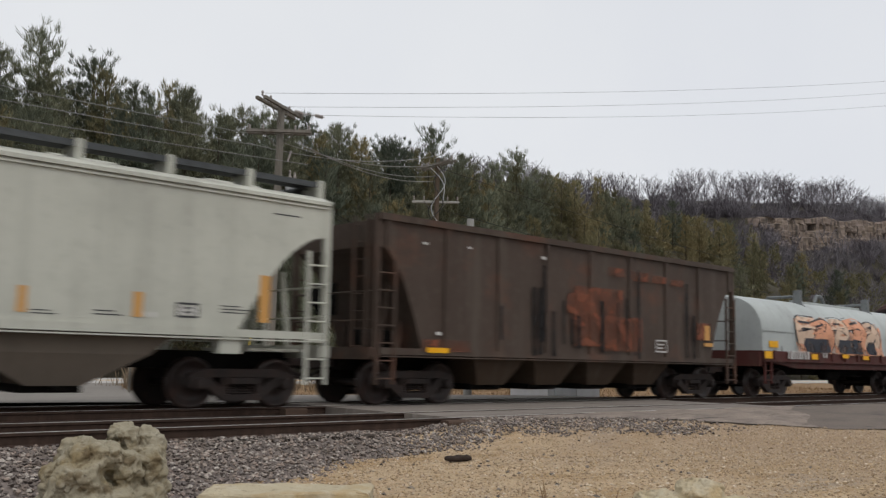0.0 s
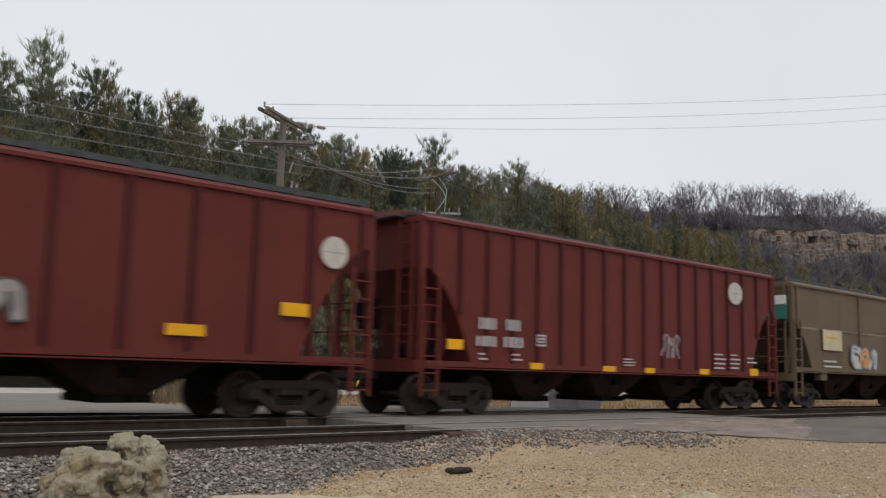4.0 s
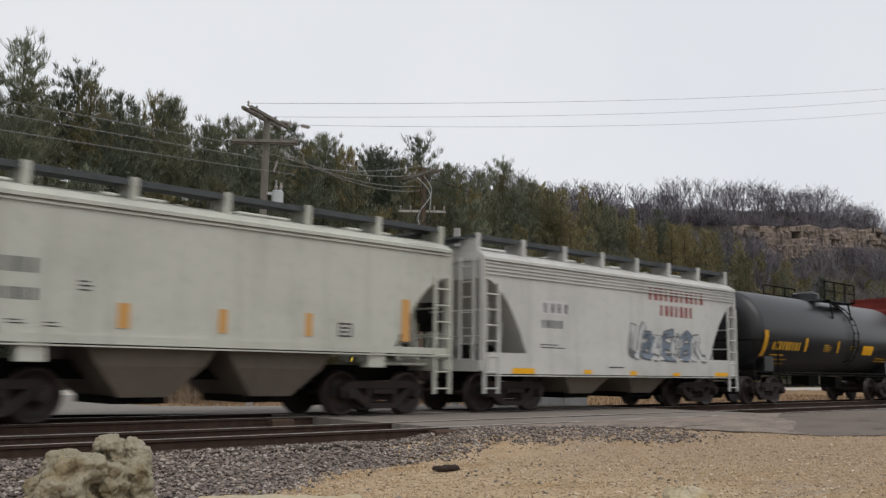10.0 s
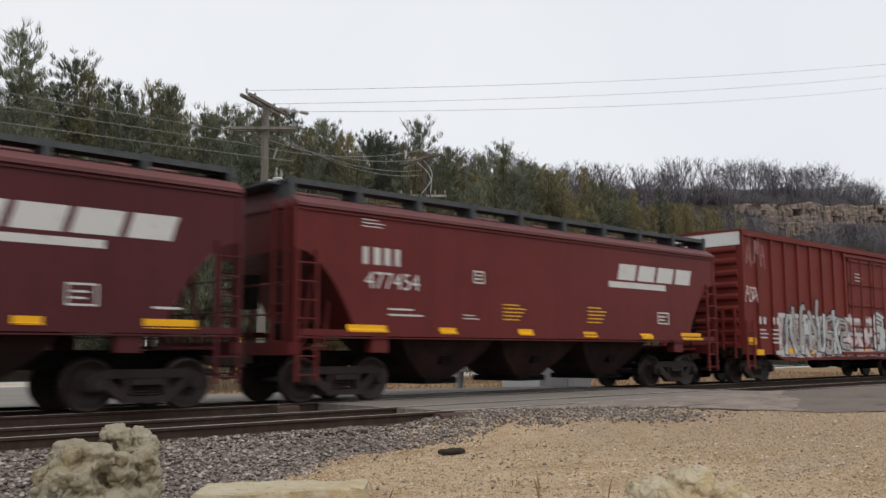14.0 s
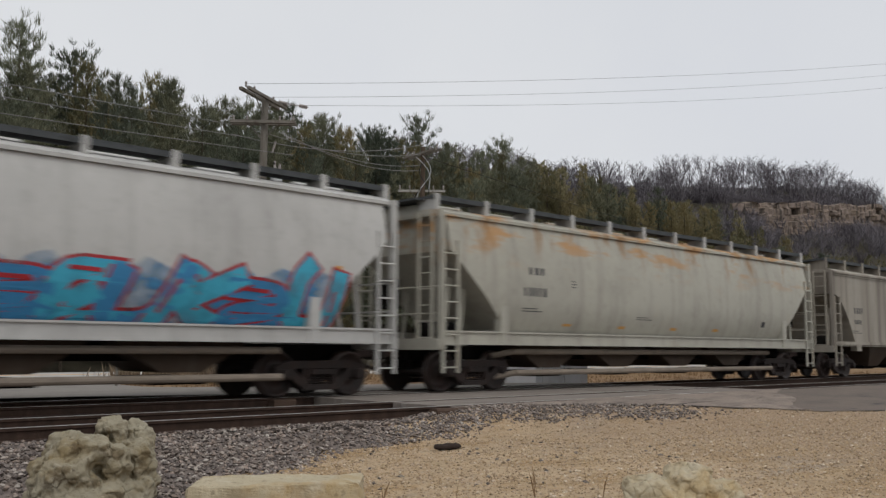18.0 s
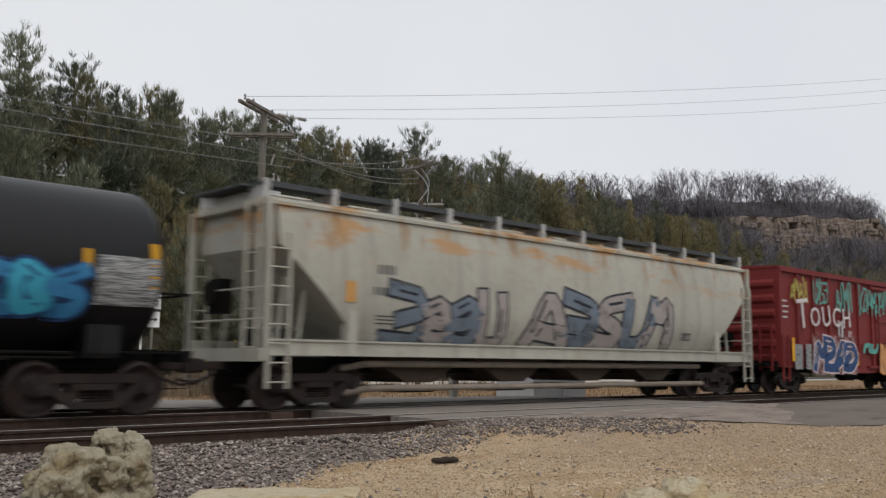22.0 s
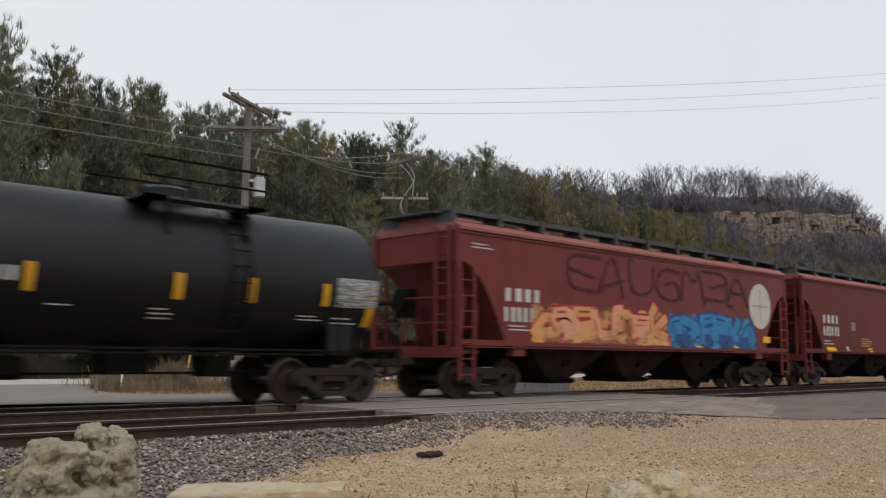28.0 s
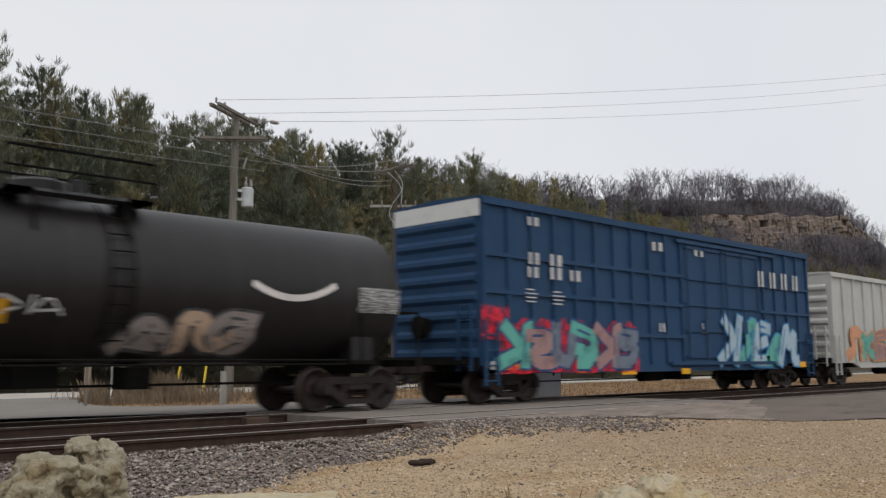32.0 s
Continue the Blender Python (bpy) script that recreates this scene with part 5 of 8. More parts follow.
wire((P1[0] + 0.5, P1[1] - 0.3, 8.0), (P2[0], P2[1], 7.8), 1.2, 0.018)
wire((P1[0] + 0.4, P1[1] - 0.2, 8.4), (P2[0], P2[1], 8.9), 1.6, 0.018)

# guy wire guards
for x, y, z0, dx, dy, h in ((21.5, 39.0, -0.4, 0.35, 0.0, 1.9), (19.6, 33.4, -0.4, 0.32, 0.0, 2.2), (33.0, 43.6, -0.4, 1.0, 0.2, 2.2)):
    m = Mesh().rod((x, y, z0), (x + dx, y + dy, z0 + h), 0.05, 8)
    single("guy_wire_guard", m, flat("yellow_plastic", (0.75, 0.55, 0.05)), "leaning yellow plastic guy-wire guard", "guy guard", group="guy guards")

# service post with a meter box
post = thing("service_post", "grey timber service post with a small meter box", "post", pose(19.5, 20.1, -0.45))
part("shaft", Mesh().rod((0, 0, 0), (0, 0, 5.75), 0.13, 12, 0.11), shader("pale_post_timber", (0.30, 0.29, 0.27), 0.85, 0, [((0.18, 0.17, 0.16), (4, 4, 0.5), 0.45, 0.7, 0.8)]), post)
part("meter_box", Mesh().box(-0.2, 0.08, -0.3, -0.13, 0.9, 1.35, 0.02), GREYMETAL, post)
part("conduit", Mesh().rod((-0.14, -0.08, 1.3), (-0.14, -0.08, 5.2), 0.03, 8), GREYMETAL, post)
fp = thing("fence_post", "short grey wooden fence post in the grass", "post", pose(16.6, 26.9, -0.45))
part("shaft", Mesh().rod((0, 0, 0), (0, 0, 1.25), 0.12, 10, 0.11), shader("pale_post_timber", (0.30, 0.29, 0.27), 0.85), fp)

for x, y in ((15.61, 35.0), (17.0, 35.0)):
    fp = thing("fence_post", "tan weathered wooden fence post in the brush", "post", pose(x, y, -0.45), group="fence posts")
    part("shaft", Mesh().rod((0, 0, 0), (0, 0, 1.5), 0.14, 10, 0.12), shader("tan_post_timber", (0.30, 0.235, 0.17), 0.85, 0, [((0.17, 0.13, 0.09), (4, 4, 0.5), 0.45, 0.7, 0.8)]), fp)

# signal equipment housing
hb = thing("equipment_housing", "silver sheet-metal signal equipment housing on the verge", "equipment box", pose(23.4, 20.3, -0.45))
part("body", Mesh().box(0, 2.75, 0, 1.7, 0.12, 2.0, 0.03), SILVER, hb)
part("roof", Mesh().prism([(-0.12, 2.0), (2.87, 2.0), (2.87, 2.06), (-0.12, 2.06)], -0.12, 1.82), SILVER, hb)
part("plinth", Mesh().box(0.1, 2.65, 0.1, 1.6, 0.0, 0.12), HIGHWAY, hb)
for x in (0.3, 1.45):
    d = part("door", Mesh().box(x, x + 0.95, -0.03, -0.002, 0.25, 1.9), SILVER, hb)
    part("handle", Mesh().box(x + 0.8, x + 0.86, -0.07, -0.03, 1.0, 1.2), UNDER, d)


# road signs on the far side
def text_mesh(name, body, size, material, parent, at):
    cu = bpy.data.curves.new(name, "FONT")
    cu.body, cu.size, cu.align_x, cu.align_y, cu.extrude = body, size, "CENTER", "CENTER", 0.002
    ob = bpy.data.objects.new(name, cu)
    scene.collection.objects.link(ob)
    me = bpy.data.meshes.new_from_object(ob)
    bpy.data.objects.remove(ob)
    me.materials.clear()
    me.materials.append(material)
    o = new(name, me)
    o.parent = parent
    o.matrix_basis = at
    return o


SIGN_RED, SIGN_WHITE = flat("sign_red", (0.5, 0.03, 0.03), 0.35), flat("sign_white", (0.75, 0.75, 0.73), 0.35)


def road_sign(az, dist, label, h):
    x, y = dist * math.sin(radians(az)), dist * math.cos(radians(az))
    s = thing("road_sign", label, "road sign", pose(x, y, -0.45, 0, 0, -az), group="road signs")
    part("post", Mesh().box(-0.045, 0.045, 0.0, 0.09, 0, h), TIMBER, s)
    return s


s = road_sign(23.98, 33, "red octagonal stop sign on a wooden post", 3.2)
oct_ = [(0.4 * math.cos(radians(22.5 + 45 * i)), 2.92 + 0.4 * math.sin(radians(22.5 + 45 * i))) for i in range(8)]
part("rim", Mesh().prism(oct_, -0.012, 0.0), SIGN_WHITE, s)
part("panel", Mesh().prism([(x * 0.93, 2.92 + (z - 2.92) * 0.93) for x, z in oct_], -0.018, -0.012), SIGN_RED, s)
text_mesh("word", "STOP", 0.27, SIGN_WHITE, s, pose(0, -0.022, 2.92, 90))
s = road_sign(25.95, 37, "white route sign with a double arrow plate below", 3.9)
part("route_panel", Mesh().prism([(-0.3, 3.35), (0.3, 3.35), (0.3, 3.93), (-0.3, 3.93)], -0.015, 0.0), SIGN_WHITE, s)
text_mesh("number", "35", 0.46, BLACKINK, s, pose(0, -0.02, 3.64, 90))
part("arrow_panel", Mesh().prism([(-0.27, 2.66), (0.27, 2.66), (0.27, 3.26), (-0.27, 3.26)], -0.015, 0.0), SIGN_WHITE, s)
a = Mesh().prism([(-0.2, 2.96), (-0.1, 2.88), (-0.1, 2.93), (0.1, 2.93), (0.1, 2.88), (0.2, 2.96), (0.1, 3.04), (0.1, 2.99), (-0.1, 2.99), (-0.1, 3.04)], -0.022, -0.016)
part("double_arrow", a, BLACKINK, s)
s = road_sign(25.35, 35, "tall thin white marker post", 4.4)
m = Mesh().box(-0.04, 0.04, -0.03, 0.0, 0.3, 4.4)
part("face", m, SIGN_WHITE, s)

# ---- trees ----
BARK = shader("conifer_bark", (0.075, 0.06, 0.045), 0.95, 0, [((0.03, 0.025, 0.02), (5, 5, 1), 0.45, 0.7, 0.8)])
PINE = [shader("pine_needles", (0.205, 0.212, 0.155), 0.8, 0, [((0.125, 0.135, 0.098), (0.5, 0.5, 0.5), 0.42, 0.62, 0.8), ((0.20, 0.178, 0.105), (1.4, 1.4, 1.4), 0.55, 0.72, 0.7)]),
        shader("cedar_needles", (0.27, 0.232, 0.135), 0.8, 0, [((0.175, 0.158, 0.09), (0.5, 0.5, 0.5), 0.42, 0.62, 0.8), ((0.24, 0.175, 0.085), (1.4, 1.4, 1.4), 0.52, 0.7, 0.7)])]


def conifer_meshes(seed, height, radius, base, material, power):
    """A trunk with upswept limbs; tufts of needles stand up along each limb's outer half, with gaps between them."""
    rng = random.Random(seed)
    tr = Mesh().lathe([(-0.6, 0.2), (height * 0.5, 0.12), (height * 0.98, 0.02)], "z", 8)
    boughs = Mesh()
    v, f = boughs.v, boughs.f

    def tuft(px, py, pz, size, count, lean, low=0.45, high=1.5):
        for _ in range(count):
            b = rng.uniform(0, 6.283)
            e = rng.uniform(low, high)
            l = size * rng.uniform(0.5, 1.15)
            ox, oy = rng.gauss(0, 0.16 * size), rng.gauss(0, 0.16 * size)
            dx, dy, dz = math.cos(b) * l * math.cos(e) + lean[0], math.sin(b) * l * math.cos(e) + lean[1], l * math.sin(e)
            w = rng.uniform(0.03, 0.06)
            c, d = math.sin(b) * w, math.cos(b) * w
            qx, qy, qz = px + ox, py + oy, pz + rng.uniform(-0.15, 0.15)
            o = len(v)
            v.extend([(qx - c * 0.5, qy + d * 0.5, qz), (qx + c * 0.5, qy - d * 0.5, qz), (qx + dx * 0.55 + c, qy + dy * 0.55 - d, qz + dz * 0.5), (qx + dx, qy + dy, qz + dz)])
            f.append((o, o + 1, o + 2))
            f.append((o, o + 2, o + 3))

    n = 84
    for i in range(n):
        t = (i + rng.random()) / n
        if t > 0.5 and rng.random() < 0.34:
            continue
        h = height * (base + (0.97 - base) * t)
        r = radius * (0.22 + 0.78 * (1 - t) ** power) * rng.uniform(0.5, 1.12) * min(1.0, 0.55 + 2.2 * t)
        a = i * 2.39996 + rng.uniform(-0.5, 0.5)
        up = -0.12 + 1.1 * t + rng.uniform(-0.1, 0.25)
        ca, sa = math.cos(a), math.sin(a)
        tip = (ca * r, sa * r, h + up * r)
        mid = (ca * r * 0.55, sa * r * 0.55, h + up * r * 0.35)
        if i % 2 == 0:
            boughs.rod((0, 0, h - 0.1), mid, 0.05, 3, 0.03)
            boughs.rod(mid, tip, 0.03, 3, 0.012)
        k = max(2, int(r * 2.1))
        for j in range(k):
            q = 0.28 + 0.72 * (j + rng.random()) / k
            spread = 0.22 * r * (1.1 - q)
            px, py, pz = ca * r * q + rng.gauss(0, spread), sa * r * q + rng.gauss(0, spread), h + up * r * q * q + rng.gauss(0, 0.12)
            tuft(px, py, pz, rng.uniform(0.6, 1.15), 17, (ca * 0.12, sa * 0.12), -0.15 + 0.75 * min(1, 1.6 * t), 0.75 + 0.75 * min(1, 1.6 * t))
    for j in range(6):
        tuft(0, 0, height * (0.9 + 0.017 * j), 0.7, 12, (0, 0))
    return mesh_from("trunk", tr.v, tr.f, BARK), mesh_from("crown", v, f, material)


for q in PINE:
    n, l = q.node_tree.nodes, q.node_tree.links
    b = n["Principled BSDF"]
    through_leaf, blend = n.new("ShaderNodeBsdfTranslucent"), n.new("ShaderNodeMixShader")
    blend.inputs[0].default_value = 0.28
    info, pick, tone = n.new("ShaderNodeObjectInfo"), n.new("ShaderNodeValToRGB"), n.new("ShaderNodeMix")
    for at, c in ((0.0, (0.45, 0.5, 0.5)), (0.35, (0.68, 0.72, 0.7)), (0.7, (0.92, 0.87, 0.76)), (1.0, (1.05, 1.08, 1.03))):
        e = pick.color_ramp.elements[0] if at == 0.0 else pick.color_ramp.elements[-1] if at == 1.0 else pick.color_ramp.elements.new(at)
        e.color = (*c, 1)
    tone.data_type, tone.blend_type = "RGBA", "MULTIPLY"
    tone.inputs["Factor"].default_value = 1.0
    l.new(info.outputs["Random"], pick.inputs[0])
    l.new(b.inputs["Base Color"].links[0].from_socket, tone.inputs["A"])
    l.new(pick.outputs[0], tone.inputs["B"])
    l.new(tone.outputs["Result"], b.inputs["Base Color"])
    l.new(tone.outputs["Result"], through_leaf.inputs["Color"])
    l.new(b.outputs[0], blend.inputs[1])
    l.new(through_leaf.outputs[0], blend.inputs[2])
    l.new(blend.outputs[0], n["Material Output"].inputs["Surface"])
KINDS = [conifer_meshes(11, 12, 4.2, 0.12, PINE[0], 0.7), conifer_meshes(12, 12, 3.4, 0.06, PINE[1], 0.55), conifer_meshes(13, 12, 4.6, 0.2, PINE[0], 0.5), conifer_meshes(14, 12, 2.9, 0.04, PINE[1], 0.75), conifer_meshes(15, 12, 3.9, 0.12, PINE[0], 0.6)]
TREE_LABELS = ["dark green pine tree on the hillside", "olive-brown cedar tree on the hillside", "broad dark green pine tree on the hillside", "slender olive cedar tree on the hillside", "ragged green pine tree on the hillside"]


def tree(x, y, h, kind, turn):
    s = h / 12
    t = thing("conifer", TREE_LABELS[kind], "tree", Matrix.Translation((x, y, land(x, y) - 0.3)) @ pose(0, 0, 0, 0, 0, turn) @ Matrix.Diagonal((s, s, s, 1)), group="trees on the hill")
    part("trunk", KINDS[kind][0], None, t)
    part("crown", KINDS[kind][1], None, t)


rng = random.Random(21)
for row, (y0, step, hmin, hmax) in enumerate(((51, 4.8, 7, 10), (57, 5.0, 8, 11), (64, 5.2, 9, 12), (71, 5.2, 9, 11.5), (78, 5.2, 8.5, 11), (84, 5.0, 8, 10.5), (88, 3.4, 6.5, 8), (91, 4.0, 8, 10), (95, 2.6, 5.5, 7.5))):
    x = y0 * math.tan(radians(14)) - 4
    end = y0 * math.tan(radians(66 if row < 4 else 62 if row < 8 else 38))
    while x < end:
        k = rng.choice((0, 1, 2, 4, 4)) if x < 75 else rng.choice((1, 3, 1, 4, 0))
        tree(x + rng.uniform(-1.5, 1.5), y0 + rng.uniform(-2.4, 2.4), rng.uniform(hmin, hmax) * (1.0 if x < 90 else 0.82), k, rng.uniform(0, 360))
        x += step * rng.uniform(0.7, 1.25) * (1 if x < 110 else 1.5)
# the tallest pines of the skyline: bearing, elevation, kind
for az, el, k in ((15.9, 16.9, 0), (17.9, 18.3, 0), (20.9, 17.1, 2), (23.3, 16.0, 4), (25.2, 16.1, 1), (26.2, 15.9, 0), (28.9, 14.4, 4), (30.9, 14.9, 2), (33.6, 14.9, 0), (35.6, 14.5, 4), (38.8, 13.7, 2), (41.7, 14.5, 0), (43.6, 12.9, 4), (47.0, 13.0, 2), (48.2, 12.0, 4)):
    d = 89 / math.cos(radians(az))
    x, y = d * math.sin(radians(az)), 89.0
    tree(x, y, 0.96 * (0.95 + d * math.tan(radians(el)) - land(x, y) + 0.3), k, az * 31)

# olive evergreens on the shoulder behind, with the crown line that they draw
CREST = [(85, 29.5), (110, 31.5), (135, 32), (152, 30.3), (173, 27.2), (190, 23.5), (225, 14)]
for row in range(3):
    x = 84 + 1.3 * row
    while x < 222:
        y = 98 + 5.5 * row + rng.uniform(-2, 2)
        for (xa, za), (xb, zb) in zip(CREST, CREST[1:]):
            if x <= xb:
                break
        top = 0.95 + ((za + (zb - za) * (x - xa) / (xb - xa)) - 0.95) * y / 105 - rng.uniform(0, 2.6) - 1.2 * (2 - row)
        tree(x * y / 105, y, min(13.5, max(5.0, top - land(x * y / 105, y))), rng.choice((1, 3, 1, 4, 1)), rng.uniform(0, 360))
        x += rng.uniform(2.6, 4.6)

# ---- bluff ----
ROCK = shader("bluff_limestone", (0.185, 0.145, 0.122), 0.95, 0, [((0.17, 0.13, 0.095), (0.08, 0.08, 0.45), 0.45, 0.62, 0.85), ((0.29, 0.232, 0.19), (0.2, 0.2, 0.7), 0.52, 0.68, 0.7), ((0.05, 0.042, 0.036), (0.5, 0.3, 0.05), 0.5, 0.6, 0.9), ((0.06, 0.05, 0.04), (0.1, 0.1, 0.9), 0.58, 0.64, 0.8)], 0.6, 1.2)
m = Mesh()
nx, nz = 180, 26
for j in range(nz + 1):
    for i in range(nx + 1):
        x = 330 + 250 * i / nx
        t = j / nz
        z0 = land(x, 164 + 0.1 * (x - 200)) - 1.5
        top = land(x, 175 + 0.1 * (x - 200)) + 0.5 + 1.8 * noise.noise((x * 0.04, 0, 3))
        top = z0 + (top - z0) * (0.25 + 0.75 * smooth(330, 337, x))
        z0 -= 3.0
        ledge = math.floor(t * 7 + 0.8 * noise.noise((x * 0.03, 1, 0)))
        block = math.floor(x / 4.5 + 1.3 * noise.noise((x * 0.11, ledge * 1.7, 0)))
        y = 165 + 0.10 * (x - 200) + 0.75 * ledge + 2.2 * noise.noise((x * 0.05, ledge * 3.1, 0)) + 3.6 * noise.noise((block * 3.7, ledge * 5.3, 2)) + 0.5 * noise.noise((x * 0.5, t * 14, 5))
        m.v.append((x, y, z0 + (top - z0) * t))
w = nx + 1
m.f = [(j * w + i, j * w + i + 1, (j + 1) * w + i + 1, (j + 1) * w + i) for j in range(nz) for i in range(nx)]
for i in range(nx):
    a, b = m.v[nz * w + i], m.v[nz * w + i + 1]
    m.add([a, b, (b[0], b[1] + 22, b[2] - 1), (a[0], a[1] + 22, a[2] - 1)], [(0, 1, 2, 3)])
single("cliff", m, ROCK, "banded tan limestone cliff on the bluff", "cliff", kind="structure")

TWIG = shader("bare_twigs", (0.175, 0.16, 0.172), 0.9, 0, [((0.085, 0.075, 0.083), (0.035, 0.035, 0.035), 0.47, 0.6, 0.85)])


def bare_wood(name, spots, label, seed):
    """Leafless trees: a trunk that forks into limbs fanning up to a domed crown of branches and fine twigs."""
    g = random.Random(seed)
    v, f = [], []

    def limb(a, b, w, w2, sides=3):
        o = len(v)
        if sides == 3:
            for p, r in ((a, w), (b, w2)):
                v.extend([(p[0] + r, p[1], p[2]), (p[0] - 0.5 * r, p[1] + 0.87 * r, p[2]), (p[0] - 0.5 * r, p[1] - 0.87 * r, p[2])])
            f.extend([(o, o + 1, o + 4, o + 3), (o + 1, o + 2, o + 5, o + 4), (o + 2, o, o + 3, o + 5)])
            return
        t = g.uniform(0, 3.1416)
        c, s = math.cos(t), math.sin(t)
        v.extend([(a[0] - w * c, a[1] - w * s, a[2]), (a[0] + w * c, a[1] + w * s, a[2]), (b[0] + w2 * c, b[1] + w2 * s, b[2]), (b[0] - w2 * c, b[1] - w2 * s, b[2])])
        f.append((o, o + 1, o + 2, o + 3))

    for x, y, z, h in spots:
        low = h < 6.5
        wide = h * (g.uniform(0.5, 0.75) if low else g.uniform(0.33, 0.46))
        fork = 0.05 if low else g.uniform(0.12, 0.28)
        base = (x + g.uniform(-0.3, 0.3), y + g.uniform(-0.3, 0.3), z + h * fork)
        if not low:
            limb((x, y, z - 1), base, 0.30, 0.22)
        for i in range(9 if not low else 7):
            a = i * 2.4 + g.uniform(-0.5, 0.5)
            e = math.sqrt((i + g.random()) / 9)
            dome = math.sqrt(max(0.02, 1 - 0.85 * e * e))
            tip = (x + math.cos(a) * wide * e, y + math.sin(a) * wide * e, z + h * (0.45 + 0.55 * dome) * g.uniform(0.9, 1.0))
            knee = tuple(base[k] + (tip[k] - base[k]) * 0.5 for k in range(3))
            knee = (knee[0] + math.cos(a) * wide * 0.1, knee[1] + math.sin(a) * wide * 0.1, knee[2] - 0.02 * h)
            limb(base, knee, 0.15, 0.10)
            limb(knee, tip, 0.10, 0.045)
            for j in range(6 if not low else 5):
                s = 0.15 + 0.85 * (j + g.random()) / 6
                c = tuple(knee[k] + (tip[k] - knee[k]) * s for k in range(3))
                b = a + g.uniform(-1.9, 1.9)
                l = h * g.uniform(0.08, 0.17)
                q = (c[0] + math.cos(b) * l, c[1] + math.sin(b) * l, min(z + h * 1.02, c[2] + l * g.uniform(0.3, 1.1)))
                limb(c, q, 0.075, 0.04, 2)
                for _ in range(3):
                    b2 = b + g.uniform(-1.2, 1.2)
                    s2 = g.uniform(0.3, 1.0)
                    d = tuple(c[k] + (q[k] - c[k]) * s2 for k in range(3))
                    limb(d, (d[0] + math.cos(b2) * l * 0.55, d[1] + math.sin(b2) * l * 0.55, min(z + h * 1.04, d[2] + l * g.uniform(0.2, 0.9))), 0.055, 0.03, 2)
    m = Mesh()
    m.v, m.f = v, f
    return single(name, m, TWIG, label, "bare trees", kind="stuff")


g = random.Random(5)
spots = []
for i in range(190):
    x = 150 + 2.6 * i + g.uniform(-1.2, 1.2)
    y = g.choice((g.uniform(184, 196), g.uniform(178, 184))) + 0.10 * max(0, x - 200)
    low = 0.68 + 0.36 * smooth(200, 400, x)
    spots.append((x, y, land(x, y) - 1.0, low * g.choice((g.uniform(10, 12.5), g.uniform(12.5, 15), g.uniform(14.5, 17.5)))))
for _ in range(520):
    x = g.uniform(150, 640)
    y = g.uniform(175, 190) + 0.10 * max(0, x - 200)
    spots.append((x, y, land(x, y) - 0.6, (0.7 + 0.3 * smooth(200, 400, x)) * g.uniform(2.8, 5.6)))
for _ in range(170):
    x = g.uniform(190, 335)
    y = g.uniform(150, 178) + 0.10 * max(0, x - 200)
    spots.append((x, y, land(x, y) - 0.6, g.uniform(6, 10)))
for _ in range(120):
    x = g.uniform(425, 600)
    y = g.uniform(150, 163) + 0.10 * max(0, x - 200)
    spots.append((x, y, land(x, y) - 0.6, g.uniform(7, 11)))
for _ in range(300):
    x = g.uniform(140, 640)
    y = g.uniform(115, 162) + 0.10 * max(0, x - 200)
    spots.append((x, y, land(x, y) - 1.0, g.uniform(8, 13)))
for _ in range(900):
    x = g.uniform(290, 640)
    y0 = g.uniform(175, 181) if g.random() < 0.45 else g.uniform(120, 163)
    spots.append((x, y0 + 0.10 * max(0, x - 200), land(x, y0 + 0.10 * max(0, x - 200)) - 0.8, g.uniform(2.5, 5)))
bare_wood("bare_woods", spots, "leafless grey-brown trees along the bluff", 6)
spots = []
for _ in range(260):
    x, y = g.uniform(70, 330), g.uniform(96, 150)
    spots.append((x, y, land(x, y), g.uniform(6, 10)))
bare_wood("bare_woods_low", spots, "leafless grey-brown trees on the lower slope", 7)


def far_evergreens():
    g = random.Random(8)
    v, f = [], []
    for _ in range(1900):
        x, y = g.uniform(95, 560), g.uniform(92, 180)
        y0 = y - 0.1 * max(0, x - 200)
        if y0 > 165 or y0 > 125 and g.random() < 0.35 or x > 318 and y0 > 146:
            continue
        z, h = land(x, y), g.uniform(5, 9)
        r = h * 0.24
        for i in range(70):
            t = g.random()
            a = g.uniform(0, 6.283)
            q = r * (1 - t) ** 0.7 * g.uniform(0.4, 1.15)
            px, py, pz = x + math.cos(a) * q, y + math.sin(a) * q, z + h * (0.05 + 0.92 * t)
            b = g.uniform(0, 6.283)
            o = len(v)
            v.extend([(px - math.sin(b) * 0.35, py + math.cos(b) * 0.35, pz), (px + math.sin(b) * 0.35, py - math.cos(b) * 0.35, pz - 0.1), (px + math.cos(a) * 0.6, py + math.sin(a) * 0.6, pz + g.uniform(0.3, 1.2))])
            f.append((o, o + 1, o + 2))
    m = Mesh()
    m.v, m.f = v, f
    return single("far_evergreens", m, PINE[1], "olive evergreen woods on the distant slope", "woods", kind="stuff")


far_evergreens()


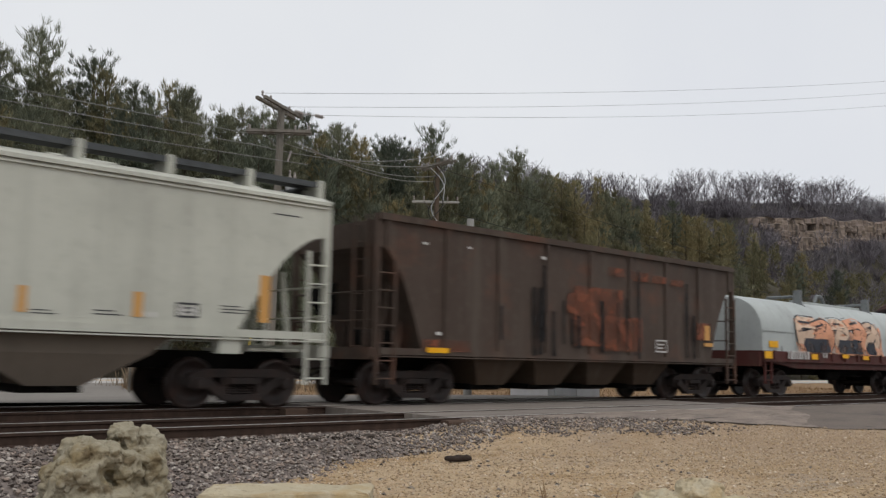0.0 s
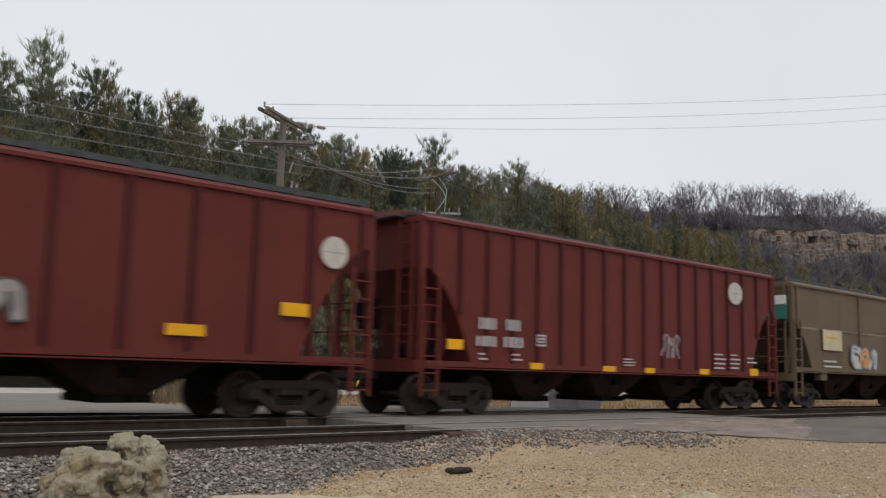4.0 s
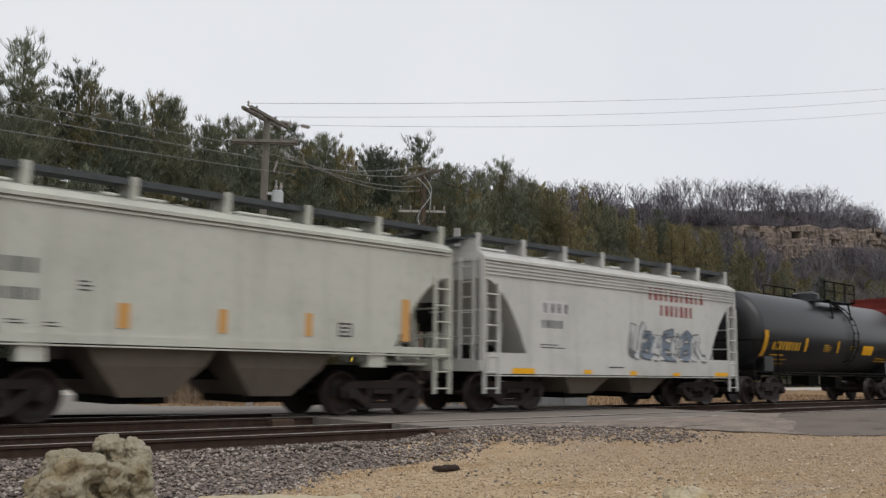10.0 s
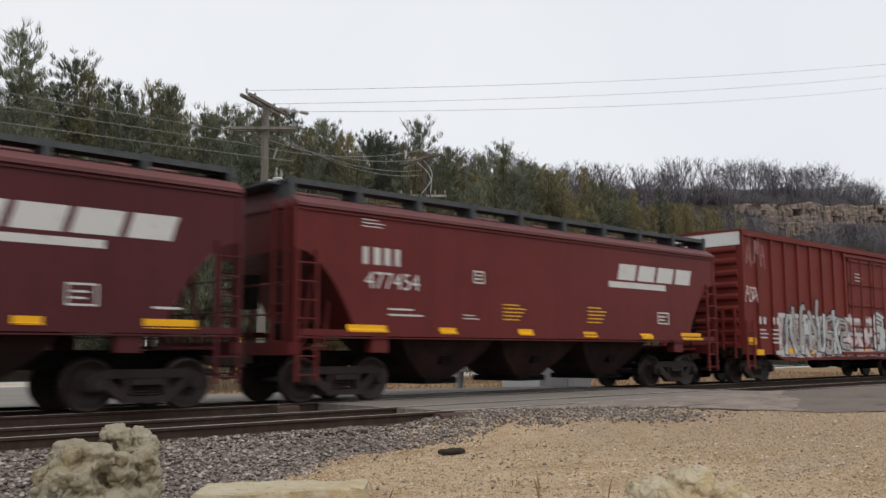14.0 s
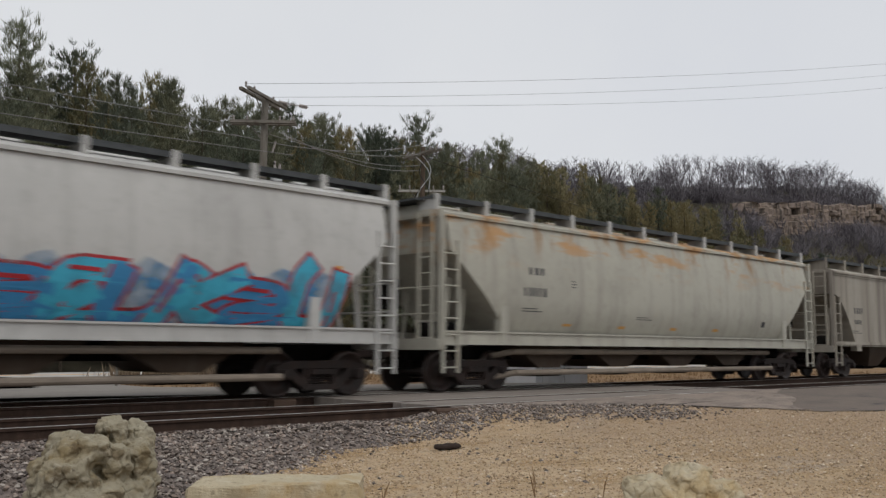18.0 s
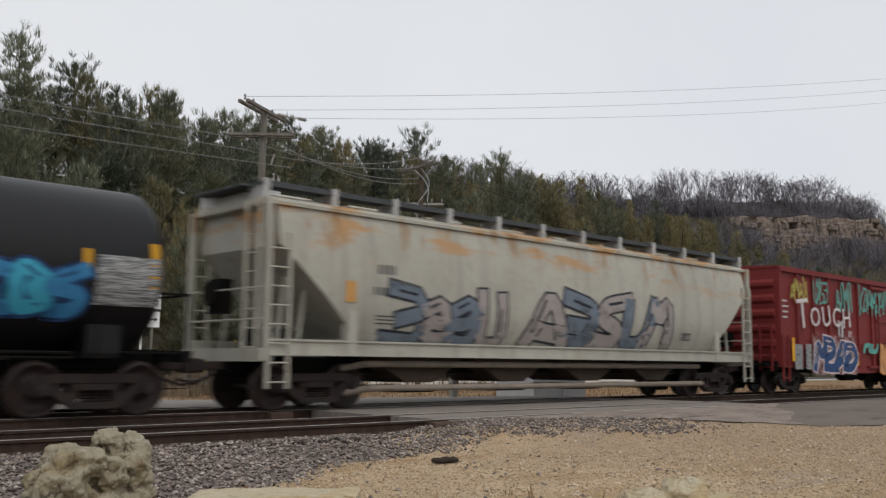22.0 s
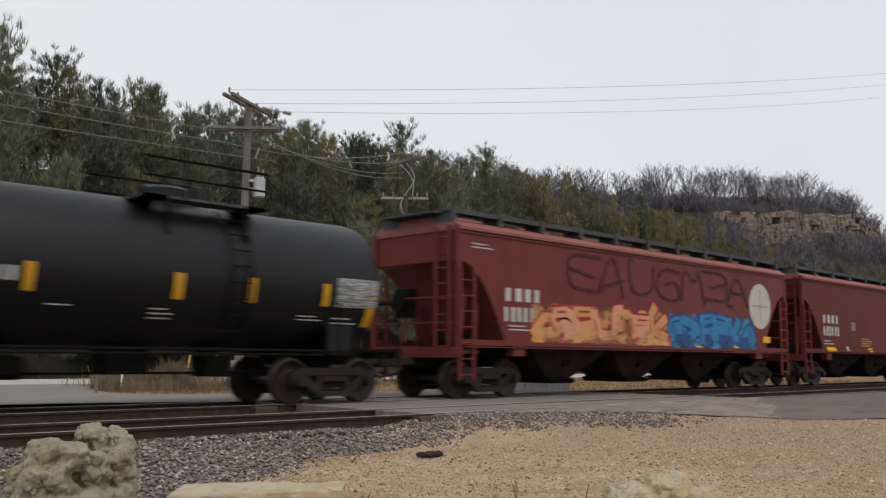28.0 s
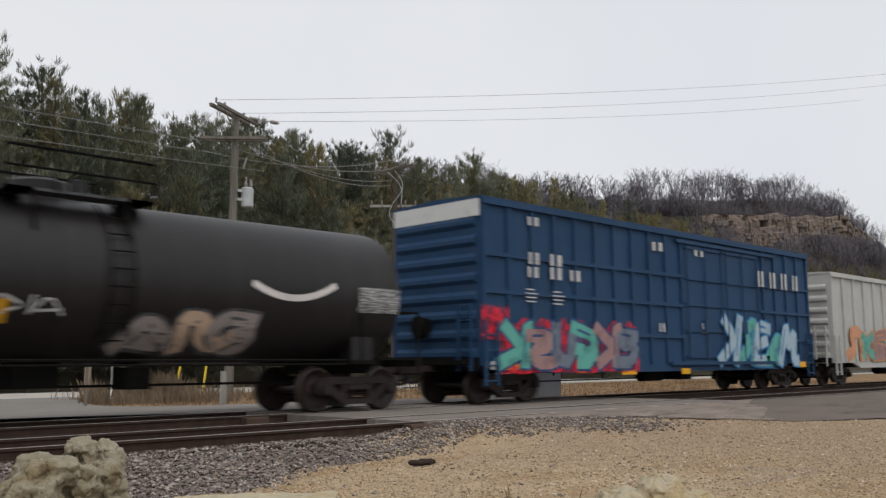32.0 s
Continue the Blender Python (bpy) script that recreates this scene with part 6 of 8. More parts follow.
# ---- the passing train ----
GREY_WHITE = paint("grey_white_paint", (0.58, 0.57, 0.545), 0.4)
CREAM = paint("cream_paint", (0.50, 0.48, 0.41), 0.45, 0.12, (0.42, 0.235, 0.10), top=0.85)
STREAK = shader("streaked_grey_paint", (0.325, 0.295, 0.247), 0.6, 0, [((0.105, 0.085, 0.07), (0.85, 0.3, 0.03), 0.45, 0.6, 0.72), ((0.44, 0.41, 0.37), (2.2, 0.3, 0.05), 0.55, 0.68, 0.5), ((0.16, 0.13, 0.10), (5, 5, 3), 0.52, 0.85, 0.4)], 0.05, 18)
RUSTWHITE = paint("rust_stained_white_paint", (0.52, 0.50, 0.46), 0.4, 0.75, (0.36, 0.18, 0.075), top=0.8)
PALE = paint("pale_grey_paint", (0.50, 0.53, 0.58), 0.15)
RED_BOX = paint("boxcar_red_paint", (0.195, 0.037, 0.029), 0.5, dirt_colour=(0.055, 0.014, 0.012))
RED_HOP = paint("hopper_red_paint", (0.195, 0.044, 0.040), 0.45, dirt_colour=(0.065, 0.024, 0.021), rough=0.45, gloss=0.12)
MAROON = paint("maroon_paint", (0.096, 0.0235, 0.027), 0.5, dirt_colour=(0.04, 0.013, 0.013), rough=0.45, gloss=0.12)
BROWN = paint("rusty_brown_paint", (0.085, 0.062, 0.05), 0.9, 0.45, (0.15, 0.06, 0.035))
TAN = paint("tan_paint", (0.18, 0.13, 0.082), 0.6, 0.2, (0.16, 0.085, 0.05), top=0.2)
RUSSET = paint("russet_paint", (0.148, 0.028, 0.026), 0.5, dirt_colour=(0.055, 0.016, 0.015), rough=0.45, gloss=0.12)
RED_DARK = paint("dark_red_paint", (0.145, 0.027, 0.026), 0.4, dirt_colour=(0.05, 0.016, 0.016))
RED_BRIGHT = paint("bright_red_paint", (0.235, 0.04, 0.038), 0.45, dirt_colour=(0.10, 0.02, 0.018))
FADED_RED = paint("sun_faded_red_paint", (0.27, 0.078, 0.058), 0.45, dirt_colour=(0.085, 0.028, 0.022), gloss=0.12)
# Roof red, paler and pinker than the body reds.
REDTOP = paint("lighter_red_roof_paint", (0.33, 0.12, 0.10), 0.3)
BLACK = paint("black_tank_paint", (0.006, 0.006, 0.007), 0.2, dirt_colour=(0.017, 0.0155, 0.0155), rough=0.42, gloss=0.3)
BLACK_MATT = paint("dull_black_tank_paint", (0.004, 0.004, 0.0048), 0.2, dirt_colour=(0.012, 0.010, 0.011), rough=0.7, gloss=0.04)
BLACK_DUSTY = paint("dusty_black_tank_paint", (0.013, 0.0112, 0.0112), 0.5, dirt_colour=(0.036, 0.03, 0.029), rough=0.45, gloss=0.35)
BLACK_GLOSS = paint("glossy_black_paint", (0.011, 0.011, 0.012), 0.2, dirt_colour=(0.03, 0.027, 0.025), rough=0.36, gloss=0.5)
BLACK_RUST = paint("rust_topped_black_paint", (0.006, 0.006, 0.007), 0.25, 0.0, (0.10, 0.056, 0.048), (0.02, 0.018, 0.017), rough=0.6, gloss=0.1, top=0.95)
BLUE = paint("blue_boxcar_paint", (0.03, 0.075, 0.155), 0.2)
OFFWHITE = paint("off_white_paint", (0.62, 0.61, 0.57), 0.3)

DECK = paint("brown_deck_paint", (0.10, 0.035, 0.03), 0.5)
HOOD = paint("grey_hood_paint", (0.50, 0.53, 0.515), 0.35)
# Brown bays; shade beneath the cars is darkened into the brown.
BROWNBAY = paint("brown_shaded_bay_paint", (0.085, 0.06, 0.043), 0.7)
# Near-black bay: deep shade under the sill put into the colour, patchy grime over.
SHADEBAY = shader("grimy_shaded_bay", (0.022, 0.0135, 0.012), 0.9, 0, [((0.05, 0.024, 0.02), (2, 2, 2), 0.45, 0.7, 0.7)])
# Post red is the panel red darkened: post shading and grime in one colour.
RIBRED = paint("grimy_shaded_red_posts", (0.095, 0.02, 0.018), 0.5, dirt_colour=(0.04, 0.016, 0.014))
MAROONRED = paint("dull_red_paint", (0.16, 0.038, 0.031), 0.5, dirt_colour=(0.06, 0.02, 0.017))
TEXTWHITE = flat("white_spray", (0.6, 0.56, 0.54))
CREAM_WHITE = paint("cream_white_paint", (0.58, 0.58, 0.505), 0.35)
# Bay dirt, with the shade below the sill darkened into the paint.
DARKBAY = paint("dirty_shaded_bay_paint", (0.22, 0.185, 0.15), 0.75)
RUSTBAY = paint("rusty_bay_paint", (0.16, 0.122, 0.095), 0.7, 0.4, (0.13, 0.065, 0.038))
PALEWALK = paint("pale_walkway_paint", (0.42, 0.40, 0.36), 0.5)
PALEBAY = paint("pale_bay_paint", (0.40, 0.365, 0.32), 0.6)
MAROONTOP = paint("maroon_roof_paint", (0.17, 0.068, 0.068), 0.3)

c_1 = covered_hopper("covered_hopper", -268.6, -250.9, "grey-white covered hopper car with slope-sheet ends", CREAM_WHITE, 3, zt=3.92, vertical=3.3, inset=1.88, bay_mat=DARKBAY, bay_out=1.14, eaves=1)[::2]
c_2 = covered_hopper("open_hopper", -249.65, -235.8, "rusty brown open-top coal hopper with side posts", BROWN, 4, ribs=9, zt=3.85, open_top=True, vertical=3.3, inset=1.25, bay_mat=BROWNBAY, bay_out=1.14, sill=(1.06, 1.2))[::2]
c_3 = coil_car("coil_car", -234.0, -221.3, "steel coil car with a rounded white hood", DECK, HOOD)[::2]
c_4 = tank_car("tank_car", -219.7, -203.3, "long black tank car with rust-brown top", BLACK_RUST, 1.5, 2.5, platform=1.6)[::2]
c_5 = covered_hopper("covered_hopper", -201.8, -185.4, "red ribbed covered hopper car with grey spray paint", MAROONRED, 3, ribs=14, zt=4.1, vertical=3.4, inset=1.62, rib_mat=RIBRED, bay_mat=SHADEBAY, tick=DARKWALK, sill=(1.08, 1.2))[::2]
c_B = covered_hopper("covered_hopper", -184.0, -168.9, "red ribbed covered hopper car with white round emblem", MAROONRED, 3, ribs=18, zt=4.2, vertical=3.2, inset=1.50, rib_mat=RIBRED, bay_mat=SHADEBAY, tick=DARKWALK, sill=(1.08, 1.2))[::2]
c_6 = covered_hopper("covered_hopper", -167.6, -152.8, "dirty tan covered hopper car with a cream panel", TAN, 3, ribs=4, zt=4.12, vertical=2.9, inset=1.25, bay_mat=SHADEBAY, sill=(1.3, 1.42))[::2]
c_7 = covered_hopper("covered_hopper", -150.5, -131.2, "white covered hopper car with four hopper bays", GREY_WHITE, 4, zt=3.98, vertical=3.1, inset=1.69, bay_mat=PALEBAY, bay_out=1.14, roof_h=0.3, sill=(1.34, 1.47))[::2]
c_8 = boxcar("boxcar", -129.65, -114.6, "red boxcar with white upper end and black spray paint", RED_BOX, 14, (0.85, 3.9), white_cap=True)[::2]
c_9 = boxcar("boxcar", -112.65, -97.65, "red boxcar with white upper end and pale spray paint", RED_BOX, 14, (0.6, 3.6), white_cap=True)[::2]
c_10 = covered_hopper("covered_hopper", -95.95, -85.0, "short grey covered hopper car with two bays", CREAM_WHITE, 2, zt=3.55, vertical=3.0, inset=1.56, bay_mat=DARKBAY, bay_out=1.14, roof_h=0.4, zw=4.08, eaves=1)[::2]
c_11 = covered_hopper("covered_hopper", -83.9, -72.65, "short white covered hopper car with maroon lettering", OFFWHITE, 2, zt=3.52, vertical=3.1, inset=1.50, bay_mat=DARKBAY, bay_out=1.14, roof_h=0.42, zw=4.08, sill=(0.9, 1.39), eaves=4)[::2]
c_12 = tank_car("tank_car", -71.0, -58.6, "glossy black tank car with yellow lettering", BLACK_GLOSS, 1.42, 2.42, platform=0.6, sill_mat=None)[::2]
c_13 = boxcar("boxcar", -56.55, -41.55, "red boxcar covered with grey and white spray paint", RED_BOX, 14, (0.9, 3.9), zt=4.35, end_ribs=6)[::2]
c_14 = covered_hopper("covered_hopper", -39.7, -24.45, "maroon covered hopper car with cream spray paint", MAROON, 3, zt=3.92, vertical=3.0, inset=1.44, roof_mat=MAROONTOP, roof_h=0.42, bay_mat=SHADEBAY, tick=DARKWALK, sill=(1.33, 1.45), eaves=1)[::2]
c_15 = covered_hopper("covered_hopper", -23.2, -8.1, "russet covered hopper car with white lettering", RUSSET, 3, zt=3.84, vertical=3.0, inset=1.44, roof_mat=MAROONTOP, roof_h=0.42, bay_mat=SHADEBAY, tick=DARKWALK, sill=(1.33, 1.45), eaves=1)[::2]
c_16 = boxcar("boxcar", -6.4, 8.7, "red double-door boxcar with white spray paint along its side", RED_BOX, 16, (0.2, 4.3), 2, zt=4.82, white_cap=True, end_ribs=9)[::2]
c_17 = boxcar("boxcar", 10.7, 26.35, "dark red double-door boxcar with cyan spray paint", RED_DARK, 16, (0.3, 4.4), 2, zt=4.85, white_cap=True, end_ribs=8)[::2]
c_18 = covered_hopper("covered_hopper", 27.9, 45.8, "rounded white covered hopper car with orange and blue spray paint", GREY_WHITE, 4, "round", pipes=True, bay_mat=BROWNBAY, zt=4.0, inset=1.9, vertical=3.15)[::2]
c_19 = covered_hopper("covered_hopper", 47.2, 65.0, "rounded off-white covered hopper car with rust along the top", CREAM, 4, "round", walk_mat=DARKWALK, tick=GREY_WHITE, pipes=True, bay_mat=BROWNBAY, zt=3.95, inset=1.9, vertical=3.2)[::2]
c_20 = covered_hopper("covered_hopper", 66.9, 83.2, "streaked grey covered hopper car with brown bays", STREAK, 3, walk_mat=DARKWALK, zt=3.86, vertical=3.1, inset=1.75, bay_mat=BROWNBAY, bay_out=1.14, sill=(1.23, 1.35), eaves=1, bay_w=0.7)[::2]
c_21 = tank_car("tank_car", 84.7, 95.4, "short black tank car with orange stripes", BLACK, 1.5, 2.5, platform=0.7, rail=False)[::2]
c_22 = tank_car("tank_car", 97.6, 108.1, "short black tank car with blue spray paint", BLACK, 1.5, 2.5, platform=0.0, rail=False)[::2]
c_23 = covered_hopper("covered_hopper", 109.85, 127.9, "rounded cream covered hopper car with black outlined spray paint", CREAM, 4, "round", walk_mat=DARKWALK, tick=GREY_WHITE, pipes=True, bay_mat=BROWNBAY, zt=3.95, inset=1.95, vertical=3.2)[::2]
c_24 = boxcar("boxcar", 129.9, 145.1, "red boxcar covered with teal, white and blue spray paint", RED_BRIGHT, 12, (0.35, 2.9), zt=4.28, end_ribs=6)[::2]
c_25 = covered_hopper("covered_hopper", 147.0, 163.3, "rust-stained white ribbed covered hopper car", RUSTWHITE, 3, ribs=16, zt=3.85, vertical=3.2, inset=1.75, bay_mat=RUSTBAY, bay_out=1.14, zw=4.15, walk_mat=PALEWALK, sill=(1.39, 1.46))[::2]
c_26 = tank_car("tank_car", 164.9, 182.3, "long black tank car with yellow stripes", BLACK_MATT, 1.48, 2.47, platform=3.0, deck=2.3)[::2]
c_27 = covered_hopper("covered_hopper", 184.4, 202.8, "pale grey rounded covered hopper car, clean paint", PALE, 4, "round", pipes=True, bay_mat=BROWNBAY, zt=3.92, inset=2.9, vertical=3.35)[::2]
c_28 = tank_car("tank_car", 204.4, 215.1, "black tank car with ochre stripes", BLACK, 1.42, 2.42, platform=1.0)[::2]
c_29 = covered_hopper("covered_hopper", 217.05, 233.35, "red covered hopper car with orange and blue spray paint", RED_HOP, 3, zt=3.9, vertical=3.2, inset=1.56, roof_mat=REDTOP, roof_h=0.4, bay_mat=SHADEBAY, tick=DARKWALK, sill=(1.24, 1.37), eaves=1)[::2]
c_30 = covered_hopper("covered_hopper", 234.8, 251.2, "red covered hopper car with round white emblem", MAROONRED, 3, zt=3.93, vertical=3.2, inset=1.56, roof_mat=REDTOP, roof_h=0.4, bay_mat=SHADEBAY, tick=DARKWALK, sill=(1.29, 1.4), eaves=1)[::2]
c_31 = covered_hopper("covered_hopper", 252.7, 267.65, "red covered hopper car with mint green spray paint", FADED_RED, 2, zt=4.05, vertical=3.5, inset=1.62, roof_mat=REDTOP, walk_mat=FADED_RED, bay_mat=SHADEBAY, tick=DARKWALK, sill=(0.9, 1.28), eaves=4)[::2]
c_32 = tank_car("tank_car", 269.2, 284.5, "black tank car with a painted white curve", BLACK_DUSTY, 1.46, 2.45, platform=0.3)[::2]
c_33 = boxcar("boxcar", 286.65, 304.7, "blue double-door boxcar with white upper end and spray paint", BLUE, 20, (0.1, 5.0), 2, white_cap=True, end_ribs=8, beams=(1.75, 2.7, 3.6), post_w=0.1)[::2]
c_34 = boxcar("boxcar", 306.8, 322.0, "off-white boxcar with orange spray paint", OFFWHITE, zt=4.42)[::2]

# the pale hopper's flat side plate at its rear end
for y in (-1, 1):
    part("end_plate", Mesh().prism([(8.98, 1.38), (8.98, 3.3), (6.1, 1.38)], y * 1.44, y * 1.47), PALE, c_27[0])

# a white and green placard on the end of the tan hopper, and its cream panel
part("placard", Mesh().box(-7.56, -7.5, -1.35, -0.55, 3.0, 3.8), flat("placard_green", (0.06, 0.20, 0.17)), c_6[0])
part("placard_top", Mesh().box(-7.57, -7.56, -1.35, -0.55, 3.5, 3.8), flat("sign_white", (0.75, 0.75, 0.73)), c_6[0])
bars(c_6[0], c_6[1], [(-5.4, 2.05, 1.45, 0.72)], flat("cream_panel", (0.52, 0.44, 0.28)), "name_panel", "cream painted panel")
# a white curve on the side of the last tank, and one readable painted word
m = Mesh()
v, f = strip([(3.51 + 1.98 * i / 10, 2.27 + 0.28 * (2 * i / 10 - 1) ** 2 + 0.05 * (i / 10 - 0.5)) for i in range(11)], 0.13)
m.add([(x, -c_32[1](z) - 0.008, z) for x, z in v], f)
part("painted_curve", m, TEXTWHITE, c_32[0], "white painted upward curve")
for letter, x, z, size, turn in (("T", -6.0, 2.72, 1.5, -6), ("O", -5.05, 2.66, 0.95, 5), ("U", -4.15, 2.72, 1.05, -8), ("C", -3.3, 2.72, 1.0, 4), ("H", -2.45, 2.72, 1.05, -4)):
    text_mesh("painted_letter", letter, size, TEXTWHITE, c_24[0], pose(x, -1.605, z, 90, turn))
text_mesh("number", "492077", 0.48, WHITE, c_14[0], pose(-5.22, -1.508, 2.44, 90))
text_mesh("number", "477454", 0.5, WHITE, c_15[0], pose(-5.13, -1.508, 2.46, 90))

# the tan hopper's lap seam and rivet columns
for y in (-1, 1):
    part("lap_seam", Mesh().box(-6.9, 6.9, y * 1.5, y * 1.512, 2.72, 2.78), flat("worn_seam", (0.26, 0.20, 0.14)), c_6[0])
for x in (-4.2, -0.4, 3.4, 6.4):
    bars(c_6[0], c_6[1], [(x + dx, 1.5 + 0.12 * i, 0.05, 0.045) for i in range(20) for dx in (0, 0.14)], flat("dark_rivets", (0.05, 0.04, 0.03)), "rivet_column")


# ---- lettering, reflectors and spray paint on the cars ----
OCHRE = shader("ochre_stripe", (0.52, 0.27, 0.02), 0.5)
TANBAR = shader("faded_orange_bar", (0.50, 0.27, 0.09), 0.6)
CREAMINK = flat("cream_emblem", (0.50, 0.46, 0.40))
INK, REDINK, DARKRED, HOTRED = flat("spray_black", (0.03, 0.032, 0.04)), flat("spray_red", (0.35, 0.03, 0.035)), flat("spray_dark_red", (0.07, 0.022, 0.025)), flat("spray_hot_red", (0.65, 0.03, 0.05))
PALEGREY, WARMGREY, BLUEGREY, GREYINK = flat("spray_pale_grey", (0.48, 0.48, 0.47)), flat("spray_warm_grey", (0.34, 0.30, 0.28)), flat("spray_blue_grey", (0.16, 0.19, 0.23)), flat("spray_grey", (0.10, 0.10, 0.105))
PEACH, SKIN, ORANGE, RUSTRED = flat("spray_peach", (0.62, 0.30, 0.18)), flat("spray_skin", (0.58, 0.42, 0.31)), flat("spray_orange", (0.58, 0.29, 0.12)), flat("spray_rust_red", (0.15, 0.05, 0.035))
PINKWHITE, PINKGREY, LILAC = flat("spray_pink_white", (0.60, 0.50, 0.48)), flat("spray_pink_grey", (0.34, 0.21, 0.20)), flat("spray_lilac", (0.42, 0.38, 0.50))
PALEBLUE, BLUE2, BLUEDEEP, CYAN = flat("spray_pale_blue", (0.36, 0.46, 0.52)), flat("spray_blue", (0.05, 0.21, 0.40)), flat("spray_deep_blue", (0.03, 0.07, 0.17)), flat("spray_cyan", (0.06, 0.36, 0.50))
LIME, TEAL, MINT, CREAMGREEN = flat("spray_yellow_green", (0.45, 0.40, 0.10)), flat("spray_teal", (0.12, 0.38, 0.32)), flat("spray_mint", (0.22, 0.50, 0.36)), flat("spray_cream_green", (0.52, 0.56, 0.36))


FINEPRINT = shader("fine_white_print", (0.10, 0.10, 0.10), 0.6, 0, [((0.42, 0.42, 0.41), (5, 1, 90), 0.49, 0.53, 0.85)])


def mark(c, material, *rows):
    """Bars for lettering: n > 0 characters side by side, n < 0 lines of small print; each row is one part."""
    car, side = c
    for x, z, w, h, n in rows:
        if n == 4 and w > 2.4:
            m = Mesh()
            k = w / n
            for i in range(n):
                a = x + i * k
                m.add([(px, -side(pz) - 0.006, pz) for px, pz in ((a, z), (a + 0.86 * k, z), (a + 0.86 * k + 0.3 * h, z + h), (a + 0.3 * h, z + h))], [(0, 1, 2, 3)])
            part("emblem", m, material, car, "slanted white block emblem")
            continue
        if n == 1 and 0.24 < w < 1.3 and 0.2 < h < 1.0:
            b = 0.035
            bars(car, side, [(x, z, w, b), (x, z + h - b, w, b), (x, z + b, b, h - 2 * b), (x + w - b, z + b, b, h - 2 * b), (x + 2 * b, z + 0.3 * h, 0.5 * w, b), (x + 2 * b, z + 0.58 * h, 0.6 * w, b)], material, label="small painted box of data")
            continue
        if n <= -5 and material is WHITE:
            m = Mesh()
            for i in range(7):
                pz = z + h * i / 6
                m.v += [(x, -side(pz) - 0.012, pz), (x + w, -side(pz) - 0.012, pz)]
            m.f = [(2 * i, 2 * i + 1, 2 * i + 3, 2 * i + 2) for i in range(6)]
            part("data_panel", m, FINEPRINT, car, "panel of fine white print")
            continue
        if n > 0:
            out = text_rows(x, z, w, h, n, 0.4 if n > 1 else 0.0)
        else:
            k = -n
            out = []
            for i in range(k):
                a = w * (0.72 + 0.28 * ((i * 7) % 4) / 3)
                out.append((x, z + h * (k - 1 - i) / k, a, h / k * 0.32))
        bars(car, side, out, material)


def reflect(c, material, *rows):
    car, side = c
    for x, z, w, h, n in rows:
        if material is OCHRE and h > w:
            x, w = x + 0.12 * w, 0.76 * w
        m = Mesh()
        k = 4
        for i in range(k + 1):
            zz = z + h * i / k
            m.v += [(x, -side(zz) - 0.012, zz), (x + w, -side(zz) - 0.012, zz)]
        m.f = [(2 * i, 2 * i + 1, 2 * i + 3, 2 * i + 2) for i in range(k)]
        part("reflector", m, material, car)


def disc(c, x, z, rx, rz, material):
    car, side = c
    m = Mesh()
    q = arc(x, z, rx, rz, 0, 360, 28)[:-1]
    m.add([(a, -side(b) - 0.008, b) for a, b in q], [tuple(range(28))])
    e = part("emblem", m, material, car, "round pale painted emblem")
    for w, h in ((0.05 * rx, rz * 0.75), (rx * 0.75, 0.04 * rz)):
        q = Mesh().add([(x + a * w, -side(z + b * h) - 0.011, z + b * h) for a, b in ((-1, -1), (1, -1), (1, 1), (-1, 1))], [(0, 1, 2, 3)])
        part("emblem_bar", q, WARMGREY, e)


reflect(c_1, TANBAR, (3.12, 1.56, 0.14, 0.41, 1), (4.96, 1.57, 0.17, 0.42, 1), (7.36, 1.58, 0.22, 0.87, 1))
mark(c_1, BLACKINK, (3.32, 1.55, 0.41, 0.10, -2), (4.31, 1.58, 0.47, 0.12, -2), (6.58, 1.72, 0.57, 0.17, -3), (5.74, 1.60, 0.42, 0.26, 1), (7.60, 3.62, 0.82, 0.07, -1))
mark(c_1, WHITE, (5.17, 1.58, 0.25, 0.09, 2), (5.80, 1.65, 0.13, 0.16, 1), (6.02, 1.65, 0.11, 0.15, 1))
DRIP, DIMRUST = flat("black_tar_run", (0.012, 0.011, 0.011)), flat("faded_rust_spray", (0.17, 0.062, 0.036))
rng = random.Random(17)
for a, b, n in ((-3.4, -0.4, 9), (0.3, 2.4, 4), (4.0, 5.2, 2)):
    for i in range(n):
        x = rng.uniform(a, b)
        z1 = rng.uniform(1.9, 3.6 if i == 0 else 2.7)
        part("tar_run", strokes(c_2[1], [[(x, z1), (x + 0.02, rng.uniform(1.15, 1.6))]], rng.uniform(0.05, 0.16), 0.006 + 0.001 * i), mist(DRIP, 0.3), c_2[0])
for x, z, w, h in ((-0.75, 2.2, 0.7, 0.5), (-0.1, 1.4, 0.8, 1.5), (0.9, 1.3, 0.9, 0.9), (0.75, 3.25, 0.55, 0.22), (1.75, 3.2, 0.6, 0.24), (2.7, 3.2, 0.5, 0.2), (3.6, 3.18, 0.5, 0.2), (5.0, 1.7, 0.4, 0.5), (-5.6, 1.15, 1.2, 0.25)):
    part("faded_spray", strokes(c_2[1], [[(x, z + h / 2), (x + w, z + h / 2)]], h, 0.004), mist(DIMRUST, 0.42), c_2[0])
mark(c_2, WHITE, (-5.32, 1.50, 0.20, 0.07, 1), (2.78, 1.31, 0.54, 0.34, 1), (-5.75, 3.42, 0.19, 0.05, 1), (-4.41, 3.45, 0.14, 0.05, 1), (-1.94, 3.44, 0.21, 0.07, 1))
reflect(c_2, TANBAR, (5.22, 1.71, 0.27, 0.43, 1), (5.21, 1.53, 0.46, 0.10, 1))
reflect(c_2, YELLOW, (-5.57, 1.12, 0.62, 0.11, 1))
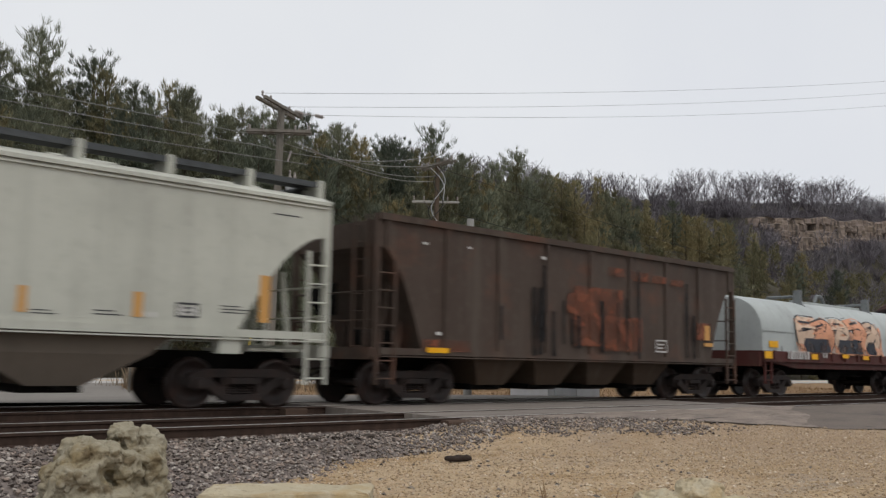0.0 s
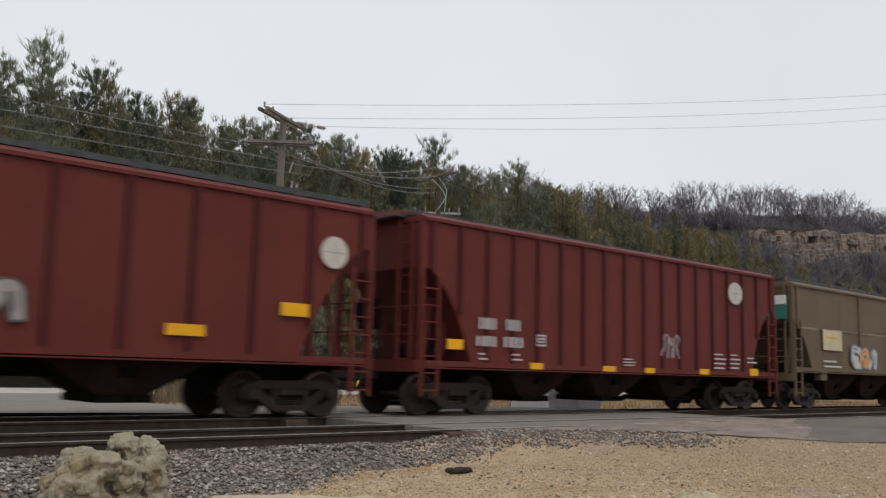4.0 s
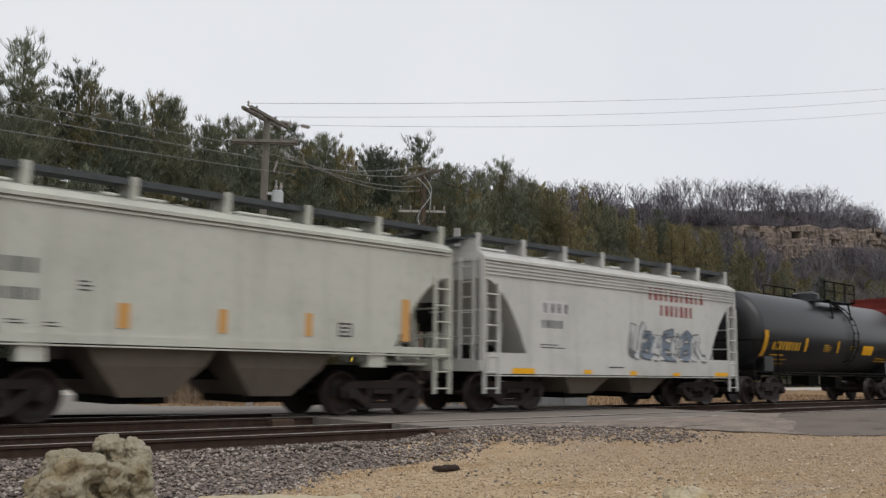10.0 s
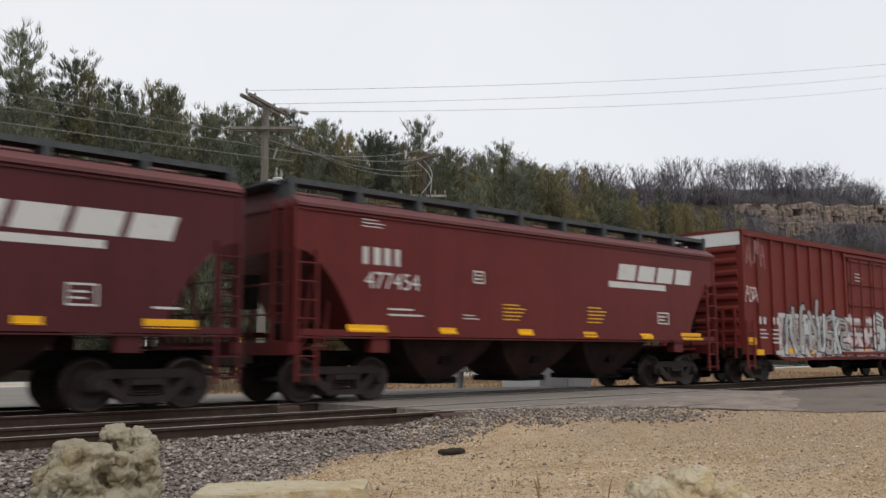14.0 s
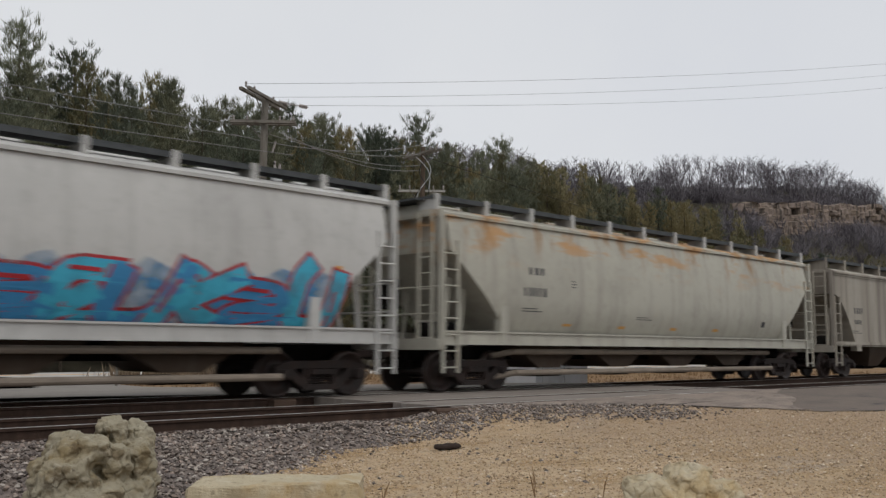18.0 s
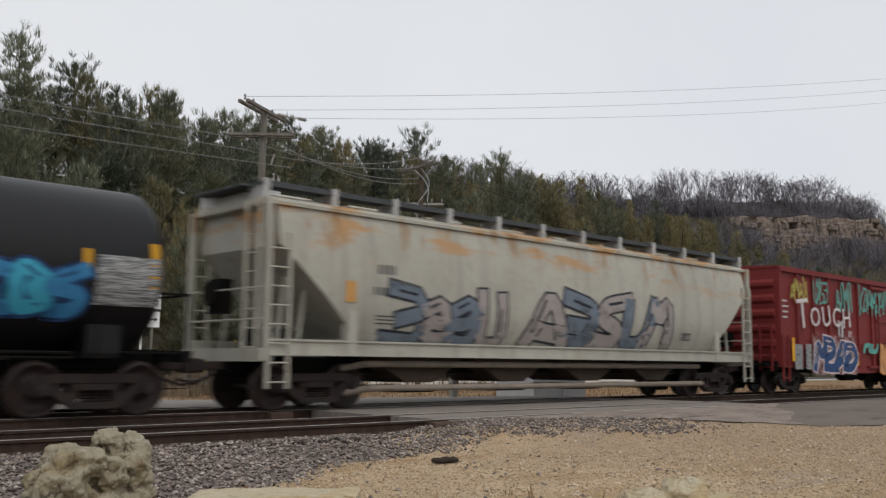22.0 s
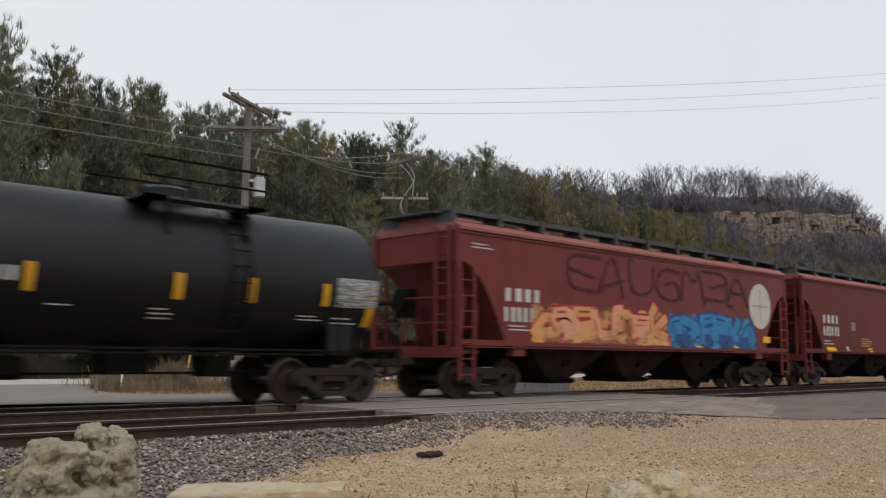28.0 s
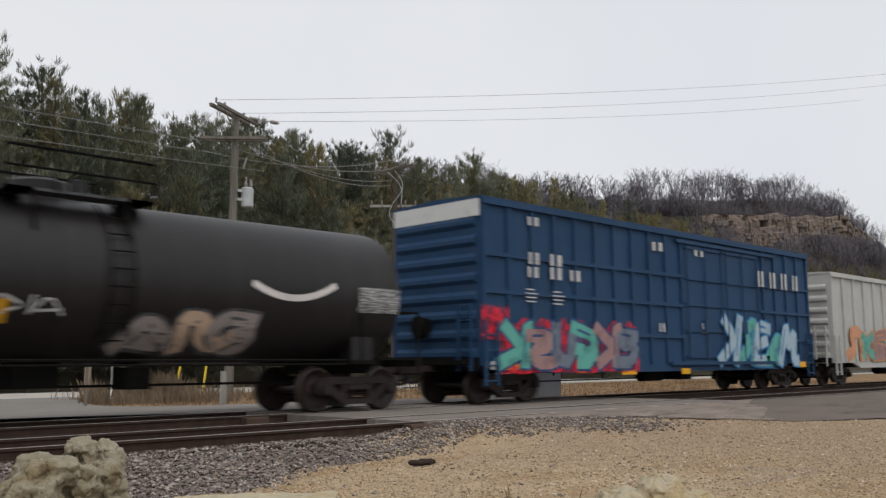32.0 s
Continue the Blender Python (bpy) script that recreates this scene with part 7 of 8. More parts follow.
reflect(c_3, YELLOW, (-5.92, 1.61, 0.58, 0.21, 1), (-6.36, 1.25, 0.47, 0.23, 1), (-3.18, 1.27, 0.43, 0.18, 1), (-0.83, 1.35, 0.48, 0.14, 1), (0.85, 1.32, 0.50, 0.14, 1), (5.75, 1.25, 0.45, 0.21, 1))
mark(c_3, WHITE, (-4.82, 1.26, 1.53, 0.27, 8), (-2.33, 1.34, 0.38, 0.16, 2))
graffiti(*c_3, -3.95, 2.64, 1.51, 2.78, [SKIN, PEACH], INK, 7, 5, PEACH)
graffiti(*c_3, 4.20, 6.0, 2.3, 2.75, [PEACH], PEACH, 10, 4, None, 0.6, True)
reflect(c_4, OCHRE, (-7.06, 1.91, 0.26, 0.86, 1), (-3.94, 2.19, 0.22, 0.47, 1), (-0.73, 2.16, 0.25, 0.49, 1), (1.88, 2.19, 0.22, 0.44, 1), (5.00, 2.19, 0.23, 0.43, 1), (7.52, 1.94, 0.26, 0.65, 1))
mark(c_4, WHITE, (-5.93, 1.73, 0.97, 0.19, 6), (-4.78, 1.75, 1.25, 0.18, 9), (-5.30, 1.48, 1.09, 0.08, -1), (6.67, 1.99, 1.11, 0.54, -5))
graffiti(*c_4, -5.90, -2.97, 1.86, 2.39, [PALEGREY], PALEGREY, 12, 6, None, 0.14, True)
graffiti(*c_4, 3.23, 5.72, 1.38, 2.18, [PALEGREY], PALEGREY, 13, 4, None, 0.2, True)
reflect(c_5, YELLOW, (-6.60, 1.86, 0.47, 0.23, 1), (-4.27, 1.47, 0.44, 0.18, 1), (-1.02, 1.44, 0.59, 0.21, 1), (3.81, 1.47, 0.73, 0.20, 1), (6.07, 1.93, 0.61, 0.25, 1))
mark(c_5, WHITE, (-5.86, 1.65, 0.41, 0.26, -3), (-5.07, 1.68, 0.43, 0.24, -3), (-3.50, 2.47, 0.37, 0.28, 1))
graffiti(*c_5, -1.21, 1.42, 1.51, 2.23, [WARMGREY], GREYINK, 14, 5)
disc(c_5, 7.24, 3.23, 0.32, 0.32, CREAMINK)
mark(c_B, WHITE, (-5.87, 1.94, 0.60, 0.26, 4), (-4.99, 1.95, 0.51, 0.25, 4), (-5.94, 1.56, 0.69, 0.23, 4), (-5.06, 1.56, 0.71, 0.24, 4), (-5.87, 1.26, 0.26, 0.22, -2), (-4.78, 1.27, 0.34, 0.22, -2), (-3.94, 1.63, 0.30, 0.27, 1), (-0.55, 1.25, 0.54, 0.23, -3), (3.86, 1.26, 0.66, 0.53, -4), (4.75, 1.28, 0.57, 0.51, -4), (5.74, 1.47, 0.56, 0.25, -2))
reflect(c_B, YELLOW, (-6.85, 1.46, 0.47, 0.22, 1), (-4.17, 1.08, 0.45, 0.15, 1), (-1.42, 1.08, 0.53, 0.14, 1), (0.41, 1.07, 0.43, 0.14, 1), (3.07, 1.08, 0.49, 0.16, 1), (5.87, 1.09, 0.49, 0.21, 1))
disc(c_B, 5.10, 3.56, 0.40, 0.34, CREAMINK)
graffiti(*c_B, 1.20, 2.05, 1.44, 2.18, [PALEGREY], PALEGREY, 15, 3, None, 0.2, True)
mark(c_6, GOLDINK, (-5.22, 2.45, 1.26, 0.07, 1))
graffiti(*c_6, -3.13, -1.11, 1.39, 2.24, [PALEGREY, ORANGE], BLUEGREY, 16, 3)
graffiti(*c_6, 0.37, 6.20, 1.44, 2.01, [WARMGREY], WARMGREY, 17, 14, None, 0.16, True)
mark(c_6, WHITE, (-5.39, 1.46, 1.34, 0.35, -2))
mark(c_6, BLACKINK, (-5.77, 2.73, 4.09, 0.04, 20), (-1.22, 2.80, 4.11, 0.05, 18), (3.33, 2.89, 3.99, 0.05, 14))
reflect(c_7, TANBAR, (-8.30, 1.66, 0.23, 0.82, 1), (-5.88, 1.65, 0.22, 0.39, 1), (-2.56, 1.64, 0.18, 0.37, 1), (0.07, 1.65, 0.18, 0.36, 1), (2.61, 1.65, 0.20, 0.35, 1), (5.98, 1.70, 0.16, 0.32, 1))
mark(c_7, MAROONINK, (-7.98, 2.41, 0.76, 0.31, 4))
mark(c_7, BLACKINK, (-8.09, 1.96, 1.04, 0.25, 6), (-7.97, 1.65, 0.62, 0.20, -3), (-6.33, 2.18, 0.28, 0.24, -3), (-6.64, 1.60, 0.31, 0.14, -2), (-4.20, 1.67, 1.23, 0.07, -1))
mark(c_8, WHITE, (-6.68, 2.25, 0.48, 0.22, 2), (-6.68, 1.82, 0.53, 0.28, -2), (-5.83, 2.21, 0.43, 0.27, 2), (-5.83, 1.85, 0.46, 0.23, 2), (-5.83, 1.51, 0.45, 0.22, -2), (-1.68, 2.65, 0.19, 0.39, -2), (-0.57, 2.43, 0.74, 0.35, 2), (-0.13, 1.75, 0.34, 0.28, 2))
reflect(c_8, YELLOW, (-6.69, 1.30, 0.51, 0.44, 1), (-6.69, 1.09, 0.48, 0.17, 1))
mark(c_8, BLACKINK, (-2.21, 1.50, 0.55, 0.41, 1))
graffiti(*c_8, -5.66, -1.42, 0.67, 2.04, [GREYINK, WARMGREY], INK, 20, 5, None, 0.34)
graffiti(*c_8, 1.69, 7.34, 0.74, 2.30, [INK, GREYINK], WHITE, 23, 6, None, 0.42)
mark(c_9, WHITE, (-6.67, 2.59, 0.51, 0.32, 2), (-5.77, 2.60, 0.40, 0.34, 2), (-5.15, 2.60, 0.47, 0.33, 2), (-4.52, 2.61, 0.54, 0.32, 2), (-3.68, 2.62, 0.45, 0.33, 2), (-6.67, 2.26, 0.53, 0.23, -2), (-5.77, 2.23, 0.40, 0.28, -3), (-5.10, 2.21, 0.30, 0.28, 2), (-6.72, 1.66, 0.50, 0.48, -3), (-1.64, 2.55, 0.16, 0.29, -2))
reflect(c_9, YELLOW, (-7.40, 1.12, 0.34, 0.22, 1), (-6.67, 1.14, 0.53, 0.15, 1), (-5.23, 0.96, 0.44, 0.15, 1), (-2.27, 0.93, 0.38, 0.17, 1), (2.17, 0.95, 0.43, 0.19, 1), (4.32, 0.95, 0.52, 0.18, 1), (-0.69, 1.24, 0.41, 0.14, 1))
mark(c_9, BLACKINK, (-2.18, 1.58, 0.45, 0.35, 1))
graffiti(*c_9, -4.63, -2.73, 0.67, 1.80, [PALEBLUE, LIME, WARMGREY], BLUEGREY, 22, 3, LIME)
graffiti(*c_9, 1.72, 6.59, 0.83, 2.05, [PALEBLUE, PALEBLUE, PEACH], INK, 23, 5, PINKWHITE)
mark(c_10, BLACKINK, (-3.98, 2.37, 0.63, 0.24, 4), (-3.95, 1.95, 0.63, 0.19, 4), (-3.84, 1.58, 0.29, 0.10, -2), (-3.25, 1.55, 0.24, 0.11, -2), (-2.76, 2.15, 0.23, 0.21, -3), (2.44, 1.59, 0.34, 0.28, 1), (4.20, 3.63, 1.08, 0.09, -1))
reflect(c_10, TANBAR, (-2.09, 1.57, 0.21, 0.42, 1), (-0.22, 1.56, 0.17, 0.43, 1), (1.65, 1.57, 0.16, 0.45, 1), (4.09, 1.55, 0.22, 0.89, 1))
mark(c_11, WHITE, (-3.66, 2.37, 1.36, 0.35, 1))
mark(c_11, BLACKINK, (-3.51, 2.41, 1.05, 0.24, 4), (-3.56, 2.03, 0.82, 0.20, 5), (-3.62, 1.54, 0.93, 0.14, -2), (-0.94, 1.09, 0.88, 0.10, -1))
mark(c_11, MAROONINK, (0.99, 3.01, 2.91, 0.35, 11), (1.54, 2.58, 1.78, 0.31, 7))
reflect(c_11, YELLOW, (-4.71, 0.91, 0.80, 0.13, 1), (-2.01, 0.90, 0.33, 0.13, 1), (-0.02, 0.88, 0.31, 0.14, 1), (2.05, 0.88, 0.35, 0.11, 1), (4.31, 0.88, 0.76, 0.14, 1))
graffiti(*c_11, 0.08, 3.65, 1.27, 2.18, [PALEGREY, BLUEGREY], GREYINK, 24, 7, None)
reflect(c_12, OCHRE, (-5.78, 1.59, 0.32, 0.85, 1), (-2.83, 1.80, 0.26, 0.47, 1), (-0.22, 1.81, 0.21, 0.44, 1))
mark(c_12, GOLDINK, (-5.06, 1.82, 2.04, 0.28, 9), (-5.03, 1.63, 1.27, 0.12, -1), (-4.82, 1.49, 1.54, 0.08, -1), (-4.82, 1.35, 1.57, 0.07, -1), (-1.28, 1.85, 0.67, 0.27, -4), (3.50, 1.56, 1.34, 0.20, -2), (0.98, 1.97, 0.44, 0.20, -2))
reflect(c_12, YELLOW, (2.07, 1.79, 0.95, 0.35, 1))
mark(c_12, WHITE, (4.70, 1.91, 1.08, 0.56, -6))
graffiti(*c_13, -7.43, -5.91, 0.84, 2.46, [WARMGREY, PALEGREY], INK, 30, 2, None, 0.36)
graffiti(*c_13, -4.72, -1.85, 0.70, 2.38, [PALEGREY, WARMGREY], INK, 31, 5, None, 0.34)
graffiti(*c_13, 1.97, 5.58, 0.79, 1.72, [PALEBLUE, WARMGREY], INK, 32, 6, WARMGREY, 0.34)
disc(c_13, -6.58, 1.89, 0.22, 0.20, WHITE)
mark(c_13, WHITE, (-5.87, 1.74, 0.61, 0.26, 3), (-5.01, 1.81, 0.46, 0.17, 2), (-5.76, 1.35, 0.43, 0.28, -2), (-5.06, 1.31, 0.49, 0.35, -3), (0.15, 3.45, 0.72, 0.43, -3), (-0.73, 1.49, 0.28, 0.21, 1))
reflect(c_13, YELLOW, (-7.39, 1.10, 0.24, 0.47, 1), (-7.37, 0.84, 0.29, 0.16, 1), (-5.04, 0.91, 0.36, 0.14, 1), (-4.28, 0.91, 0.48, 0.14, 1), (-3.30, 0.92, 0.38, 0.15, 1), (-0.69, 1.76, 0.37, 0.19, 1), (-1.09, 0.93, 0.39, 0.09, 1), (0.66, 0.95, 0.44, 0.10, 1), (2.86, 0.89, 0.37, 0.15, 1), (4.62, 0.90, 0.38, 0.15, 1))
disc(c_13, 6.27, 3.86, 0.32, 0.32, CREAMINK)
mark(c_14, WHITE, (-6.05, 2.82, 1.14, 0.33, 4), (-6.09, 3.53, 0.49, 0.20, -3), (-5.73, 1.72, 1.28, 0.20, -2), (2.64, 2.92, 3.78, 0.43, 4), (2.38, 2.70, 3.65, 0.14, 1), (4.52, 1.75, 0.51, 0.37, 1), (5.99, 1.74, 0.73, 0.13, -1))
reflect(c_14, YELLOW, (-6.40, 1.43, 0.95, 0.15, 1), (1.21, 1.41, 0.47, 0.16, 1), (3.71, 1.43, 0.46, 0.14, 1), (5.82, 1.41, 0.98, 0.16, 1))
mark(c_14, GOLDINK, (1.45, 1.76, 0.60, 0.41, -4))
graffiti(*c_14, -4.29, 0.16, 1.38, 2.55, [CREAMGREEN, CREAMGREEN], REDINK, 33, 4, PINKWHITE, 0.34)
graffiti(*c_14, -7.11, -6.21, 2.33, 3.29, [PALEGREY], PALEGREY, 34, 2, None, 0.16)
graffiti(*c_14, 0.27, 1.17, 1.59, 2.27, [LILAC], LILAC, 35, 2)
mark(c_15, WHITE, (-5.93, 2.80, 1.14, 0.36, 4), (-5.96, 3.57, 0.58, 0.21, -3), (-5.26, 1.76, 0.96, 0.24, -2), (-2.75, 2.56, 0.35, 0.29, 1), (2.70, 2.94, 3.64, 0.43, 4), (2.33, 2.72, 3.53, 0.16, 1), (4.55, 1.78, 0.56, 0.33, 1), (-3.08, 1.74, 0.50, 0.15, -2))
mark(c_15, GOLDINK, (-1.78, 1.75, 0.79, 0.43, -5), (1.40, 1.75, 0.79, 0.47, -5))
reflect(c_15, YELLOW, (-6.34, 1.41, 1.02, 0.15, 1), (-3.82, 1.40, 0.50, 0.14, 1), (-1.28, 1.40, 0.52, 0.15, 1), (1.19, 1.38, 0.54, 0.14, 1), (3.68, 1.36, 0.54, 0.15, 1), (5.69, 1.35, 1.06, 0.20, 1))
disc(c_16, 5.38, 4.10, 0.32, 0.31, CREAMINK)
graffiti(*c_16, -5.3, 6.6, 0.86, 2.2, [PALEGREY], PALEGREY, 136, 1, PINKWHITE, 0.05, True)
graffiti(*c_16, -4.96, -0.16, 0.84, 2.41, [PALEGREY, WARMGREY], INK, 36, 8, None, 0.34)
graffiti(*c_16, 2.14, 6.10, 0.86, 2.58, [PALEGREY], GREYINK, 37, 5, None, 0.3)
graffiti(*c_16, -7.51, -6.76, 2.53, 3.20, [PINKWHITE], PINKWHITE, 38, 3, None, 0.3, True)
graffiti(*c_16, -7.47, -6.20, 3.62, 4.77, [PINKGREY], PINKGREY, 39, 4, None, 0.16, True)
mark(c_16, WHITE, (-6.65, 1.89, 0.54, 0.23, 2), (-5.73, 1.90, 0.46, 0.23, 2), (-6.64, 1.44, 0.54, 0.37, -3), (-5.80, 1.28, 0.56, 0.55, -4), (0.77, 3.65, 0.65, 0.38, -3))
reflect(c_16, YELLOW, (-7.42, 1.23, 0.51, 0.23, 1), (-6.90, 0.90, 0.47, 0.18, 1), (-4.80, 0.96, 0.40, 0.16, 1), (-3.29, 0.93, 0.39, 0.15, 1), (-1.84, 0.92, 0.47, 0.15, 1), (1.21, 0.91, 0.54, 0.14, 1), (3.52, 0.94, 0.59, 0.15, 1), (6.69, 1.23, 0.57, 0.22, 1), (6.37, 0.91, 0.62, 0.15, 1))
mark(c_17, WHITE, (-6.95, 1.05, 0.55, 1.05, -4), (-6.27, 1.05, 0.52, 1.04, -4), (0.74, 3.64, 0.67, 0.41, -3))
graffiti(*c_17, -4.82, -2.72, 0.86, 2.03, [CYAN], CYAN, 40, 3, None, 0.42)
graffiti(*c_17, 2.59, 6.29, 0.76, 2.08, [PALEBLUE, WARMGREY], INK, 41, 4)
reflect(c_17, YELLOW, (-7.68, 1.19, 0.53, 0.22, 1), (-6.96, 0.81, 0.42, 0.21, 1), (-5.38, 0.83, 0.40, 0.12, 1), (-2.14, 1.78, 0.25, 0.22, 1), (-2.03, 0.82, 0.48, 0.17, 1))
disc(c_17, 5.99, 4.16, 0.30, 0.31, CREAMINK)
mark(c_18, BLACKINK, (-6.49, 2.72, 0.63, 0.23, 4), (-6.54, 2.27, 0.98, 0.23, 6), (-4.74, 2.49, 0.24, 0.27, -3), (-6.59, 1.64, 0.84, 0.37, -4))
graffiti(*c_18, -4.43, -0.13, 1.13, 2.31, [ORANGE, ORANGE], INK, 42, 5, PALEBLUE, 0.36)
graffiti(*c_18, 0.61, 7.34, 1.13, 2.32, [BLUE2, CYAN], REDINK, 43, 6, BLUE2, 0.34)
reflect(c_18, TANBAR, (-7.23, 2.13, 0.15, 0.47, 1), (7.38, 2.19, 0.17, 0.41, 1))
mark(c_19, BLACKINK, (-6.06, 2.77, 0.63, 0.18, 3), (-6.25, 2.25, 0.88, 0.21, 5), (-4.45, 2.53, 0.18, 0.22, -3), (-6.27, 1.88, 0.72, 0.13, -2), (-1.57, 1.80, 0.75, 0.11, -2), (5.37, 1.74, 0.30, 0.18, 1))
reflect(c_19, TANBAR, (-4.66, 1.56, 0.33, 0.06, 1), (-2.32, 1.54, 0.30, 0.07, 1), (0.17, 1.54, 0.32, 0.08, 1), (2.47, 1.55, 0.32, 0.08, 1))
reflect(c_20, TANBAR, (-1.33, 1.51, 0.17, 0.45, 1), (1.31, 1.53, 0.19, 0.42, 1), (3.81, 1.54, 0.18, 0.41, 1), (7.02, 1.59, 0.19, 0.81, 1))
mark(c_20, BLACKINK, (-2.81, 1.60, 0.44, 0.12, -2), (0.36, 1.59, 0.83, 0.14, -2), (4.22, 1.55, 0.55, 0.10, -1), (5.27, 1.56, 0.68, 0.10, -2))
mark(c_20, MAROONINK, (-0.88, 1.63, 0.35, 0.15, -3))
mark(c_20, BLACKINK, (-6.36, 2.41, 0.83, 0.22, 4), (-6.36, 2.01, 0.70, 0.17, 4), (-6.64, 1.67, 0.86, 0.14, -2))
reflect(c_21, OCHRE, (-4.83, 2.08, 0.25, 0.84, 1), (-1.48, 2.26, 0.19, 0.48, 1), (-0.17, 2.25, 0.21, 0.44, 1), (2.11, 2.24, 0.23, 0.45, 1), (4.70, 2.50, 0.23, 0.40, 1))
mark(c_21, WHITE, (-3.73, 2.10, 0.99, 0.24, 4), (-2.56, 2.12, 0.97, 0.24, 6), (-3.80, 1.84, 1.10, 0.13, -2), (-2.51, 1.73, 0.64, 0.23, -2), (-1.52, 1.41, 1.52, 0.72, -6), (2.09, 1.68, 1.66, 0.15, -2), (3.89, 1.95, 1.04, 0.45, -5))
reflect(c_22, OCHRE, (-4.83, 2.14, 0.16, 0.82, 1), (-1.95, 2.32, 0.21, 0.43, 1), (3.48, 2.33, 0.17, 0.42, 1), (4.64, 2.16, 0.19, 0.77, 1))
mark(c_22, WHITE, (-3.97, 2.01, 0.82, 0.22, 4), (-2.90, 1.99, 0.81, 0.23, 5), (-3.79, 1.76, 0.86, 0.13, -2), (-2.83, 1.79, 1.12, 0.11, -2), (-1.69, 1.59, 1.20, 0.21, -2), (3.74, 1.85, 1.09, 0.82, -7))
graffiti(*c_22, 0.43, 3.62, 1.55, 2.46, [BLUE2, CYAN], BLUEDEEP, 44, 5, None, 0.4)
mark(c_23, BLACKINK, (-6.41, 2.77, 0.54, 0.20, 4), (-6.52, 2.33, 0.81, 0.17, 6), (-6.41, 1.74, 0.72, 0.23, -3), (5.06, 1.67, 0.51, 0.21, 1))
graffiti(*c_23, -6.01, -2.48, 1.18, 2.48, [BLUEGREY, WARMGREY], INK, 45, 4)
graffiti(*c_23, -1.48, 4.52, 1.22, 2.81, [WARMGREY, BLUEGREY], INK, 46, 5)
reflect(c_23, TANBAR, (-7.25, 2.15, 0.26, 0.43, 1))
graffiti(*c_24, -6.85, -5.60, 3.11, 4.10, [LIME], LIME, 47, 4, None, 0.5, True)
graffiti(*c_24, -5.14, -3.98, 3.11, 4.12, [TEAL], TEAL, 48, 4, None, 0.6, True)
graffiti(*c_24, -3.30, -1.95, 2.94, 4.16, [TEAL, PINKGREY], TEAL, 49, 4, None, 0.6, True)
graffiti(*c_24, -1.26, 1.42, 2.88, 4.15, [TEAL], TEAL, 50, 7, None, 0.6, True)
graffiti(*c_24, 1.69, 3.97, 3.16, 4.08, [TEAL], TEAL, 51, 4, None, 0.6, True)
graffiti(*c_24, -5.26, -1.85, 0.69, 1.99, [BLUEDEEP], PINKWHITE, 52, 4, PINKGREY, 0.4)
graffiti(*c_24, 1.34, 6.71, 1.03, 1.85, [PINKWHITE, LILAC], WARMGREY, 53, 5, WARMGREY, 0.36)
graffiti(*c_24, 0.66, 5.87, 0.67, 1.02, [PALEBLUE], PALEBLUE, 54, 8, PALEBLUE)
graffiti(*c_24, 0.54, 1.20, 0.68, 1.81, [ORANGE], ORANGE, 55, 1, ORANGE)
graffiti(*c_24, -1.06, 0.22, 1.42, 1.82, [TEAL], TEAL, 56, 2)
mark(c_24, WHITE, (1.70, 1.93, 0.36, 0.35, 2), (2.57, 1.92, 0.41, 0.34, 2), (3.37, 1.91, 0.52, 0.33, 2), (4.33, 1.92, 0.45, 0.34, 2), (-6.67, 0.85, 0.56, 0.86, -5), (-5.85, 0.85, 0.45, 0.88, -5), (-3.16, 2.02, 0.53, 0.62, 2), (-2.28, 2.04, 0.31, 0.23, 2), (-7.46, 2.58, 0.44, 0.73, -4))
reflect(c_24, YELLOW, (-6.86, 1.12, 0.18, 0.80, 1), (-1.69, 1.00, 0.21, 0.50, 1), (6.32, 1.04, 0.35, 0.88, 1))
reflect(c_25, YELLOW, (-6.75, 1.52, 0.23, 0.93, 1), (-5.97, 1.51, 0.20, 0.94, 1), (-3.86, 1.54, 0.21, 0.47, 1), (-2.91, 1.52, 0.18, 0.50, 1), (-1.25, 1.50, 0.17, 0.51, 1), (-0.43, 1.51, 0.15, 0.49, 1), (1.25, 1.52, 0.20, 0.46, 1), (2.12, 1.49, 0.19, 0.48, 1), (3.80, 1.50, 0.17, 0.48, 1), (4.50, 1.48, 0.15, 0.46, 1), (6.0, 1.57, 0.15, 0.36, 1), (6.0, 1.97, 0.15, 0.36, 1), (6.74, 1.58, 0.14, 0.88, 1))
bars(c_25[0], c_25[1], [(4.03, 1.60, 0.40, 0.32)], WHITE, "data_panel", "white panel with a black data box")
m = Mesh().add([(2.62 + a, -1.57, 1.78 + b) for a, b in ((-0.26, 0), (0, -0.26), (0.26, 0), (0, 0.26))], [(0, 1, 2, 3)])
part("hazard_diamond", m, BLACKINK, c_25[0], "black painted diamond")
mark(c_25, BLACKINK, (-5.80, 2.49, 1.10, 0.20, 6), (-5.71, 2.16, 1.17, 0.17, 5), (-5.71, 1.85, 1.57, 0.23, -2), (1.5, 1.62, 0.5, 0.1, -2), (4.7, 1.62, 0.55, 0.1, -2), (2.9, 1.62, 0.5, 0.1, -2))
bars(c_25[0], lambda z: 1.567, [(4.10, 1.66, 0.12, 0.18), (4.26, 1.66, 0.11, 0.18)], BLACKINK, "data_box")
mark(c_25, MAROONINK, (-3.65, 1.79, 0.48, 0.21, -2), (5.48, 1.58, 0.4, 0.24, -3))
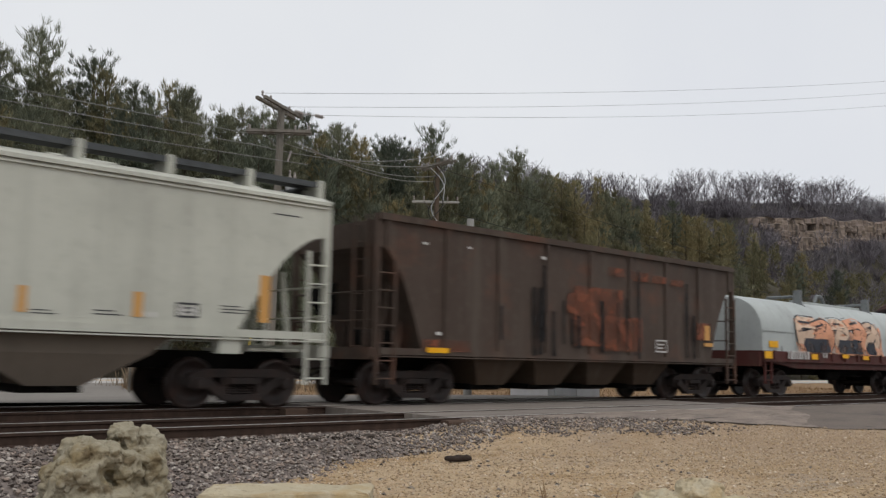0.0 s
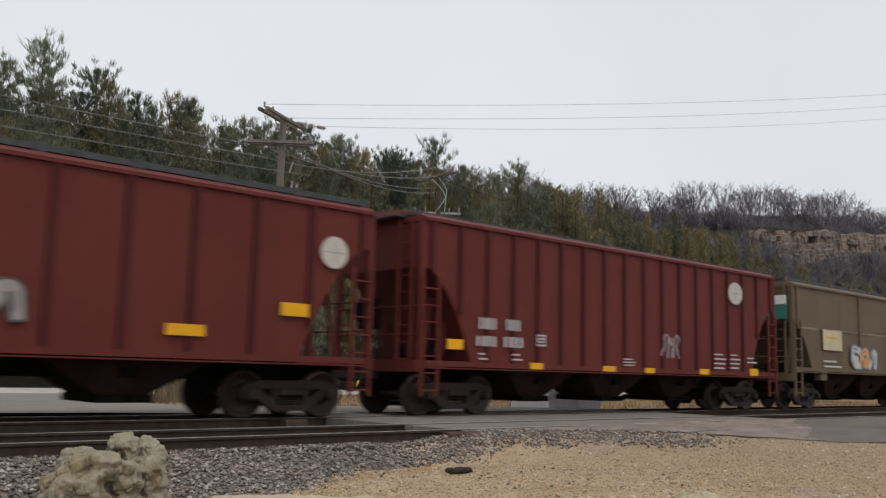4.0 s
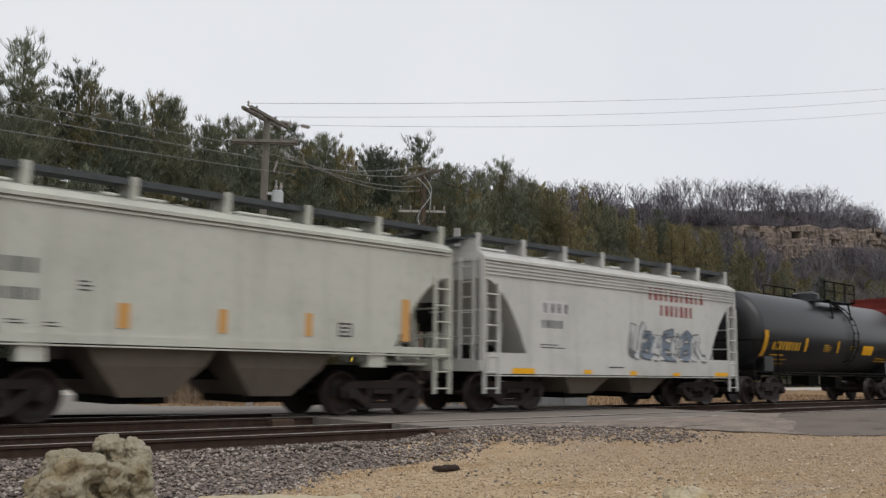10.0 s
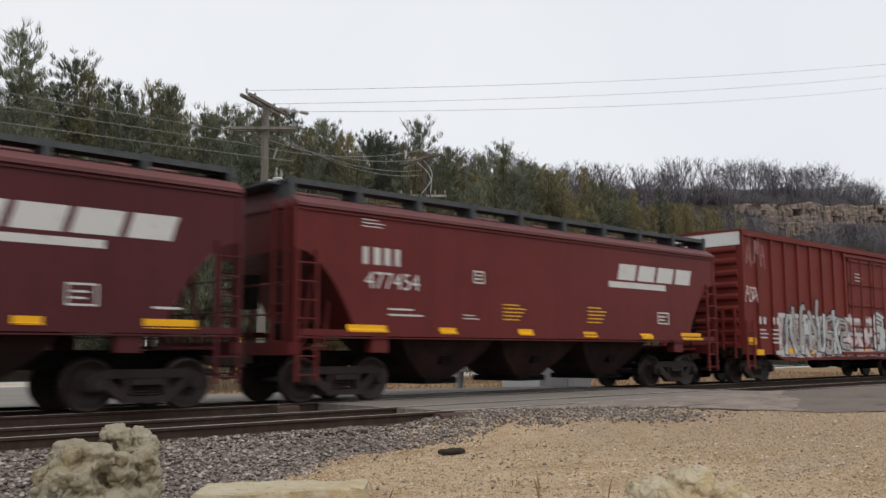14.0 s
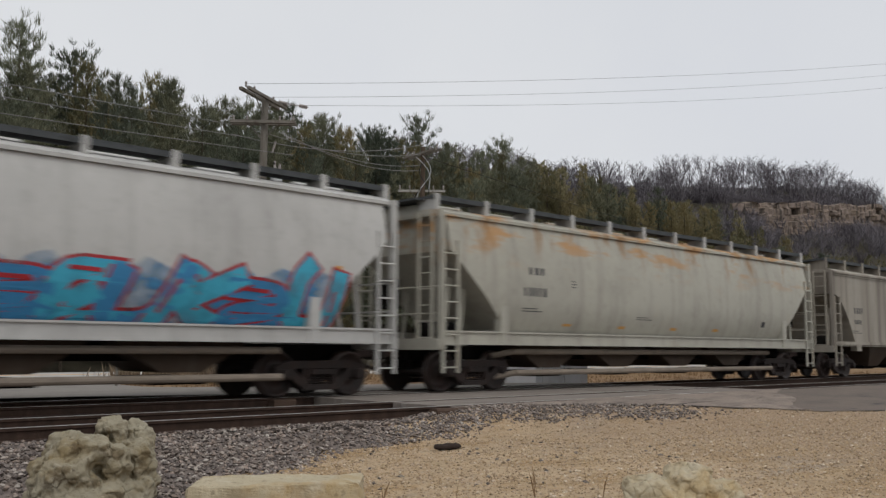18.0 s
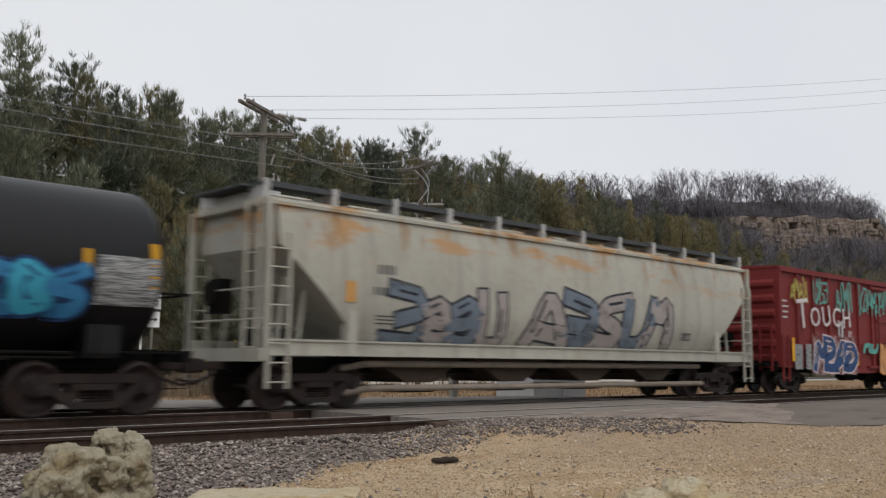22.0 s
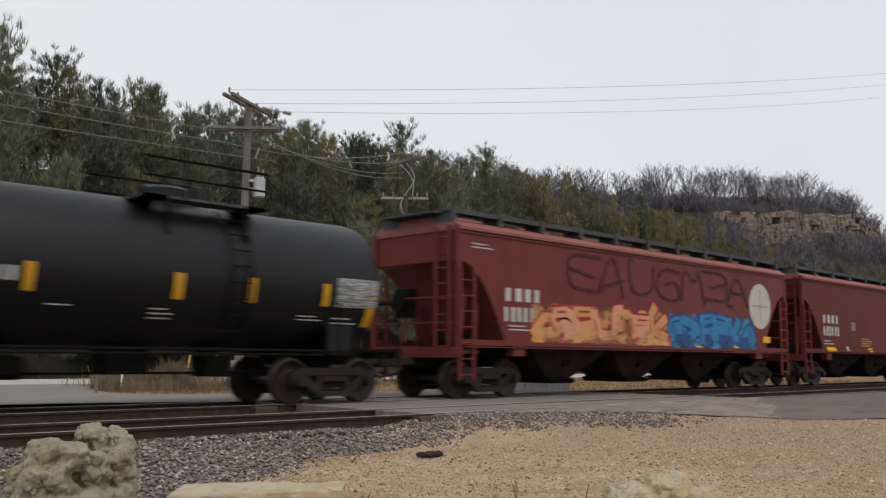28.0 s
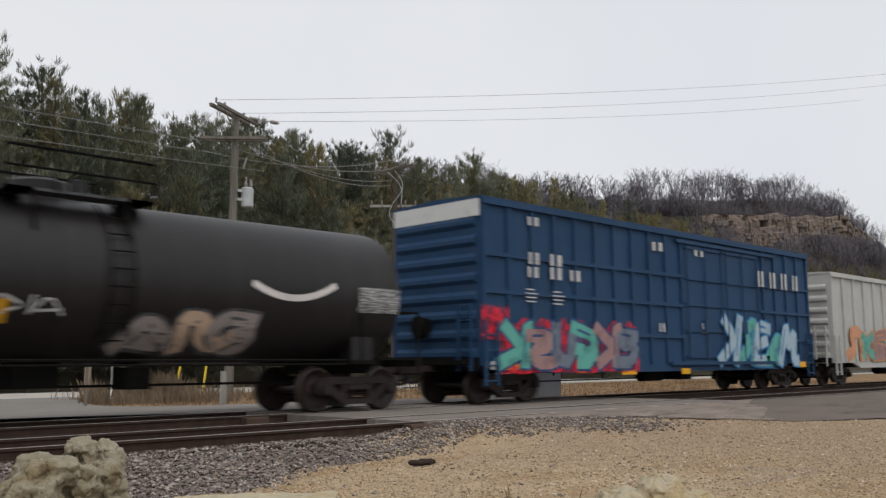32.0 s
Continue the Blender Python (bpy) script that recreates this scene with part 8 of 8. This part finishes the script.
reflect(c_26, OCHRE, (-8.28, 1.99, 0.23, 0.86, 1), (-5.16, 2.22, 0.21, 0.45, 1), (-2.41, 2.22, 0.20, 0.45, 1), (0.21, 2.21, 0.20, 0.44, 1), (2.64, 2.23, 0.23, 0.43, 1), (6.08, 2.18, 0.23, 0.47, 1), (0.96, 1.44, 0.77, 0.29, 1))
mark(c_26, WHITE, (-7.08, 1.71, 1.02, 0.21, 4), (-5.93, 1.69, 0.97, 0.23, 5), (-4.91, 1.71, 0.50, 0.25, 1), (-7.06, 1.52, 0.95, 0.10, -1), (-6.77, 1.43, 1.48, 0.08, -1), (1.97, 1.53, 2.01, 0.24, -2), (7.12, 2.00, 1.16, 0.56, -5), (7.49, 1.17, 0.44, 0.34, 1))
mark(c_27, BLACKINK, (-6.40, 2.43, 0.56, 0.18, 4), (-6.41, 2.07, 0.56, 0.18, 5))
reflect(c_28, OCHRE, (-2.32, 1.94, 0.21, 0.46, 1), (0.24, 1.93, 0.24, 0.47, 1), (1.77, 1.94, 0.21, 0.47, 1), (3.49, 1.95, 0.22, 0.45, 1), (4.65, 1.57, 0.28, 0.81, 1))
mark(c_28, WHITE, (-2.65, 2.09, 0.29, 0.23, 2), (3.86, 1.95, 1.07, 0.59, -6), (-1.88, 1.74, 0.54, 0.07, -1), (-0.10, 1.58, 0.45, 0.24, -3), (3.01, 1.66, 0.61, 0.14, -2), (3.86, 1.52, 0.65, 0.28, -3))
mark(c_29, WHITE, (-7.73, 3.51, 0.72, 0.16, -2), (-6.55, 2.32, 1.43, 0.32, 4), (-6.59, 1.83, 1.42, 0.35, 6), (-6.44, 1.62, 0.84, 0.18, -2))
graffiti(*c_29, -5.50, 0.53, 1.37, 2.24, [ORANGE, PEACH], REDINK, 57, 7, ORANGE, 0.36)
graffiti(*c_29, 0.74, 5.76, 1.34, 2.27, [BLUE2, BLUE2], BLUEDEEP, 58, 6, BLUE2, 0.36)
graffiti(*c_29, -4.30, 5.40, 2.60, 3.92, [DARKRED], DARKRED, 59, 7, None, 0.16, True)
disc(c_29, 6.31, 2.76, 0.76, 0.76, CREAMINK)
reflect(c_29, YELLOW, (-5.61, 1.35, 0.44, 0.13, 1))
reflect(c_29, YELLOW, (2.04, 1.32, 0.35, 0.12, 1), (4.30, 1.33, 0.40, 0.13, 1), (6.46, 1.54, 0.50, 0.21, 1))
mark(c_30, WHITE, (-6.51, 2.37, 1.50, 0.31, 4), (-6.51, 1.90, 1.49, 0.35, 6), (-6.51, 1.58, 0.87, 0.21, -2), (-3.93, 2.16, 0.33, 0.29, 1), (-4.53, 1.35, 0.29, 0.16, 1))
mark(c_30, GOLDINK, (-2.98, 1.55, 1.08, 0.36, -4), (1.75, 1.60, 1.21, 0.18, -3))
reflect(c_30, YELLOW, (-6.36, 1.32, 0.83, 0.15, 1), (-2.37, 1.32, 0.41, 0.16, 1), (-0.17, 1.32, 0.46, 0.15, 1), (2.07, 1.32, 0.87, 0.16, 1), (4.22, 1.33, 0.57, 0.15, 1))
disc(c_30, 6.35, 2.73, 0.77, 0.75, CREAMINK)
mark(c_31, WHITE, (-5.16, 2.51, 0.88, 0.25, 4), (2.79, 2.73, 3.62, 0.47, 4), (2.59, 2.52, 3.09, 0.15, 1))
graffiti(*c_31, -6.47, 7.20, 0.90, 2.33, [BLUE2], BLUE2, 61, 9, BLUE2, 0.2, True)
graffiti(*c_31, -5.36, 0.40, 1.02, 2.33, [MINT, CREAMGREEN], INK, 62, 5, None, 0.36)
graffiti(*c_31, -6.04, 0.52, 0.93, 1.29, [CREAMGREEN], INK, 65, 4, None, 0.5)
graffiti(*c_31, 0.70, 4.17, 1.22, 2.07, [INK, TEAL], BLUEDEEP, 63, 4, None, 0.3)
graffiti(*c_31, 1.00, 5.68, 0.91, 1.32, [PINKWHITE, REDINK], REDINK, 64, 5)
reflect(c_31, YELLOW, (6.43, 1.05, 0.63, 0.27, 1))
reflect(c_32, OCHRE, (-6.95, 2.15, 0.20, 0.84, 1), (-3.96, 1.65, 0.26, 0.41, 1), (-1.09, 1.64, 0.22, 0.38, 1))
mark(c_32, GOLDINK, (-6.08, 2.08, 0.92, 0.33, 4), (-4.98, 2.11, 1.10, 0.32, 6), (-6.02, 1.92, 1.25, 0.15, -1), (-6.23, 1.81, 1.52, 0.08, -1), (-5.99, 1.66, 1.31, 0.10, -1))
graffiti(*c_32, -2.50, -0.01, 1.73, 2.13, [PALEGREY], PALEGREY, 66, 5, None, 0.18, True)
graffiti(*c_32, 1.09, 3.74, 1.11, 1.93, [WARMGREY, SKIN], GREYINK, 67, 3, None, 0.4)
mark(c_32, WHITE, (6.10, 2.05, 1.13, 0.52, -6))
mark(c_33, WHITE, (-7.32, 4.43, 0.50, 0.22, 2), (-7.31, 3.45, 0.49, 0.30, 2), (-6.45, 3.46, 0.57, 0.30, 2), (-7.36, 3.11, 0.49, 0.27, 2), (-6.46, 3.11, 0.57, 0.31, 2), (-5.63, 3.11, 0.52, 0.29, 2), (-7.44, 2.49, 0.44, 0.40, -4), (-6.36, 2.47, 0.45, 0.41, -4), (4.97, 3.55, 0.51, 0.55, 2), (5.86, 3.54, 0.53, 0.56, 2), (6.74, 3.53, 0.55, 0.58, 2), (7.65, 3.53, 0.52, 0.57, 2), (-8.99, 0.83, 0.42, 0.20, 2), (-1.63, 4.26, 0.68, 0.26, 2), (0.79, 4.28, 0.70, 0.27, 2), (-1.39, 1.87, 0.37, 0.25, 2), (1.08, 1.88, 0.28, 0.30, 2))
graffiti(*c_33, -9.0, -8.2, 1.56, 2.3, [HOTRED], HOTRED, 68, 1, HOTRED, 0.1, True)
graffiti(*c_33, -8.36, -2.64, 0.76, 1.97, [TEAL, PINKGREY, BLUEGREY], BLUEDEEP, 69, 6, HOTRED, 0.36)
graffiti(*c_33, 2.32, 7.57, 0.77, 2.37, [PALEBLUE, TEAL], BLUE2, 70, 5, None, 0.36)
reflect(c_33, YELLOW, (-8.43, 0.82, 0.83, 0.14, 1), (-5.44, 0.72, 0.37, 0.15, 1), (-3.38, 0.65, 0.70, 0.13, 1), (-0.26, 0.63, 0.49, 0.17, 1), (7.48, 0.78, 0.94, 0.20, 1))
graffiti(*c_34, -6.31, -2.17, 0.97, 2.13, [PEACH, TEAL, PINKGREY], ORANGE, 71, 3, None, 0.4)


# ---- movement ----
def rolled(t):
    """Metres that the train has rolled towards -x, from its place at 16 s."""
    return 16.624 * (t - 16) + 0.0182 * (t - 16) ** 2


def motions():
    for car, station in CARS:
        walk(car, [(t, pose(station - rolled(t), TRACK_Y, 0)) for t in range(0, 33, 2)])
    # all wheels of one axle position turn alike: key one and let the rest share its keys
    for place in (0, 1):
        same = [w for w, i in WHEELS if i == place]
        x = same[0].location.x
        walk(same[0], [(k / FPS, pose(x, 0, 0.457, 0, -math.degrees(rolled(k / FPS) / 0.457) % 360, 0)) for k in range(0, 32 * FPS + 1)])
        lead = same[0].animation_data
        for w in same[1:]:
            w.rotation_mode = "QUATERNION"
            keys = w.animation_data_create()
            keys.action = lead.action
            keys.action_slot = lead.action_slot


motions()
